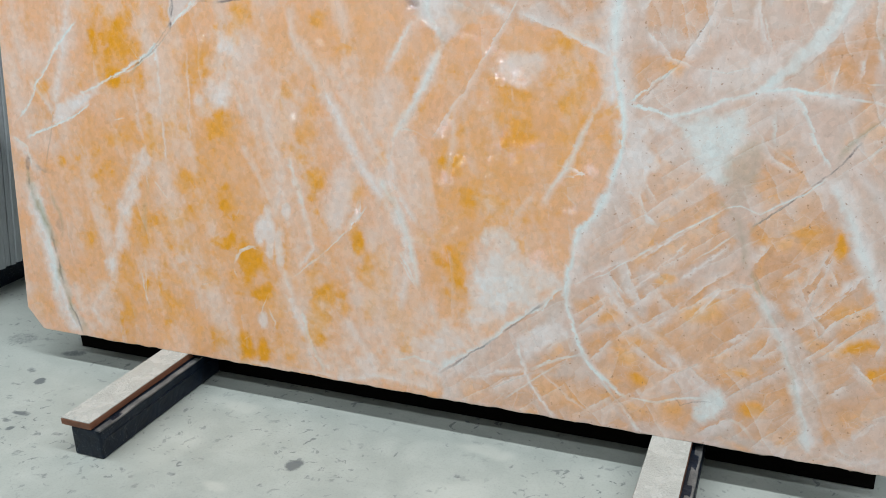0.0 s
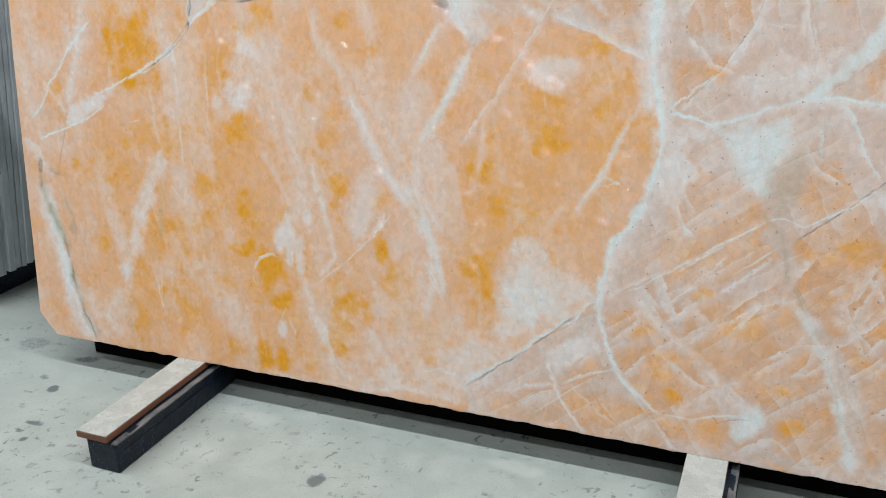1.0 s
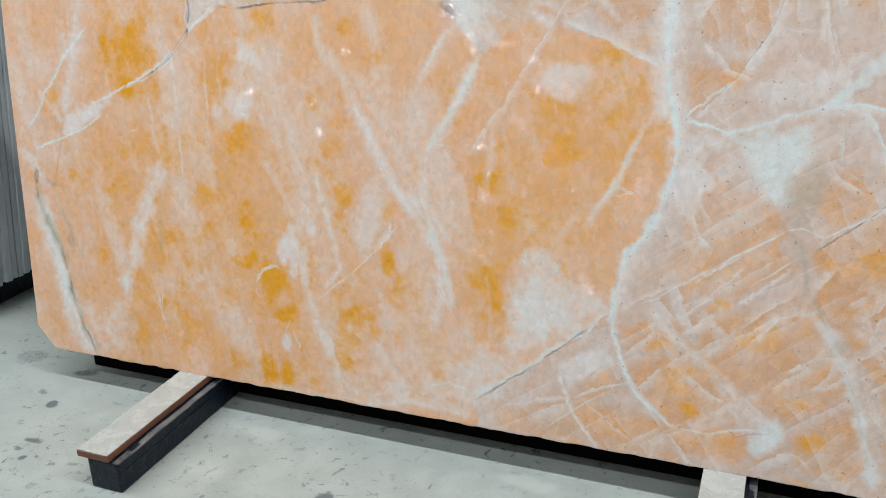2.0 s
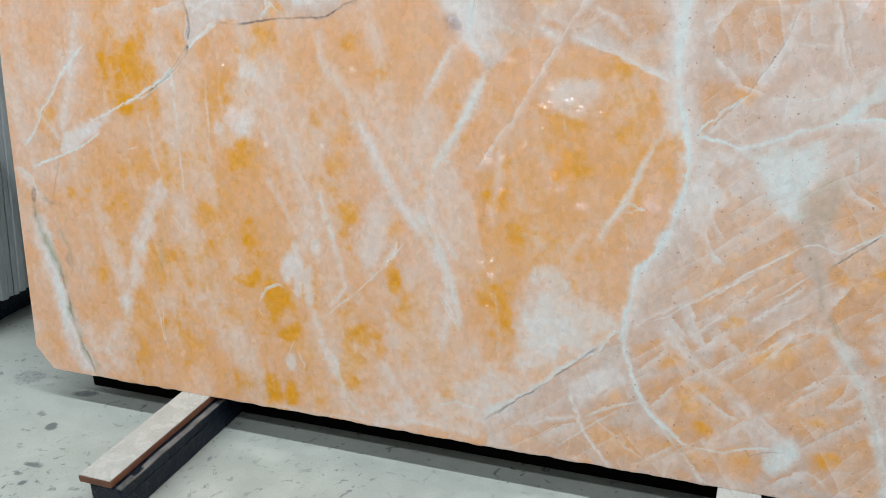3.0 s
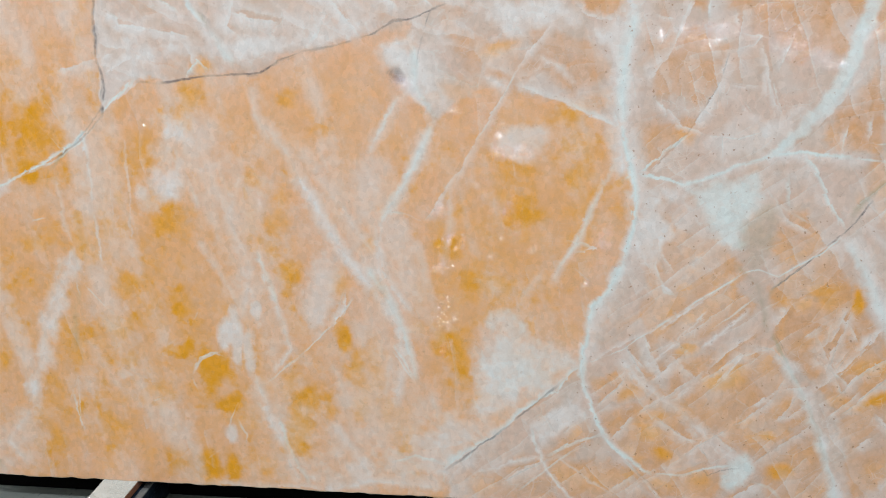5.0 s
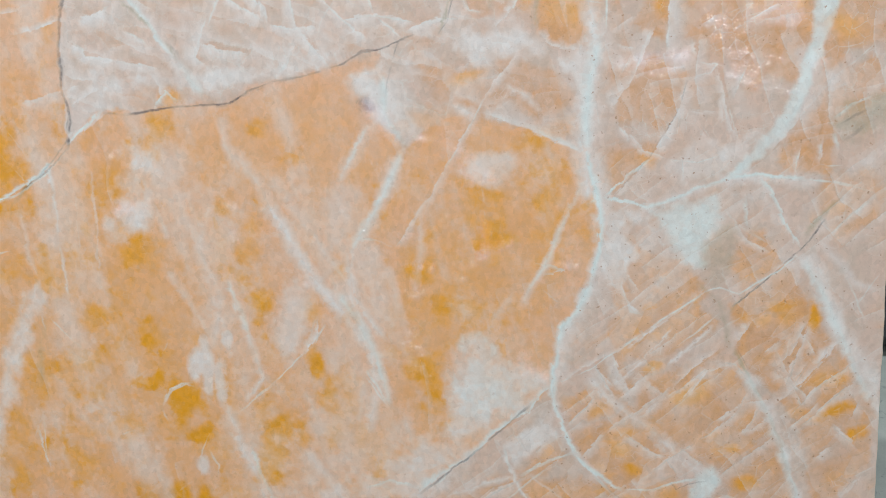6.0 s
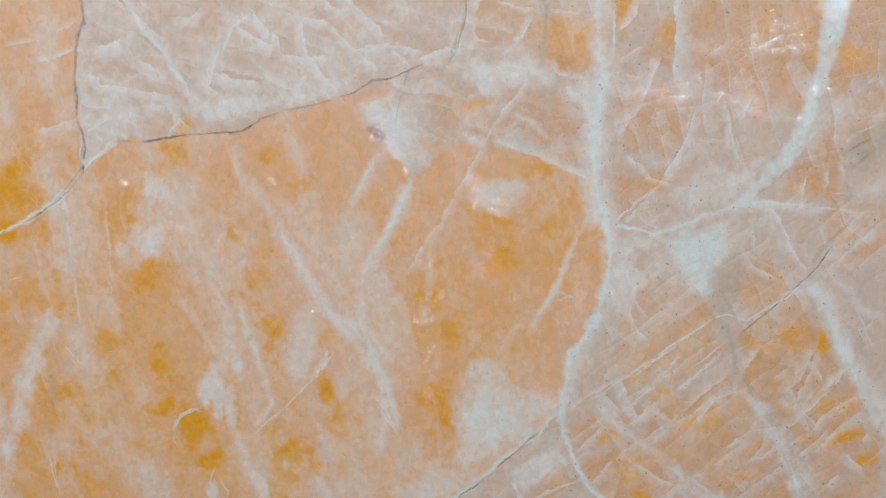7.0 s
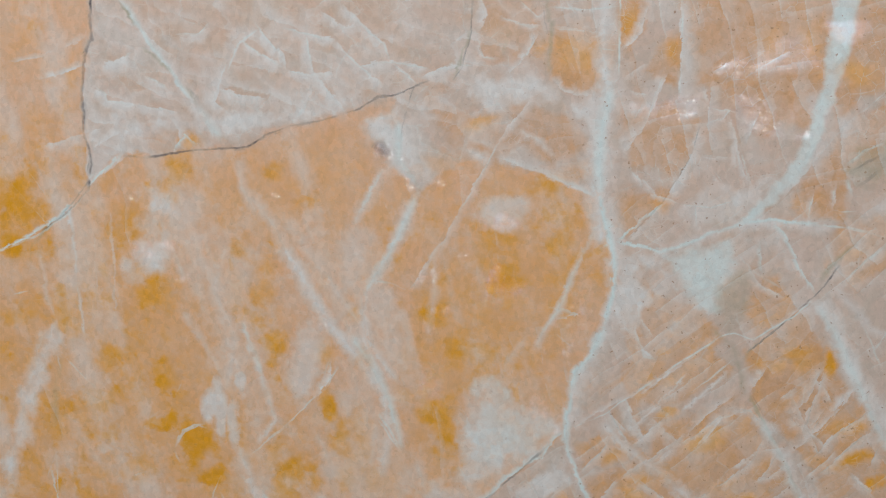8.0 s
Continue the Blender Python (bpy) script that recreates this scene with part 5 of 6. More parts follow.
patch("veil", 0.0298, 0.75, (-1.315, 1.106), (-1.204, 1.099), (-1.197, 1.013), (-1.258, 0.933), (-1.346, 0.897), (-1.349, 0.911), (-1.292, 1.002))
fade("veil", 0.0289, 0.0248, 0.50, (-1.173, 1.091), (-1.157, 0.954), (-1.120, 0.798))
fade("veil", 0.0275, 0.0275, 0.50, (-1.012, 1.094), (-0.974, 1.011))
fade("veil", 0.0417, 0.0341, 0.55, (-0.897, 1.013), (-0.821, 0.882), (-0.707, 0.719), (-0.650, 0.604))
fade("veil", 0.0300, 0.0375, 0.70, (-0.689, 0.805), (-0.688, 0.669), (-0.630, 0.501), (-0.590, 0.346))
fade("vein", 0.0023, 0.0057, 0.55, (-0.657, 0.463), (-0.619, 0.396), (-0.593, 0.342))
fade("veil", 0.0249, 0.0333, 0.50, (-1.138, 0.885), (-1.082, 0.675), (-1.023, 0.498))
spot("veil", -0.857, 0.594, 0.051, 0.122, -8, 0.55)
spot("veil", -1.112, 0.480, 0.026, 0.075, 0, 0.75)
spot("veil", -1.077, 0.427, 0.021, 0.066, 0, 0.70)
fade("vein", 0.0029, 0.0059, 0.65, (-0.783, 0.610), (-0.812, 0.545), (-0.837, 0.507))
fade("veil", 0.0256, 0.0299, 0.70, (-1.068, 0.362), (-1.028, 0.234), (-0.977, 0.125), (-0.947, 0.012))
fade("vein", 0.0106, 0.0106, 0.50, (-0.997, 0.228), (-0.967, 0.126), (-0.916, 0.013))
fade("veil", 0.0406, 0.0446, 0.60, (-0.842, 0.221), (-0.782, 0.135), (-0.721, 0.049))
fade("veil", 0.0309, 0.0309, 0.55, (-0.684, 0.279), (-0.666, 0.408), (-0.636, 0.249))
spot("veil", -1.137, 0.170, 0.022, 0.036, 0, 0.70)
fade("veil", 0.0199, 0.0199, 0.50, (-0.752, 0.233), (-0.703, 0.165))
fade("vein", 0.0021, 0.0031, 0.50, (-0.912, 0.417), (-0.974, 0.373), (-1.027, 0.329))
fade("veil", 0.0333, 0.0333, 0.40, (-1.580, 0.444), (-1.494, 0.314), (-1.405, 0.224))
fade("veil", 0.0230, 0.0046, 0.50, (-1.563, -0.046), (-1.254, 0.003), (-0.864, 0.010))
fade("veil", 0.0683, 0.0201, 0.75, (-0.884, 0.007), (-0.702, 0.037), (-0.517, 0.026))
fade("veil", 0.0328, 0.0328, 0.40, (-0.982, 0.502), (-0.942, 0.432), (-0.882, 0.384))
fade("vein", 0.0039, 0.0097, 0.60, (-0.663, 0.100), (-0.605, 0.117), (-0.528, 0.108))
patch("vein", 0.0415, 0.30, (-0.417, 0.393), (-0.369, 0.312), (-0.298, 0.295), (-0.214, 0.333), (-0.142, 0.398), (-0.218, 0.426), (-0.288, 0.452))
patch("veil", 0.0282, 0.70, (-0.378, 0.544), (-0.307, 0.500), (-0.202, 0.428), (-0.134, 0.419), (-0.297, 0.260), (-0.384, 0.212), (-0.474, 0.163), (-0.440, 0.276), (-0.425, 0.384))
fade("veil", 0.0375, 0.0375, 0.40, (-0.552, 0.333), (-0.512, 0.194))
fade("vein", 0.0176, 0.0026, 0.70, (-0.513, 0.087), (-0.455, 0.144), (-0.383, 0.191), (-0.331, 0.231), (-0.263, 0.291), (-0.197, 0.330), (-0.157, 0.383), (-0.129, 0.411))
fade("crack", 0.0021, 0.0039, 0.70, (-0.513, 0.083), (-0.383, 0.187), (-0.322, 0.232), (-0.230, 0.317), (-0.157, 0.383))
fade("veil", 0.0462, 0.0018, 0.60, (-0.513, 0.083), (-0.331, 0.227), (-0.129, 0.411))
fade("vein", 0.0029, 0.0038, 0.60, (-0.513, 0.087), (-0.517, 0.026))
fade("vein", 0.0037, 0.0028, 0.60, (-0.472, 0.108), (-0.440, 0.132), (-0.428, 0.161))
fade("veil", 0.0019, 0.0264, 0.60, (-0.517, 0.026), (-0.490, 0.077), (-0.435, 0.114))
patch("veil", 0.0154, 0.85, (-0.278, 0.228), (-0.130, 0.344), (-0.113, 0.270), (-0.149, 0.230), (-0.240, 0.163), (-0.267, 0.185))
fade("veil", 0.0122, 0.0122, 0.80, (-0.275, 0.237), (-0.254, 0.161), (-0.228, 0.094), (-0.137, -0.002))
fade("vein", 0.0035, 0.0053, 0.60, (-0.269, 0.229), (-0.248, 0.144))
fade("vein", 0.0051, 0.0068, 0.70, (-0.222, 0.139), (-0.163, 0.175), (-0.114, 0.197), (-0.081, 0.202))
fade("veil", 0.0108, 0.0144, 0.70, (-0.434, 0.077), (-0.326, 0.113), (-0.230, 0.129))
fade("vein", 0.0026, 0.0035, 0.50, (-0.306, 0.035), (-0.154, 0.159))
fade("veil", 0.0102, 0.0102, 0.60, (-0.205, 0.142), (-0.116, 0.077), (-0.028, 0.022))
fade("vein", 0.0100, 0.0083, 0.90, (-0.126, 0.420), (-0.131, 0.361), (-0.115, 0.312), (-0.092, 0.255), (-0.073, 0.203))
fade("vein", 0.0098, 0.0066, 0.85, (-0.073, 0.203), (-0.029, 0.158), (0.023, 0.119), (0.065, 0.100))
fade("veil", 0.0198, 0.0198, 0.70, (-0.134, 0.419), (-0.121, 0.320), (-0.073, 0.207), (0.032, 0.103))
fade("vein", 0.0049, 0.0049, 0.60, (-0.020, 0.146), (0.051, 0.071), (0.104, 0.003))
fade("crack", 0.0016, 0.0016, 0.45, (-0.019, 0.143), (0.042, 0.087), (0.094, 0.036))
fade("veil", 0.0064, 0.0129, 0.60, (0.042, 0.087), (0.103, 0.011), (0.184, 0.000))
fade("vein", 0.0031, 0.0047, 0.75, (0.065, 0.100), (0.144, 0.102), (0.198, 0.123), (0.266, 0.133), (0.298, 0.141))
patch("vein", 0.0091, 0.75, (0.265, 0.143), (0.308, 0.167), (0.333, 0.135), (0.316, 0.077), (0.279, 0.065), (0.248, 0.073))
fade("vein", 0.0044, 0.0044, 0.65, (0.322, 0.095), (0.375, 0.080), (0.434, 0.010))
fade("crack", 0.0012, 0.0015, 0.45, (0.197, 0.125), (0.215, 0.104), (0.252, 0.121), (0.299, 0.129))
fade("veil", 0.0279, 0.0279, 0.70, (-0.037, 0.431), (0.048, 0.343), (0.147, 0.274), (0.231, 0.187), (0.295, 0.140))
patch("veil", 0.0168, 0.90, (0.376, 0.450), (0.396, 0.468), (0.470, 0.354), (0.516, 0.251), (0.550, 0.128), (0.595, 0.039), (0.547, 0.030), (0.490, 0.230), (0.436, 0.349))
fade("vein", 0.0084, 0.0224, 0.50, (0.382, 0.467), (0.441, 0.365), (0.478, 0.276))
fade("vein", 0.0308, 0.0084, 0.55, (0.554, 0.031), (0.536, 0.126), (0.497, 0.232), (0.461, 0.305))
fade("olive", 0.0042, 0.0042, 0.55, (0.355, 0.525), (0.399, 0.438))
fade("crack", 0.0014, 0.0014, 0.45, (0.370, 0.512), (0.400, 0.453))
fade("olive", 0.0056, 0.0028, 0.35, (0.416, 0.401), (0.478, 0.276), (0.513, 0.170))
fade("crack", 0.0013, 0.0013, 0.50, (0.664, 0.098), (0.687, 0.130), (0.727, 0.164))
fade("veil", 0.0241, 0.0053, 0.65, (0.647, 0.066), (0.727, 0.161))
fade("veil", 0.0246, 0.0246, 0.60, (0.568, 0.034), (0.653, 0.018), (0.741, 0.045))
fade("veil", 0.0016, 0.0380, 0.68, (-0.016, 0.475), (0.020, 0.405), (0.050, 0.360))
fade("vein", 0.0016, 0.0025, 0.30, (-0.016, 0.475), (0.020, 0.405), (0.050, 0.360))
fade("warm", 0.0316, 0.0016, 0.65, (-0.016, 0.475), (0.020, 0.405), (0.050, 0.360))
fade("crack", 0.0016, 0.0008, 0.18, (-0.016, 0.475), (0.020, 0.405), (0.050, 0.360))
fade("veil", 0.0015, 0.0370, 0.68, (0.050, 0.360), (0.105, 0.416), (0.162, 0.471))
fade("vein", 0.0015, 0.0025, 0.30, (0.050, 0.360), (0.105, 0.416), (0.162, 0.471))
fade("warm", 0.0308, 0.0015, 0.65, (0.050, 0.360), (0.105, 0.416), (0.162, 0.471))
fade("crack", 0.0015, 0.0008, 0.18, (0.050, 0.360), (0.105, 0.416), (0.162, 0.471))
fade("veil", 0.0016, 0.0373, 0.68, (0.021, 0.272), (0.111, 0.335), (0.198, 0.404))
fade("vein", 0.0016, 0.0025, 0.30, (0.021, 0.272), (0.111, 0.335), (0.198, 0.404))
fade("warm", 0.0311, 0.0016, 0.65, (0.021, 0.272), (0.111, 0.335), (0.198, 0.404))
fade("crack", 0.0016, 0.0008, 0.18, (0.021, 0.272), (0.111, 0.335), (0.198, 0.404))
fade("veil", 0.0015, 0.0367, 0.68, (0.103, 0.448), (0.170, 0.368))
fade("vein", 0.0015, 0.0024, 0.30, (0.103, 0.448), (0.170, 0.368))
fade("warm", 0.0306, 0.0015, 0.65, (0.103, 0.448), (0.170, 0.368))
fade("crack", 0.0015, 0.0008, 0.18, (0.103, 0.448), (0.170, 0.368))
fade("veil", 0.0015, 0.0370, 0.68, (0.111, 0.125), (0.199, 0.199), (0.271, 0.244))
fade("vein", 0.0015, 0.0025, 0.30, (0.111, 0.125), (0.199, 0.199), (0.271, 0.244))
fade("warm", 0.0308, 0.0015, 0.65, (0.111, 0.125), (0.199, 0.199), (0.271, 0.244))
fade("crack", 0.0015, 0.0008, 0.18, (0.111, 0.125), (0.199, 0.199), (0.271, 0.244))
fade("veil", 0.0014, 0.0347, 0.68, (0.325, 0.140), (0.393, 0.198), (0.479, 0.269))
fade("vein", 0.0014, 0.0023, 0.30, (0.325, 0.140), (0.393, 0.198), (0.479, 0.269))
fade("warm", 0.0289, 0.0014, 0.65, (0.325, 0.140), (0.393, 0.198), (0.479, 0.269))
fade("crack", 0.0014, 0.0007, 0.18, (0.325, 0.140), (0.393, 0.198), (0.479, 0.269))
fade("veil", 0.0015, 0.0363, 0.68, (0.212, 0.234), (0.293, 0.165))
fade("vein", 0.0015, 0.0024, 0.30, (0.212, 0.234), (0.293, 0.165))
fade("warm", 0.0302, 0.0015, 0.65, (0.212, 0.234), (0.293, 0.165))
fade("crack", 0.0015, 0.0008, 0.18, (0.212, 0.234), (0.293, 0.165))
fade("veil", 0.0013, 0.0319, 0.68, (0.509, 0.320), (0.582, 0.393), (0.678, 0.474))
fade("vein", 0.0013, 0.0021, 0.30, (0.509, 0.320), (0.582, 0.393), (0.678, 0.474))
fade("warm", 0.0266, 0.0013, 0.65, (0.509, 0.320), (0.582, 0.393), (0.678, 0.474))
fade("crack", 0.0013, 0.0007, 0.18, (0.509, 0.320), (0.582, 0.393), (0.678, 0.474))
fade("veil", 0.0013, 0.0317, 0.68, (0.540, 0.286), (0.637, 0.378), (0.694, 0.431))
fade("vein", 0.0013, 0.0021, 0.30, (0.540, 0.286), (0.637, 0.378), (0.694, 0.431))
fade("warm", 0.0264, 0.0013, 0.65, (0.540, 0.286), (0.637, 0.378), (0.694, 0.431))
fade("crack", 0.0013, 0.0007, 0.18, (0.540, 0.286), (0.637, 0.378), (0.694, 0.431))
fade("veil", 0.0016, 0.0390, 0.68, (-0.094, 0.289), (-0.032, 0.349), (-0.010, 0.385))
fade("vein", 0.0016, 0.0026, 0.30, (-0.094, 0.289), (-0.032, 0.349), (-0.010, 0.385))
fade("warm", 0.0325, 0.0016, 0.65, (-0.094, 0.289), (-0.032, 0.349), (-0.010, 0.385))
fade("crack", 0.0016, 0.0008, 0.18, (-0.094, 0.289), (-0.032, 0.349), (-0.010, 0.385))
fade("veil", 0.0016, 0.0375, 0.68, (0.053, 0.277), (0.135, 0.222), (0.192, 0.198))
fade("vein", 0.0016, 0.0025, 0.30, (0.053, 0.277), (0.135, 0.222), (0.192, 0.198))
fade("warm", 0.0313, 0.0016, 0.65, (0.053, 0.277), (0.135, 0.222), (0.192, 0.198))
fade("crack", 0.0016, 0.0008, 0.18, (0.053, 0.277), (0.135, 0.222), (0.192, 0.198))
fade("veil", 0.0015, 0.0356, 0.68, (0.171, 0.360), (0.228, 0.400), (0.310, 0.466))
fade("vein", 0.0015, 0.0024, 0.30, (0.171, 0.360), (0.228, 0.400), (0.310, 0.466))
fade("warm", 0.0297, 0.0015, 0.65, (0.171, 0.360), (0.228, 0.400), (0.310, 0.466))
fade("crack", 0.0015, 0.0007, 0.18, (0.171, 0.360), (0.228, 0.400), (0.310, 0.466))
fade("veil", 0.0014, 0.0341, 0.68, (0.309, 0.473), (0.368, 0.465), (0.400, 0.422))
fade("vein", 0.0014, 0.0023, 0.30, (0.309, 0.473), (0.368, 0.465), (0.400, 0.422))
fade("warm", 0.0284, 0.0014, 0.65, (0.309, 0.473), (0.368, 0.465), (0.400, 0.422))
fade("crack", 0.0014, 0.0007, 0.18, (0.309, 0.473), (0.368, 0.465), (0.400, 0.422))
fade("veil", 0.0014, 0.0327, 0.68, (0.466, 0.462), (0.528, 0.393), (0.548, 0.334))
fade("vein", 0.0014, 0.0022, 0.30, (0.466, 0.462), (0.528, 0.393), (0.548, 0.334))
fade("warm", 0.0273, 0.0014, 0.65, (0.466, 0.462), (0.528, 0.393), (0.548, 0.334))
fade("crack", 0.0014, 0.0007, 0.18, (0.466, 0.462), (0.528, 0.393), (0.548, 0.334))
fade("veil", 0.0013, 0.0322, 0.68, (0.560, 0.474), (0.527, 0.408))
fade("vein", 0.0013, 0.0021, 0.30, (0.560, 0.474), (0.527, 0.408))
fade("warm", 0.0269, 0.0013, 0.65, (0.560, 0.474), (0.527, 0.408))
fade("crack", 0.0013, 0.0007, 0.18, (0.560, 0.474), (0.527, 0.408))
fade("veil", 0.0013, 0.0318, 0.68, (0.620, 0.299), (0.694, 0.233))
fade("vein", 0.0013, 0.0021, 0.30, (0.620, 0.299), (0.694, 0.233))
fade("warm", 0.0265, 0.0013, 0.65, (0.620, 0.299), (0.694, 0.233))
fade("crack", 0.0013, 0.0007, 0.18, (0.620, 0.299), (0.694, 0.233))
fade("veil", 0.0014, 0.0325, 0.68, (0.577, 0.197), (0.627, 0.238))
fade("vein", 0.0014, 0.0022, 0.30, (0.577, 0.197), (0.627, 0.238))
fade("warm", 0.0271, 0.0014, 0.65, (0.577, 0.197), (0.627, 0.238))
fade("crack", 0.0014, 0.0007, 0.18, (0.577, 0.197), (0.627, 0.238))
fade("veil", 0.0014, 0.0348, 0.68, (0.271, 0.244), (0.367, 0.323), (0.403, 0.391))
fade("vein", 0.0014, 0.0023, 0.30, (0.271, 0.244), (0.367, 0.323), (0.403, 0.391))
fade("warm", 0.0290, 0.0014, 0.65, (0.271, 0.244), (0.367, 0.323), (0.403, 0.391))
fade("crack", 0.0014, 0.0007, 0.18, (0.271, 0.244), (0.367, 0.323), (0.403, 0.391))
fade("veil", 0.0016, 0.0392, 0.68, (-0.063, 0.191), (0.021, 0.272))
fade("vein", 0.0016, 0.0026, 0.30, (-0.063, 0.191), (0.021, 0.272))
fade("warm", 0.0326, 0.0016, 0.65, (-0.063, 0.191), (0.021, 0.272))
fade("crack", 0.0016, 0.0008, 0.18, (-0.063, 0.191), (0.021, 0.272))
fade("veil", 0.0014, 0.0341, 0.68, (0.387, 0.262), (0.436, 0.349))
fade("vein", 0.0014, 0.0023, 0.30, (0.387, 0.262), (0.436, 0.349))
fade("warm", 0.0285, 0.0014, 0.65, (0.387, 0.262), (0.436, 0.349))
fade("crack", 0.0014, 0.0007, 0.18, (0.387, 0.262), (0.436, 0.349))
fade("veil", 0.0015, 0.0365, 0.68, (0.099, 0.496), (0.164, 0.440))
fade("vein", 0.0015, 0.0024, 0.30, (0.099, 0.496), (0.164, 0.440))
fade("warm", 0.0304, 0.0015, 0.65, (0.099, 0.496), (0.164, 0.440))
fade("crack", 0.0015, 0.0008, 0.18, (0.099, 0.496), (0.164, 0.440))
fade("veil", 0.0018, 0.0429, 0.68, (-0.360, 0.053), (-0.221, 0.130))
fade("vein", 0.0018, 0.0029, 0.30, (-0.360, 0.053), (-0.221, 0.130))
fade("warm", 0.0358, 0.0018, 0.65, (-0.360, 0.053), (-0.221, 0.130))
fade("crack", 0.0018, 0.0009, 0.18, (-0.360, 0.053), (-0.221, 0.130))
fade("veil", 0.0017, 0.0403, 0.68, (-0.112, 0.006), (0.016, 0.100))
fade("vein", 0.0017, 0.0027, 0.30, (-0.112, 0.006), (0.016, 0.100))
fade("warm", 0.0336, 0.0017, 0.65, (-0.112, 0.006), (0.016, 0.100))
fade("crack", 0.0017, 0.0008, 0.18, (-0.112, 0.006), (0.016, 0.100))
fade("veil", 0.0014, 0.0328, 0.68, (0.435, 0.489), (0.485, 0.540))
fade("vein", 0.0014, 0.0022, 0.30, (0.435, 0.489), (0.485, 0.540))
fade("warm", 0.0273, 0.0014, 0.65, (0.435, 0.489), (0.485, 0.540))
fade("crack", 0.0014, 0.0007, 0.18, (0.435, 0.489), (0.485, 0.540))
fade("veil", 0.0013, 0.0322, 0.68, (0.500, 0.405), (0.520, 0.469), (0.561, 0.578))
fade("vein", 0.0013, 0.0021, 0.30, (0.500, 0.405), (0.520, 0.469), (0.561, 0.578))
fade("warm", 0.0269, 0.0013, 0.65, (0.500, 0.405), (0.520, 0.469), (0.561, 0.578))
fade("crack", 0.0013, 0.0007, 0.18, (0.500, 0.405), (0.520, 0.469), (0.561, 0.578))
fade("veil", 0.0015, 0.0370, 0.68, (0.220, 0.135), (0.184, 0.197))
fade("vein", 0.0015, 0.0025, 0.30, (0.220, 0.135), (0.184, 0.197))
fade("warm", 0.0308, 0.0015, 0.65, (0.220, 0.135), (0.184, 0.197))
fade("crack", 0.0015, 0.0008, 0.18, (0.220, 0.135), (0.184, 0.197))
fade("veil", 0.0013, 0.0312, 0.68, (0.672, 0.307), (0.701, 0.372))
fade("vein", 0.0013, 0.0021, 0.30, (0.672, 0.307), (0.701, 0.372))
fade("warm", 0.0260, 0.0013, 0.65, (0.672, 0.307), (0.701, 0.372))
fade("crack", 0.0013, 0.0006, 0.18, (0.672, 0.307), (0.701, 0.372))
fade("veil", 0.0015, 0.0363, 0.68, (0.260, 0.024), (0.359, 0.093))
fade("vein", 0.0015, 0.0024, 0.30, (0.260, 0.024), (0.359, 0.093))
fade("warm", 0.0302, 0.0015, 0.65, (0.260, 0.024), (0.359, 0.093))
fade("crack", 0.0015, 0.0008, 0.18, (0.260, 0.024), (0.359, 0.093))
patch("amber", 0.0702, 0.50, (-0.590, 0.729), (-0.500, 0.855), (-0.343, 0.963), (-0.068, 1.005), (-0.054, 0.759), (-0.193, 0.586), (-0.318, 0.538), (-0.495, 0.391), (-0.604, 0.504))
patch("amber", 0.0847, 0.44, (-1.861, 0.833), (-1.554, 0.765), (-1.245, 0.829), (-1.083, 0.763), (-1.025, 0.583), (-0.896, 0.502), (-0.843, 0.170), (-1.916, 0.148))
patch("amber", 0.0671, 0.37, (-1.485, 1.025), (-1.303, 0.991), (-1.051, 0.730), (-1.156, 0.632), (-1.492, 0.665))
patch("amber", 0.0644, 0.32, (-1.225, 1.196), (-0.741, 1.232), (-0.683, 1.092), (-0.751, 0.952), (-1.025, 0.955), (-1.183, 1.069))
patch("amber", 0.0514, 0.41, (-1.834, 1.160), (-1.625, 1.204), (-1.516, 1.074), (-1.643, 0.962), (-1.854, 0.915))
patch("amber", 0.0456, 0.32, (-0.401, 1.133), (-0.188, 1.114), (-0.068, 1.051), (-0.068, 0.944), (-0.358, 0.948))
patch("amber", 0.0922, 0.37, (-1.485, 0.869), (-1.268, 0.789), (-1.193, 0.481), (-1.113, 0.261), (-1.140, 0.061), (-1.733, 0.014), (-1.705, 0.391), (-1.547, 0.603))
patch("amber", 0.0628, 0.32, (-1.047, 0.346), (-0.882, 0.365), (-0.863, 0.103), (-0.988, 0.123))
patch("amber", 0.0588, 0.29, (-0.821, 0.553), (-0.704, 0.386), (-0.625, 0.177), (-0.742, 0.197))
patch("veil", 0.0584, 0.38, (-1.175, 1.022), (-1.014, 1.027), (-0.939, 0.685), (-0.943, 0.358), (-0.863, 0.026), (-1.075, 0.031), (-1.087, 0.454), (-1.166, 0.669))
patch("veil", 0.0540, 0.38, (-0.878, 0.981), (-0.690, 0.872), (-0.594, 0.626), (-0.552, 0.333), (-0.510, 0.120), (-0.822, 0.052), (-0.862, 0.293), (-0.744, 0.525), (-0.879, 0.777))
patch("veil", 0.0468, 0.65, (-0.905, 0.048), (-0.664, 0.171), (-0.477, 0.271), (-0.331, 0.238), (-0.508, 0.028), (-0.864, 0.006))
patch("veil", 0.0592, 0.45, (-1.926, 1.225), (-1.830, 1.225), (-1.878, 0.966), (-1.993, 0.807))
patch("veil", 0.0577, 0.45, (-1.893, 0.247), (-1.767, 0.220), (-1.795, 0.026), (-1.914, 0.009))
spot("pit", -1.224, 0.934, 0.053, 0.016, -0, 1.0)
spot("pit", -1.023, 0.923, 0.049, 0.020, -0, 1.0)
spot("pit", -1.195, 0.836, 0.046, 0.013, -0, 1.0)
spot("pit", -1.324, 0.910, 0.034, 0.032, -0, 1.0)
spot("pit", -0.500, 0.537, 0.048, 0.065, -0, 1.0)
spot("pit", -0.296, 0.985, 0.062, 0.015, -10, 1.0)
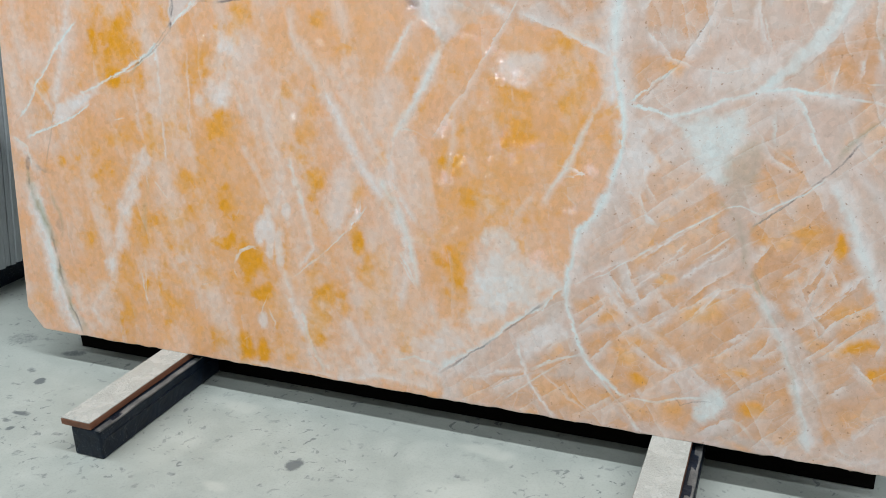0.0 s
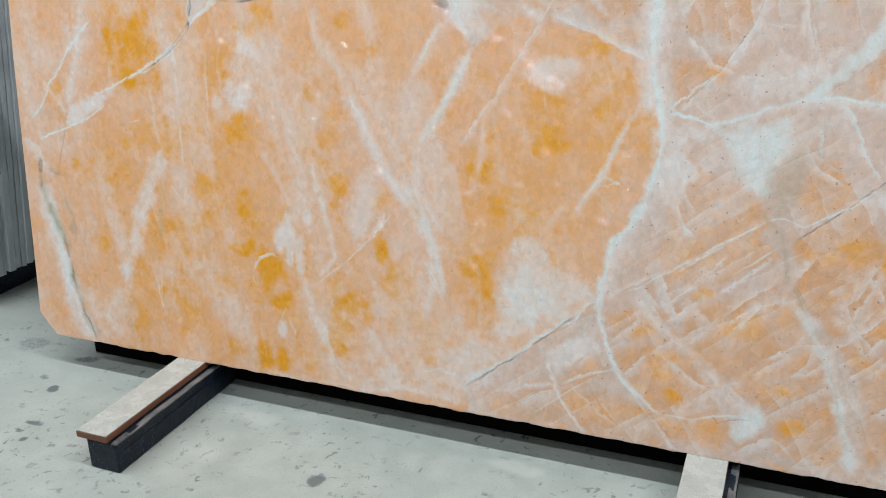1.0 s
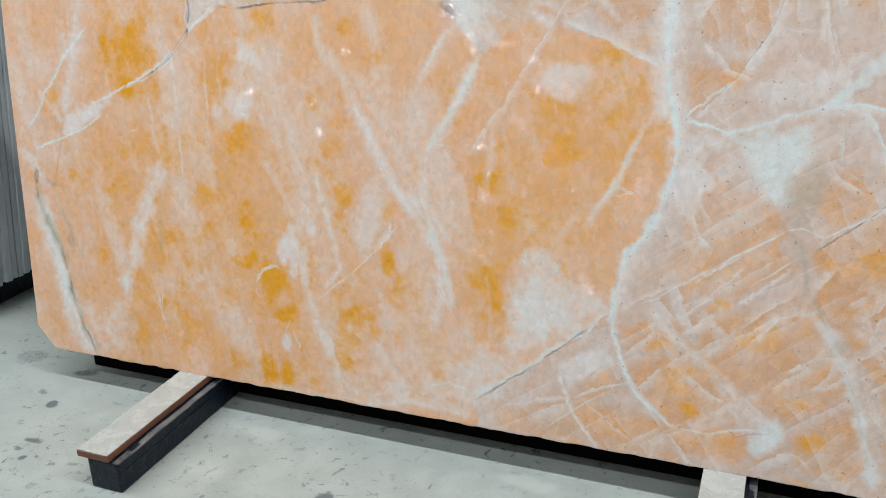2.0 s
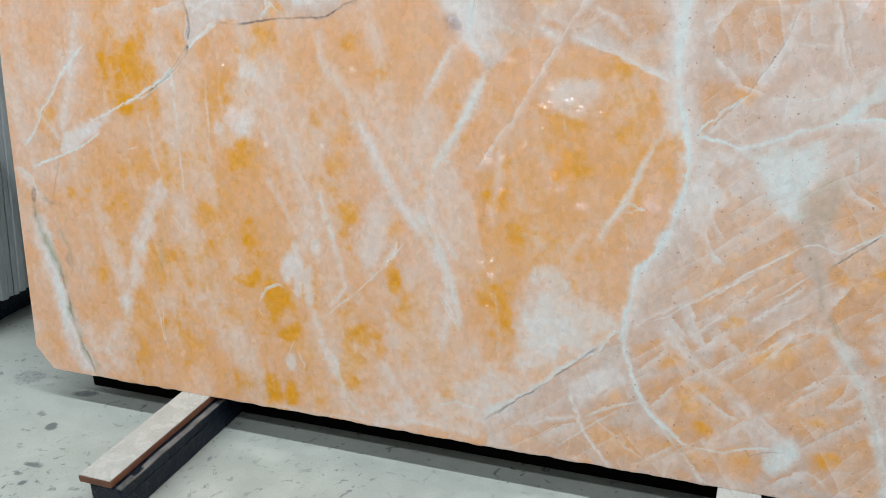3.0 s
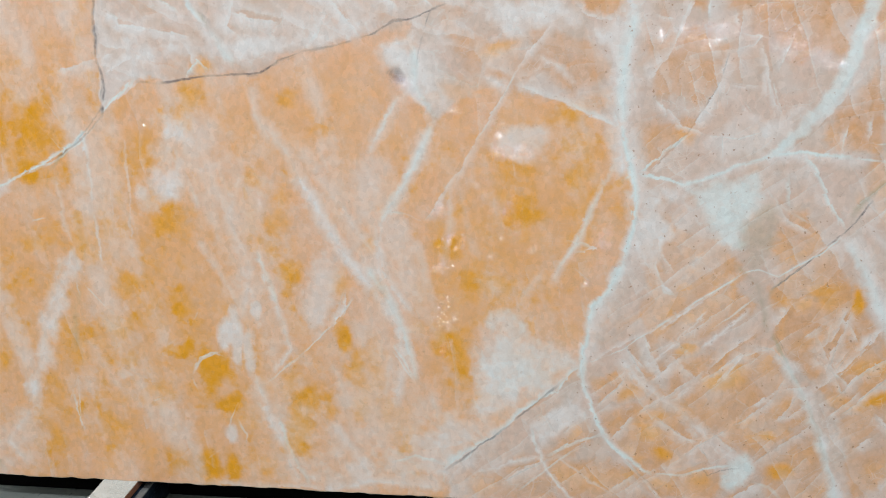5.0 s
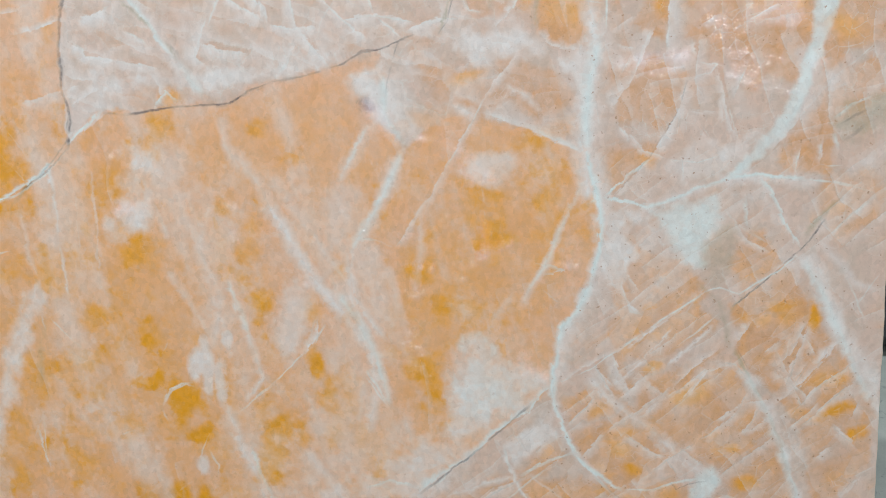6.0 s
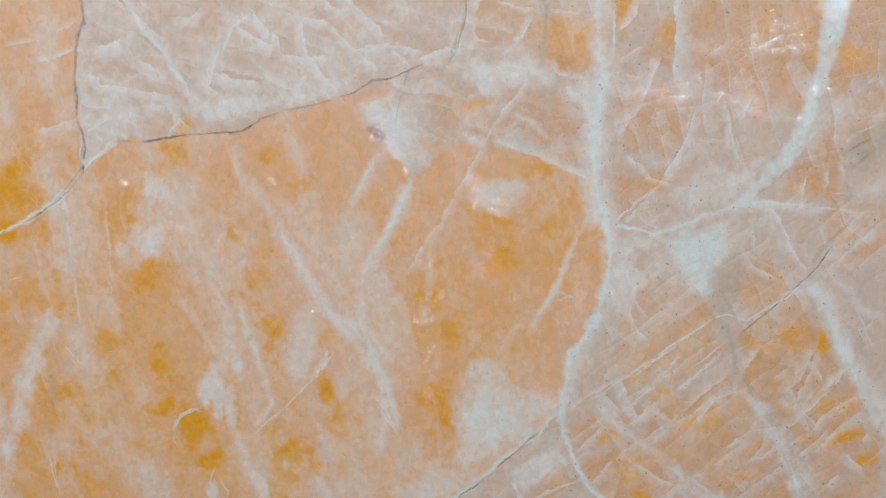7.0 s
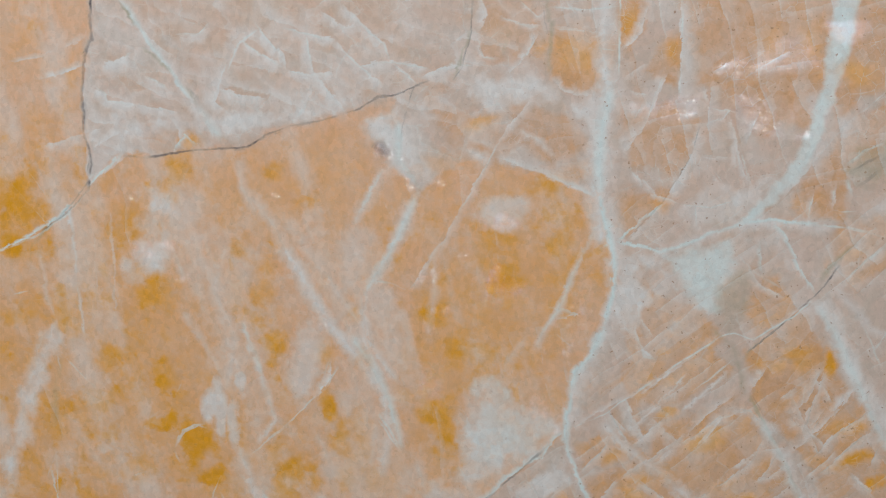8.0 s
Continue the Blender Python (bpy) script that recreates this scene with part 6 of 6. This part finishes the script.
spot("pit", -0.563, 1.136, 0.019, 0.056, 20, 1.0)
spot("pit", -0.609, 1.183, 0.031, 0.031, -0, 1.0)
spot("pit", -0.269, 0.729, 0.034, 0.016, -0, 1.0)
spot("pit", -0.378, 0.712, 0.022, 0.016, -0, 1.0)
spot("pit", -0.493, 0.440, 0.032, 0.026, -0, 1.0)
spot("pit", -1.014, 0.844, 0.026, 0.032, -0, 1.0)
spot("pit", -0.922, 1.073, 0.023, 0.013, -0, 1.0)
spot("pit", -1.339, 1.079, 0.020, 0.013, -0, 1.0)
spot("pit", 0.370, 1.250, 0.087, 0.059, -20, 0.8)
spot("pit", 0.555, 1.275, 0.036, 0.029, -0, 0.8)
spot("pit", 0.592, 1.474, 0.062, 0.037, -0, 0.8)
spot("pit", 0.154, 1.285, 0.102, 0.038, -0, 0.8)
spot("pit", 0.326, 1.382, 0.086, 0.044, -0, 0.8)
spot("pit", 0.500, 1.204, 0.043, 0.021, 30, 0.8)
spot("pit", 0.453, 1.408, 0.070, 0.058, -0, 0.8)
spot("pit", -0.405, 0.963, 0.012, 0.009, -0, 0.8)
spot("pit", -0.465, 1.104, 0.031, 0.015, -0, 1.0)
spot("pit", -0.353, 1.045, 0.050, 0.027, -30, 1.0)
spot("pit", -0.318, 0.987, 0.075, 0.021, -10, 1.0)
spot("pit", -0.336, 0.810, 0.047, 0.064, -0, 1.0)
spot("pit", -0.480, 0.735, 0.042, 0.044, -0, 1.0)
spot("pit", -0.522, 0.674, 0.047, 0.024, -0, 1.0)
spot("pit", -0.097, 0.747, 0.040, 0.069, -30, 1.0)
spot("pit", -0.146, 0.639, 0.039, 0.029, -20, 1.0)
spot("pit", -0.152, 0.434, 0.020, 0.033, -0, 1.0)
spot("pit", -0.204, 0.478, 0.043, 0.050, -0, 1.0)
spot("pit", -0.351, 0.314, 0.040, 0.014, -0, 1.0)
spot("pit", -0.518, 0.840, 0.039, 0.026, -0, 1.0)
spot("pit", -0.644, 0.858, 0.022, 0.020, -0, 1.0)
spot("pit", -1.099, 0.795, 0.017, 0.032, -0, 1.0)
spot("pit", -0.811, 0.712, 0.019, 0.021, -0, 0.8)
spot("pit", -1.000, 0.645, 0.021, 0.011, -0, 0.8)
spot("pit", -0.408, 0.902, 0.041, 0.032, -0, 0.8)
spot("pit", -0.270, 0.814, 0.050, 0.025, -0, 0.8)
spot("pit", -1.763, 0.116, 0.031, 0.086, -0, 0.8)
spot("pit", -0.802, 0.555, 0.016, 0.014, -0, 0.8)

# what the stone does everywhere: cloudy streaks that run down the honey part, crackle in the pale part,
# crossing cleavage in the pink part
PALE, WARM = MASK["pale"], MASK["warm"]
honey = 1 - PALE
right = step(GU, -0.35, 0.0)
high = step(GV + 0.04 * RAG, 0.98, 1.15)
lean_u, lean_v = GU * 0.96 + GV * 0.28, GV * 0.96 - GU * 0.28
flow = fractal(lean_u * 6.0 + 0.2 * WU, lean_v * 1.3, 1.6, 41, 4, 0.45)
wisp = fractal(lean_u * 2.6 + 0.6 * WU, lean_v * 1.1, 8, 42, 4, 0.6)
mottle = fractal(WU, WV, 13, 43, 4)
blot = fractal(WU, WV * 0.85, 34, 47, 3)


def saw(across, along, rate, seed, keep):
    """Cleavage steps, where chance keeps them: how pale the stone is after each line, and how deep before the next."""
    bent = across * rate + 0.45 * fractal(across, along, 3.5, seed, 3)
    row = np.floor(bent)
    start = lattice(row, np.floor(along * 6 + 7 * lattice(row, row * 0, seed + 3)), seed + 5)
    kept = step(start, keep, keep + 0.2)
    rest = bent - row
    return (1 - rest) ** 2.0 * kept, rest ** 2.0 * kept


amber = honey * (0.13 + 0.14 * step(GU, -2.0, -1.6) * step(-GV, -1.35, -1.0) + 0.20 * fractal(GU, GV, 2.2, 51, 3) + 0.10 * flow + 0.20 * mottle)
amber += honey * 0.36 * step(blot, 0.30, 0.95) * step(mottle + 0.5 * flow, -0.2, 0.6)
amber *= 1 - 0.45 * step(-GU, 1.75, 2.15)
MASK["amber"] = np.clip(np.maximum(amber, MASK["amber"] * (1.0 + 0.3 * mottle + 0.15 * blot)), 0, 1)
MASK["veil"] = np.maximum(MASK["veil"], honey * 0.48 * step(flow - 0.3 * mottle + 0.2 * wisp, -0.2, 1.1))
MASK["veil"] = np.maximum(MASK["veil"], honey * 0.28 * saw(lean_u - 0.1 * GV, lean_v, 15, 45, 0.55)[0] * step(wisp, -0.3, 0.5))
# crystal by crystal the honey part is deeper or milkier
MASK["amber"] = np.clip(MASK["amber"] + honey * (0.14 * (grain_a - 0.5) + 0.15 * (grain_b - 0.5)) * step(mottle, -0.6, 0.6), 0, 1)
MASK["veil"] = np.clip(MASK["veil"] + 0.10 * (np.modf(grain_b * 5.7)[0] - 0.5) + 0.10 * (np.modf(grain_a * 5.7)[0] - 0.5), 0, 1)

# pale part: crackle, each shard fading from a white rim
upper = PALE * (1 - right) * step(GV, 0.9, 1.05)
value, border = crystal(WU * 0.8 + 0.02 * mottle, WV * 1.25 + 0.3 * WU, 12, 61)
value4, border4 = crystal(WU + 0.01 * mottle, WV * 1.2, 27, 62)
shard = (1 - step(border, 0.0, 0.55)) * step(value, 0.15, 0.7)
flake, under = saw(WV * 0.9 + 0.35 * WU, WU, 15, 65, 0.55)
MASK["veil"] = np.maximum(MASK["veil"], upper * np.clip(0.14 + 0.22 * shard + 0.30 * flake + 0.15 * value4 * step(mottle, -0.3, 0.6) + 0.2 * mottle, 0, 0.95))
MASK["vein"] = np.maximum(MASK["vein"], upper * 0.28 * (1 - step(border, 0.0, 0.06)) * step(fractal(GU, GV, 7, 63), -0.2, 0.5))
MASK["vein"] = np.maximum(MASK["vein"], upper * 0.25 * (1 - step(border4, 0.0, 0.09)) * step(fractal(GU, GV, 9, 64), 0.0, 0.6))
MASK["warm"] = np.maximum(WARM, upper * (0.18 * step(value4, 0.5, 1.0) + 0.3 * under))

# pink part: two crossing cleavage directions, bent a little
turn_a = radians(37)
cu = TU * math.cos(turn_a) + TV * math.sin(turn_a) + 0.006 * mottle
cv = -TU * math.sin(turn_a) + TV * math.cos(turn_a)
low = PALE * step(GU, -0.75, -0.45) * (1 - high)
pink = PALE * right
value, border = crystal(cu * 0.6, cv * 1.4, 12, 71)
value2, border2 = crystal(cu * 0.8, cv * 1.5, 32, 73)
slats, slats_deep = saw(-cv, cu, 19, 74, 0.52)
fine_slats, fine_deep = saw(-cv, cu, 45, 78, 0.68)
ticks, ticks_deep = saw(cu, cv, 13, 76, 0.58)
MASK["veil"] = np.maximum(MASK["veil"], low * np.clip(0.08 + 0.18 * step(value, 0.5, 1.0) + 0.22 * slats + 0.14 * fine_slats + 0.22 * ticks + 0.25 * mottle, 0, 0.85))
MASK["warm"] = np.clip(MASK["warm"] * (0.75 + 0.4 * value + 0.3 * value2 + 0.3 * mottle) + low * (0.26 + 0.3 * slats_deep + 0.25 * ticks_deep + 0.15 * fine_deep) * step(mottle, -0.5, 0.5), 0, 1)
MASK["vein"] = np.maximum(MASK["vein"], low * 0.25 * (1 - step(border, 0.0, 0.06)) * step(fractal(GU, GV, 6, 75), -0.1, 0.6))
MASK["vein"] = np.maximum(MASK["vein"], low * 0.2 * np.maximum(step(slats, 0.78, 1.0), step(ticks, 0.86, 1.0)))
MASK["crack"] = np.maximum(MASK["crack"], low * 0.12 * np.maximum(step(slats_deep, 0.8, 1.0), step(ticks_deep, 0.86, 1.0)) * step(RAG, -0.1, 0.5))
MASK["amber"] = np.maximum(MASK["amber"], low * MASK["warm"] * (0.15 + 0.4 * step(value2, 0.6, 1) * step(mottle, -0.2, 0.6) + 0.25 * blot))

# upper pink part: upright splinters with short cross cracks
up_right = pink * high
su, sw = TU + 0.22 * TV, TV - 0.22 * TU
splinter, splinter_deep = saw(su, sw, 13, 81, 0.25)
rung, rung_deep = saw(-sw, su, 30, 84, 0.62)
small_rung = saw(sw, su * 2.5, 75, 86, 0.72)[0] * step(fractal(GU, GV, 5, 87), -0.1, 0.5)
value3, border3 = crystal(su * 1.5, sw * 1.1, 24, 82)
MASK["veil"] = np.maximum(MASK["veil"], up_right * np.clip(0.08 + 0.25 * splinter + 0.25 * rung + 0.18 * step(value3, 0.5, 1.0) + 0.25 * mottle, 0, 1))
MASK["warm"] = np.clip(MASK["warm"] + up_right * (0.4 * splinter_deep + 0.25 * rung_deep), 0, 1)
MASK["vein"] = np.maximum(MASK["vein"], up_right * 0.40 * (1 - step(border3, 0.0, 0.08)) * step(fractal(GU, GV, 9, 83), -0.1, 0.6))
MASK["vein"] = np.maximum(MASK["vein"], up_right * np.maximum(0.25 * step(splinter, 0.85, 1.0), 0.4 * step(small_rung, 0.6, 0.9)))
MASK["crack"] = np.maximum(MASK["crack"], up_right * 0.12 * step(splinter_deep, 0.85, 1.0) * step(RAG, -0.1, 0.5))
fleck = np.clip(pink * 0.9 + 0.32, 0, 1)
MASK["olive"] *= np.clip(0.8 + 0.6 * mottle + 0.4 * blot, 0.1, 1.15)
MASK["crack"] *= step(fractal(GU, GV, 17, 95, 3), -1.0, -0.1)
MASK["pit"] = np.clip(MASK["pit"], 0, 1)


def onyx_slab():
    lean = radians(LEAN_BACK)
    count = NU * NV
    grid = np.arange(count).reshape(NV, NU)
    rim = np.concatenate([grid[0, :], grid[1:, -1], grid[-1, -2::-1], grid[-2:0:-1, 0]])
    flat = np.stack([GU.ravel(), np.zeros(count), GV.ravel()], 1)
    middle = np.array([(U0 + U1) / 2, 0, TOP / 2])
    out = flat[rim] + np.sign(flat[rim] - middle) * [[0.0018, 0, 0.0018]] + [0, 0.0022, 0]
    back = out + [0, THICK - 0.002, 0]
    co = np.concatenate([flat, out, back])
    n = len(rim)
    quads = np.stack([grid[:-1, :-1], grid[:-1, 1:], grid[1:, 1:], grid[1:, :-1]], -1).reshape(-1, 4)
    a, b = np.arange(n), np.roll(np.arange(n), -1)
    edge1 = np.stack([rim[b], rim[a], count + a, count + b], 1)
    edge2 = np.stack([count + b, count + a, count + n + a, count + n + b], 1)
    faces = np.concatenate([quads, edge1, edge2])
    me = bpy.data.meshes.new("stone_slab")
    me.vertices.add(len(co))
    me.vertices.foreach_set("co", co.ravel().astype(np.float32))
    me.loops.add(faces.size + n)
    me.loops.foreach_set("vertex_index", np.concatenate([faces.ravel(), (count + n + a)[::-1]]).astype(np.int32))
    me.polygons.add(len(faces) + 1)
    me.polygons.foreach_set("loop_start", (np.arange(len(faces) + 1) * 4).astype(np.int32))
    kinds = np.zeros(len(faces) + 1, np.int32)
    kinds[len(quads):] = 1
    me.polygons.foreach_set("material_index", kinds)
    me.update(calc_edges=True)
    me.validate()
    for name, keys in (("tone", ("pale", "amber", "veil")), ("seam", ("vein", "crack", "olive")), ("more", ("warm", "fleck", "pit"))):
        rgba = np.zeros((len(co), 4), np.float32)
        rgba[:, 3] = 1
        for n_channel, key in enumerate(keys):
            rgba[:count, n_channel] = (fleck if key == "fleck" else MASK[key]).ravel()
        me.color_attributes.new(name, "FLOAT_COLOR", "POINT").data.foreach_set("color", rgba.ravel())
    me.materials.append(ONYX)
    me.materials.append(RAW_EDGE)
    ob = new("stone_slab", me)
    ob.matrix_world = pose(0, 0, FOOT, -LEAN_BACK)
    return tagged(ob, "polished peach and amber onyx slab with white veins on a rack", "stone slab", kind="thing")


onyx_slab()


# ---- floor: one sheet, finer where it is seen close ----
def floor_sheet():
    x0, x1, y0, y1, nx, ny = -3.4, 1.6, -1.0, 1.8, 500, 280
    gx, gy = np.meshgrid(np.linspace(x0, x1, nx), np.linspace(y0, y1, ny))
    dark, light = np.zeros(gx.shape), np.zeros(gx.shape)
    wx, wy = gx + 0.012 * fractal(gx, gy, 14, 101, 3), gy + 0.012 * fractal(gx, gy, 14, 103, 3)

    def blotch(x, y, rx, ry, amount, into=dark):
        d = np.hypot((wx - x) / rx, (wy - y) / ry)
        np.maximum(into, amount * (1 - step(d, 0.5, 1.3)), out=into)

    blotch(-1.999, -0.149, 0.023, 0.026, 1)
    blotch(-1.861, -0.435, 0.016, 0.016, .9)
    blotch(-1.910, -0.396, 0.025, 0.014, .7)
    blotch(-1.890, -0.348, 0.037, 0.014, .8)
    blotch(-2.013, -0.278, 0.023, 0.019, .5)
    blotch(-0.862, -0.320, 0.026, 0.031, .9)
    blotch(-0.790, -0.352, 0.012, 0.015, .6)
    blotch(-0.386, -0.202, 0.012, 0.010, .7)
    blotch(-0.590, -0.159, 0.006, 0.024, .7)
    blotch(-0.248, -0.111, 0.008, 0.011, .7)
    blotch(-1.246, -0.557, 0.016, 0.015, .6)
    blotch(-2.054, 0.063, 0.065, 0.034, .7)
    blotch(-2.343, 0.096, 0.088, 0.064, .5)
    blotch(-1.879, -0.219, 0.019, 0.015, .4)
    blotch(-0.939, -0.248, 0.020, 0.013, .5)
    blotch(-0.714, -0.152, 0.023, 0.014, .4)
    blotch(-1.292, -0.285, 0.034, 0.022, .4)
    blotch(-1.187, -0.477, 0.019, 0.014, .5)
    blotch(-0.669, 0.002, 0.035, 0.019, .4)
    blotch(-1.026, -0.480, 0.046, 0.023, .8, light)
    blotch(-0.341, -0.055, 0.099, 0.029, .8, light)
    blotch(-1.202, -0.068, 0.074, 0.038, .6, light)
    blotch(-1.676, -0.418, 0.028, 0.016, .6)
    blotch(-1.695, -0.494, 0.017, 0.013, .6)
    blotch(-1.721, -0.536, 0.024, 0.013, .5)
    blotch(-2.078, -0.202, 0.035, 0.013, .6)
    blotch(-2.093, -0.095, 0.033, 0.018, .6)
    blotch(-1.861, -0.171, 0.019, 0.010, .5)
    blotch(-0.901, -0.436, 0.016, 0.012, .6)
    blotch(-0.712, -0.340, 0.012, 0.010, .6)
    blotch(-0.427, -0.297, 0.018, 0.010, .6)
    blotch(-0.685, -0.286, 0.010, 0.007, .7)
    blotch(-0.274, -0.201, 0.009, 0.007, .6)
    blotch(-0.110, -0.128, 0.012, 0.011, .5)
    blotch(0.007, -0.058, 0.015, 0.011, .6)
    blotch(0.039, -0.017, 0.022, 0.009, .6)
    blotch(-1.034, -0.160, 0.017, 0.009, .5)
    blotch(-0.879, -0.142, 0.010, 0.009, .6)
    blotch(-1.264, -0.377, 0.010, 0.008, .6)
    blotch(-1.187, -0.140, 0.047, 0.006, .5)
    rest = fractal(gx, gy, 6, 107, 5, 0.6)
    dark = np.maximum(dark, 0.42 * step(rest, 0.62, 0.95))
    light = np.maximum(light, 0.5 * step(fractal(gx, gy, 3, 109, 4), 0.3, 0.9))
    rim = step(np.minimum(np.minimum(gx - x0, x1 - gx), np.minimum(gy - y0, y1 - gy)), 0.0, 0.25)
    dark, light = dark * rim, light * rim
    count = nx * ny
    far = 9.0
    ring = [(-far, -far), (far, -far), (far, far), (-far, far)]
    co = np.concatenate([np.stack([gx.ravel(), gy.ravel(), np.zeros(count)], 1), [(x, y, 0.0) for x, y in ring]])
    grid = np.arange(count).reshape(ny, nx)
    faces = np.stack([grid[:-1, :-1], grid[:-1, 1:], grid[1:, 1:], grid[1:, :-1]], -1).reshape(-1, 4).tolist()
    a, b, c, d = count, count + 1, count + 2, count + 3
    faces += [[a, b] + grid[0, ::-1].tolist(), [b, c] + grid[::-1, -1].tolist(), [c, d] + grid[-1, :].tolist(), [d, a] + grid[:, 0].tolist()]
    me = bpy.data.meshes.new("floor")
    me.from_pydata(co.tolist(), [], faces)
    rgba = np.zeros((len(co), 4), np.float32)
    rgba[:count, 0], rgba[:count, 1], rgba[:, 3] = dark.ravel(), light.ravel(), 1
    me.color_attributes.new("stain", "FLOAT_COLOR", "POINT").data.foreach_set("color", rgba.ravel())
    me.materials.append(CONCRETE)
    return tagged(new("floor", me), "worn grey-green concrete floor with dark stains", "floor", kind="structure")


floor_sheet()

# ---- the hall round it ----
def hall():
    for name, dims in (("wall_north", (-9.2, 9.2, 9.0, 9.2, 0, 6.6)), ("wall_south", (-9.2, 9.2, -9.2, -9.0, 0, 6.6)),
                       ("wall_east", (9.0, 9.2, -9.0, 9.0, 0, 6.6)), ("wall_west", (-9.2, -9.0, -9.0, 9.0, 0, 6.6))):
        tagged(link_mesh(name, box(bmesh.new(), *dims), WALL_PAINT), "plain painted warehouse wall", "wall", kind="structure")
    tagged(link_mesh("ceiling", box(bmesh.new(), -9.2, 9.2, -9.2, 9.2, 6.6, 6.8), ROOF_SHEET), "grey sheet warehouse roof", "ceiling", kind="structure")


hall()


# ---- rack: base bars with padded tops, and a low near-black beam for the shade behind the slab ----
def rack_bar(x, front=-0.485):
    """One base bar: a black square tube, a board and a pale stone strip on top."""
    ob = base_of("rack_bar", x, 0, 0, "black steel rack bar topped with a pale stone strip", "rack bar", "rack bars under the slab")
    tube = bmesh.new()
    box(tube, -0.026, 0.084, front + 0.004, 0.60, 0.0, 0.0985, 0.006, 3)
    bmesh.ops.subdivide_edges(tube, edges=[e for e in tube.edges if e.calc_length() > 0.5], cuts=14, use_grid_fill=True)
    part("tube", rumple(tube, 0.0016, 9, x), BLACK_STEEL, ob, "scuffed black painted square tube")
    lip = bmesh.new()
    box(lip, 0.064, 0.0855, front + 0.006, 0.10, 0.0945, 0.0998, 0.0015)
    bmesh.ops.subdivide_edges(lip, edges=[e for e in lip.edges if e.calc_length() > 0.4], cuts=24, use_grid_fill=True)
    part("lip", rumple(lip, 0.0022, 14, x + 9), LIP_DUST, ob, "dusty worn upper edge of the tube")
    weld = bmesh.new()
    box(weld, 0.080, 0.0872, front + 0.02, 0.40, 0.060, 0.066, 0.002)
    bmesh.ops.subdivide_edges(weld, edges=[e for e in weld.edges if e.calc_length() > 0.4], cuts=24, use_grid_fill=True)
    part("weld_seam", rumple(weld, 0.0025, 18, x + 11), BLACK_STEEL, ob, "raised weld seam along the tube")
    post = bmesh.new()
    box(post, -0.026, 0.084, 0.026, 0.086, -0.02, 1.5, 0.005)
    ob_post = part("post", post, BLACK_STEEL, ob, "black steel post that the slab leans on")
    ob_post.matrix_local = pose(0, 0, FOOT, -LEAN_BACK)
    board = bmesh.new()
    box(board, -0.056, 0.056, front, 0.30, 0.1005, 0.1215, 0.0025)
    bmesh.ops.subdivide_edges(board, edges=[e for e in board.edges if e.calc_length() > 0.5], cuts=20, use_grid_fill=True)
    part("board", rumple(board, 0.0018, 7, x + 3), STRIP_WOOD, ob, "red-brown board with chipped edges")
    strip = bmesh.new()
    box(strip, -0.055, 0.055, front + 0.001, 0.30, 0.1212, 0.1246, 0.0012)
    bmesh.ops.subdivide_edges(strip, edges=[e for e in strip.edges if e.calc_length() > 0.5], cuts=30, use_grid_fill=True)
    part("strip", rumple(strip, 0.0007, 16, x + 5), STRIP_TOP, ob, "dusty pale shiny facing strip")
    return ob


rack_bar(-1.512)
rack_bar(0.198)


def gap_shade_beam():
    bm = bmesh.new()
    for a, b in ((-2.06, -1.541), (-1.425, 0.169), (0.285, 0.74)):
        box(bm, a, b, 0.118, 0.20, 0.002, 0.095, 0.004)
    ob = link_mesh("gap_shade_beam", bm, GAP_SHADE_BLACK)
    return tagged(ob, "low near-black beam between the rack bars, standing in for deep shade", "rack beam")


gap_shade_beam()


# ---- the next bundle of grey slabs ----
def grey_slab(length, height, thick, seed):
    bm = bmesh.new()
    box(bm, -length, 0, 0, thick, 0, height, 0.002)
    bmesh.ops.subdivide_edges(bm, edges=[e for e in bm.edges if e.calc_length() > 0.6 and abs(e.verts[0].co.z - e.verts[1].co.z) > 0.5], cuts=40, use_grid_fill=True)
    rumple(bm, 0.003, 14, seed)
    ob = link_mesh("stone_slab", bm, GREY_STONE)
    return tagged(ob, "grey-white stone slab standing in a tight bundle", "stone slab", "bundle of grey slabs", "thing")


dice = random.Random(4)
y = 0.30
for n in range(16):
    thick = dice.uniform(0.022, 0.036)
    ob = grey_slab(2.2, 1.9 + dice.uniform(-0.05, 0.05), thick, n * 3.7)
    ob.matrix_world = pose(-2.75 + dice.uniform(-0.018, 0.014), y, 0.126 + dice.uniform(-0.006, 0.012) , -LEAN_BACK)
    y += thick + dice.uniform(0.002, 0.008)

for x in (-4.4, -2.915):
    bm = bmesh.new()
    box(bm, x - 0.055, x + 0.055, 0.12, 1.3, 0, 0.122, 0.006)
    tagged(link_mesh("rack_bar", bm, BLACK_STEEL), "black steel rack bar under the grey slabs", "rack bar", "rack bars under the grey slabs")


# ---- bundle behind, its shade put into a dark slab colour ----
y = 1.42
for n in range(6):
    bm = bmesh.new()
    box(bm, 0.0, 2.4, 0, 0.024, 0, 1.8, 0.002)
    ob = link_mesh("stone_slab", rumple(bm, 0.002, 9, n), SHADED_STONE)
    ob.matrix_world = pose(0.75 + 0.02 * n, y, 0.10, -LEAN_BACK)
    tagged(ob, "stone slab in a bundle further back, coloured dark for shade", "stone slab", "bundle of dark slabs", "thing")
    y += 0.03
for x in (1.1, 2.7):
    bm = bmesh.new()
    box(bm, x - 0.045, x + 0.045, 1.38, 2.0, 0, 0.098, 0.006)
    tagged(link_mesh("rack_bar", bm, BLACK_STEEL), "black steel rack bar under the dark slabs", "rack bar", "rack bars under the dark slabs")
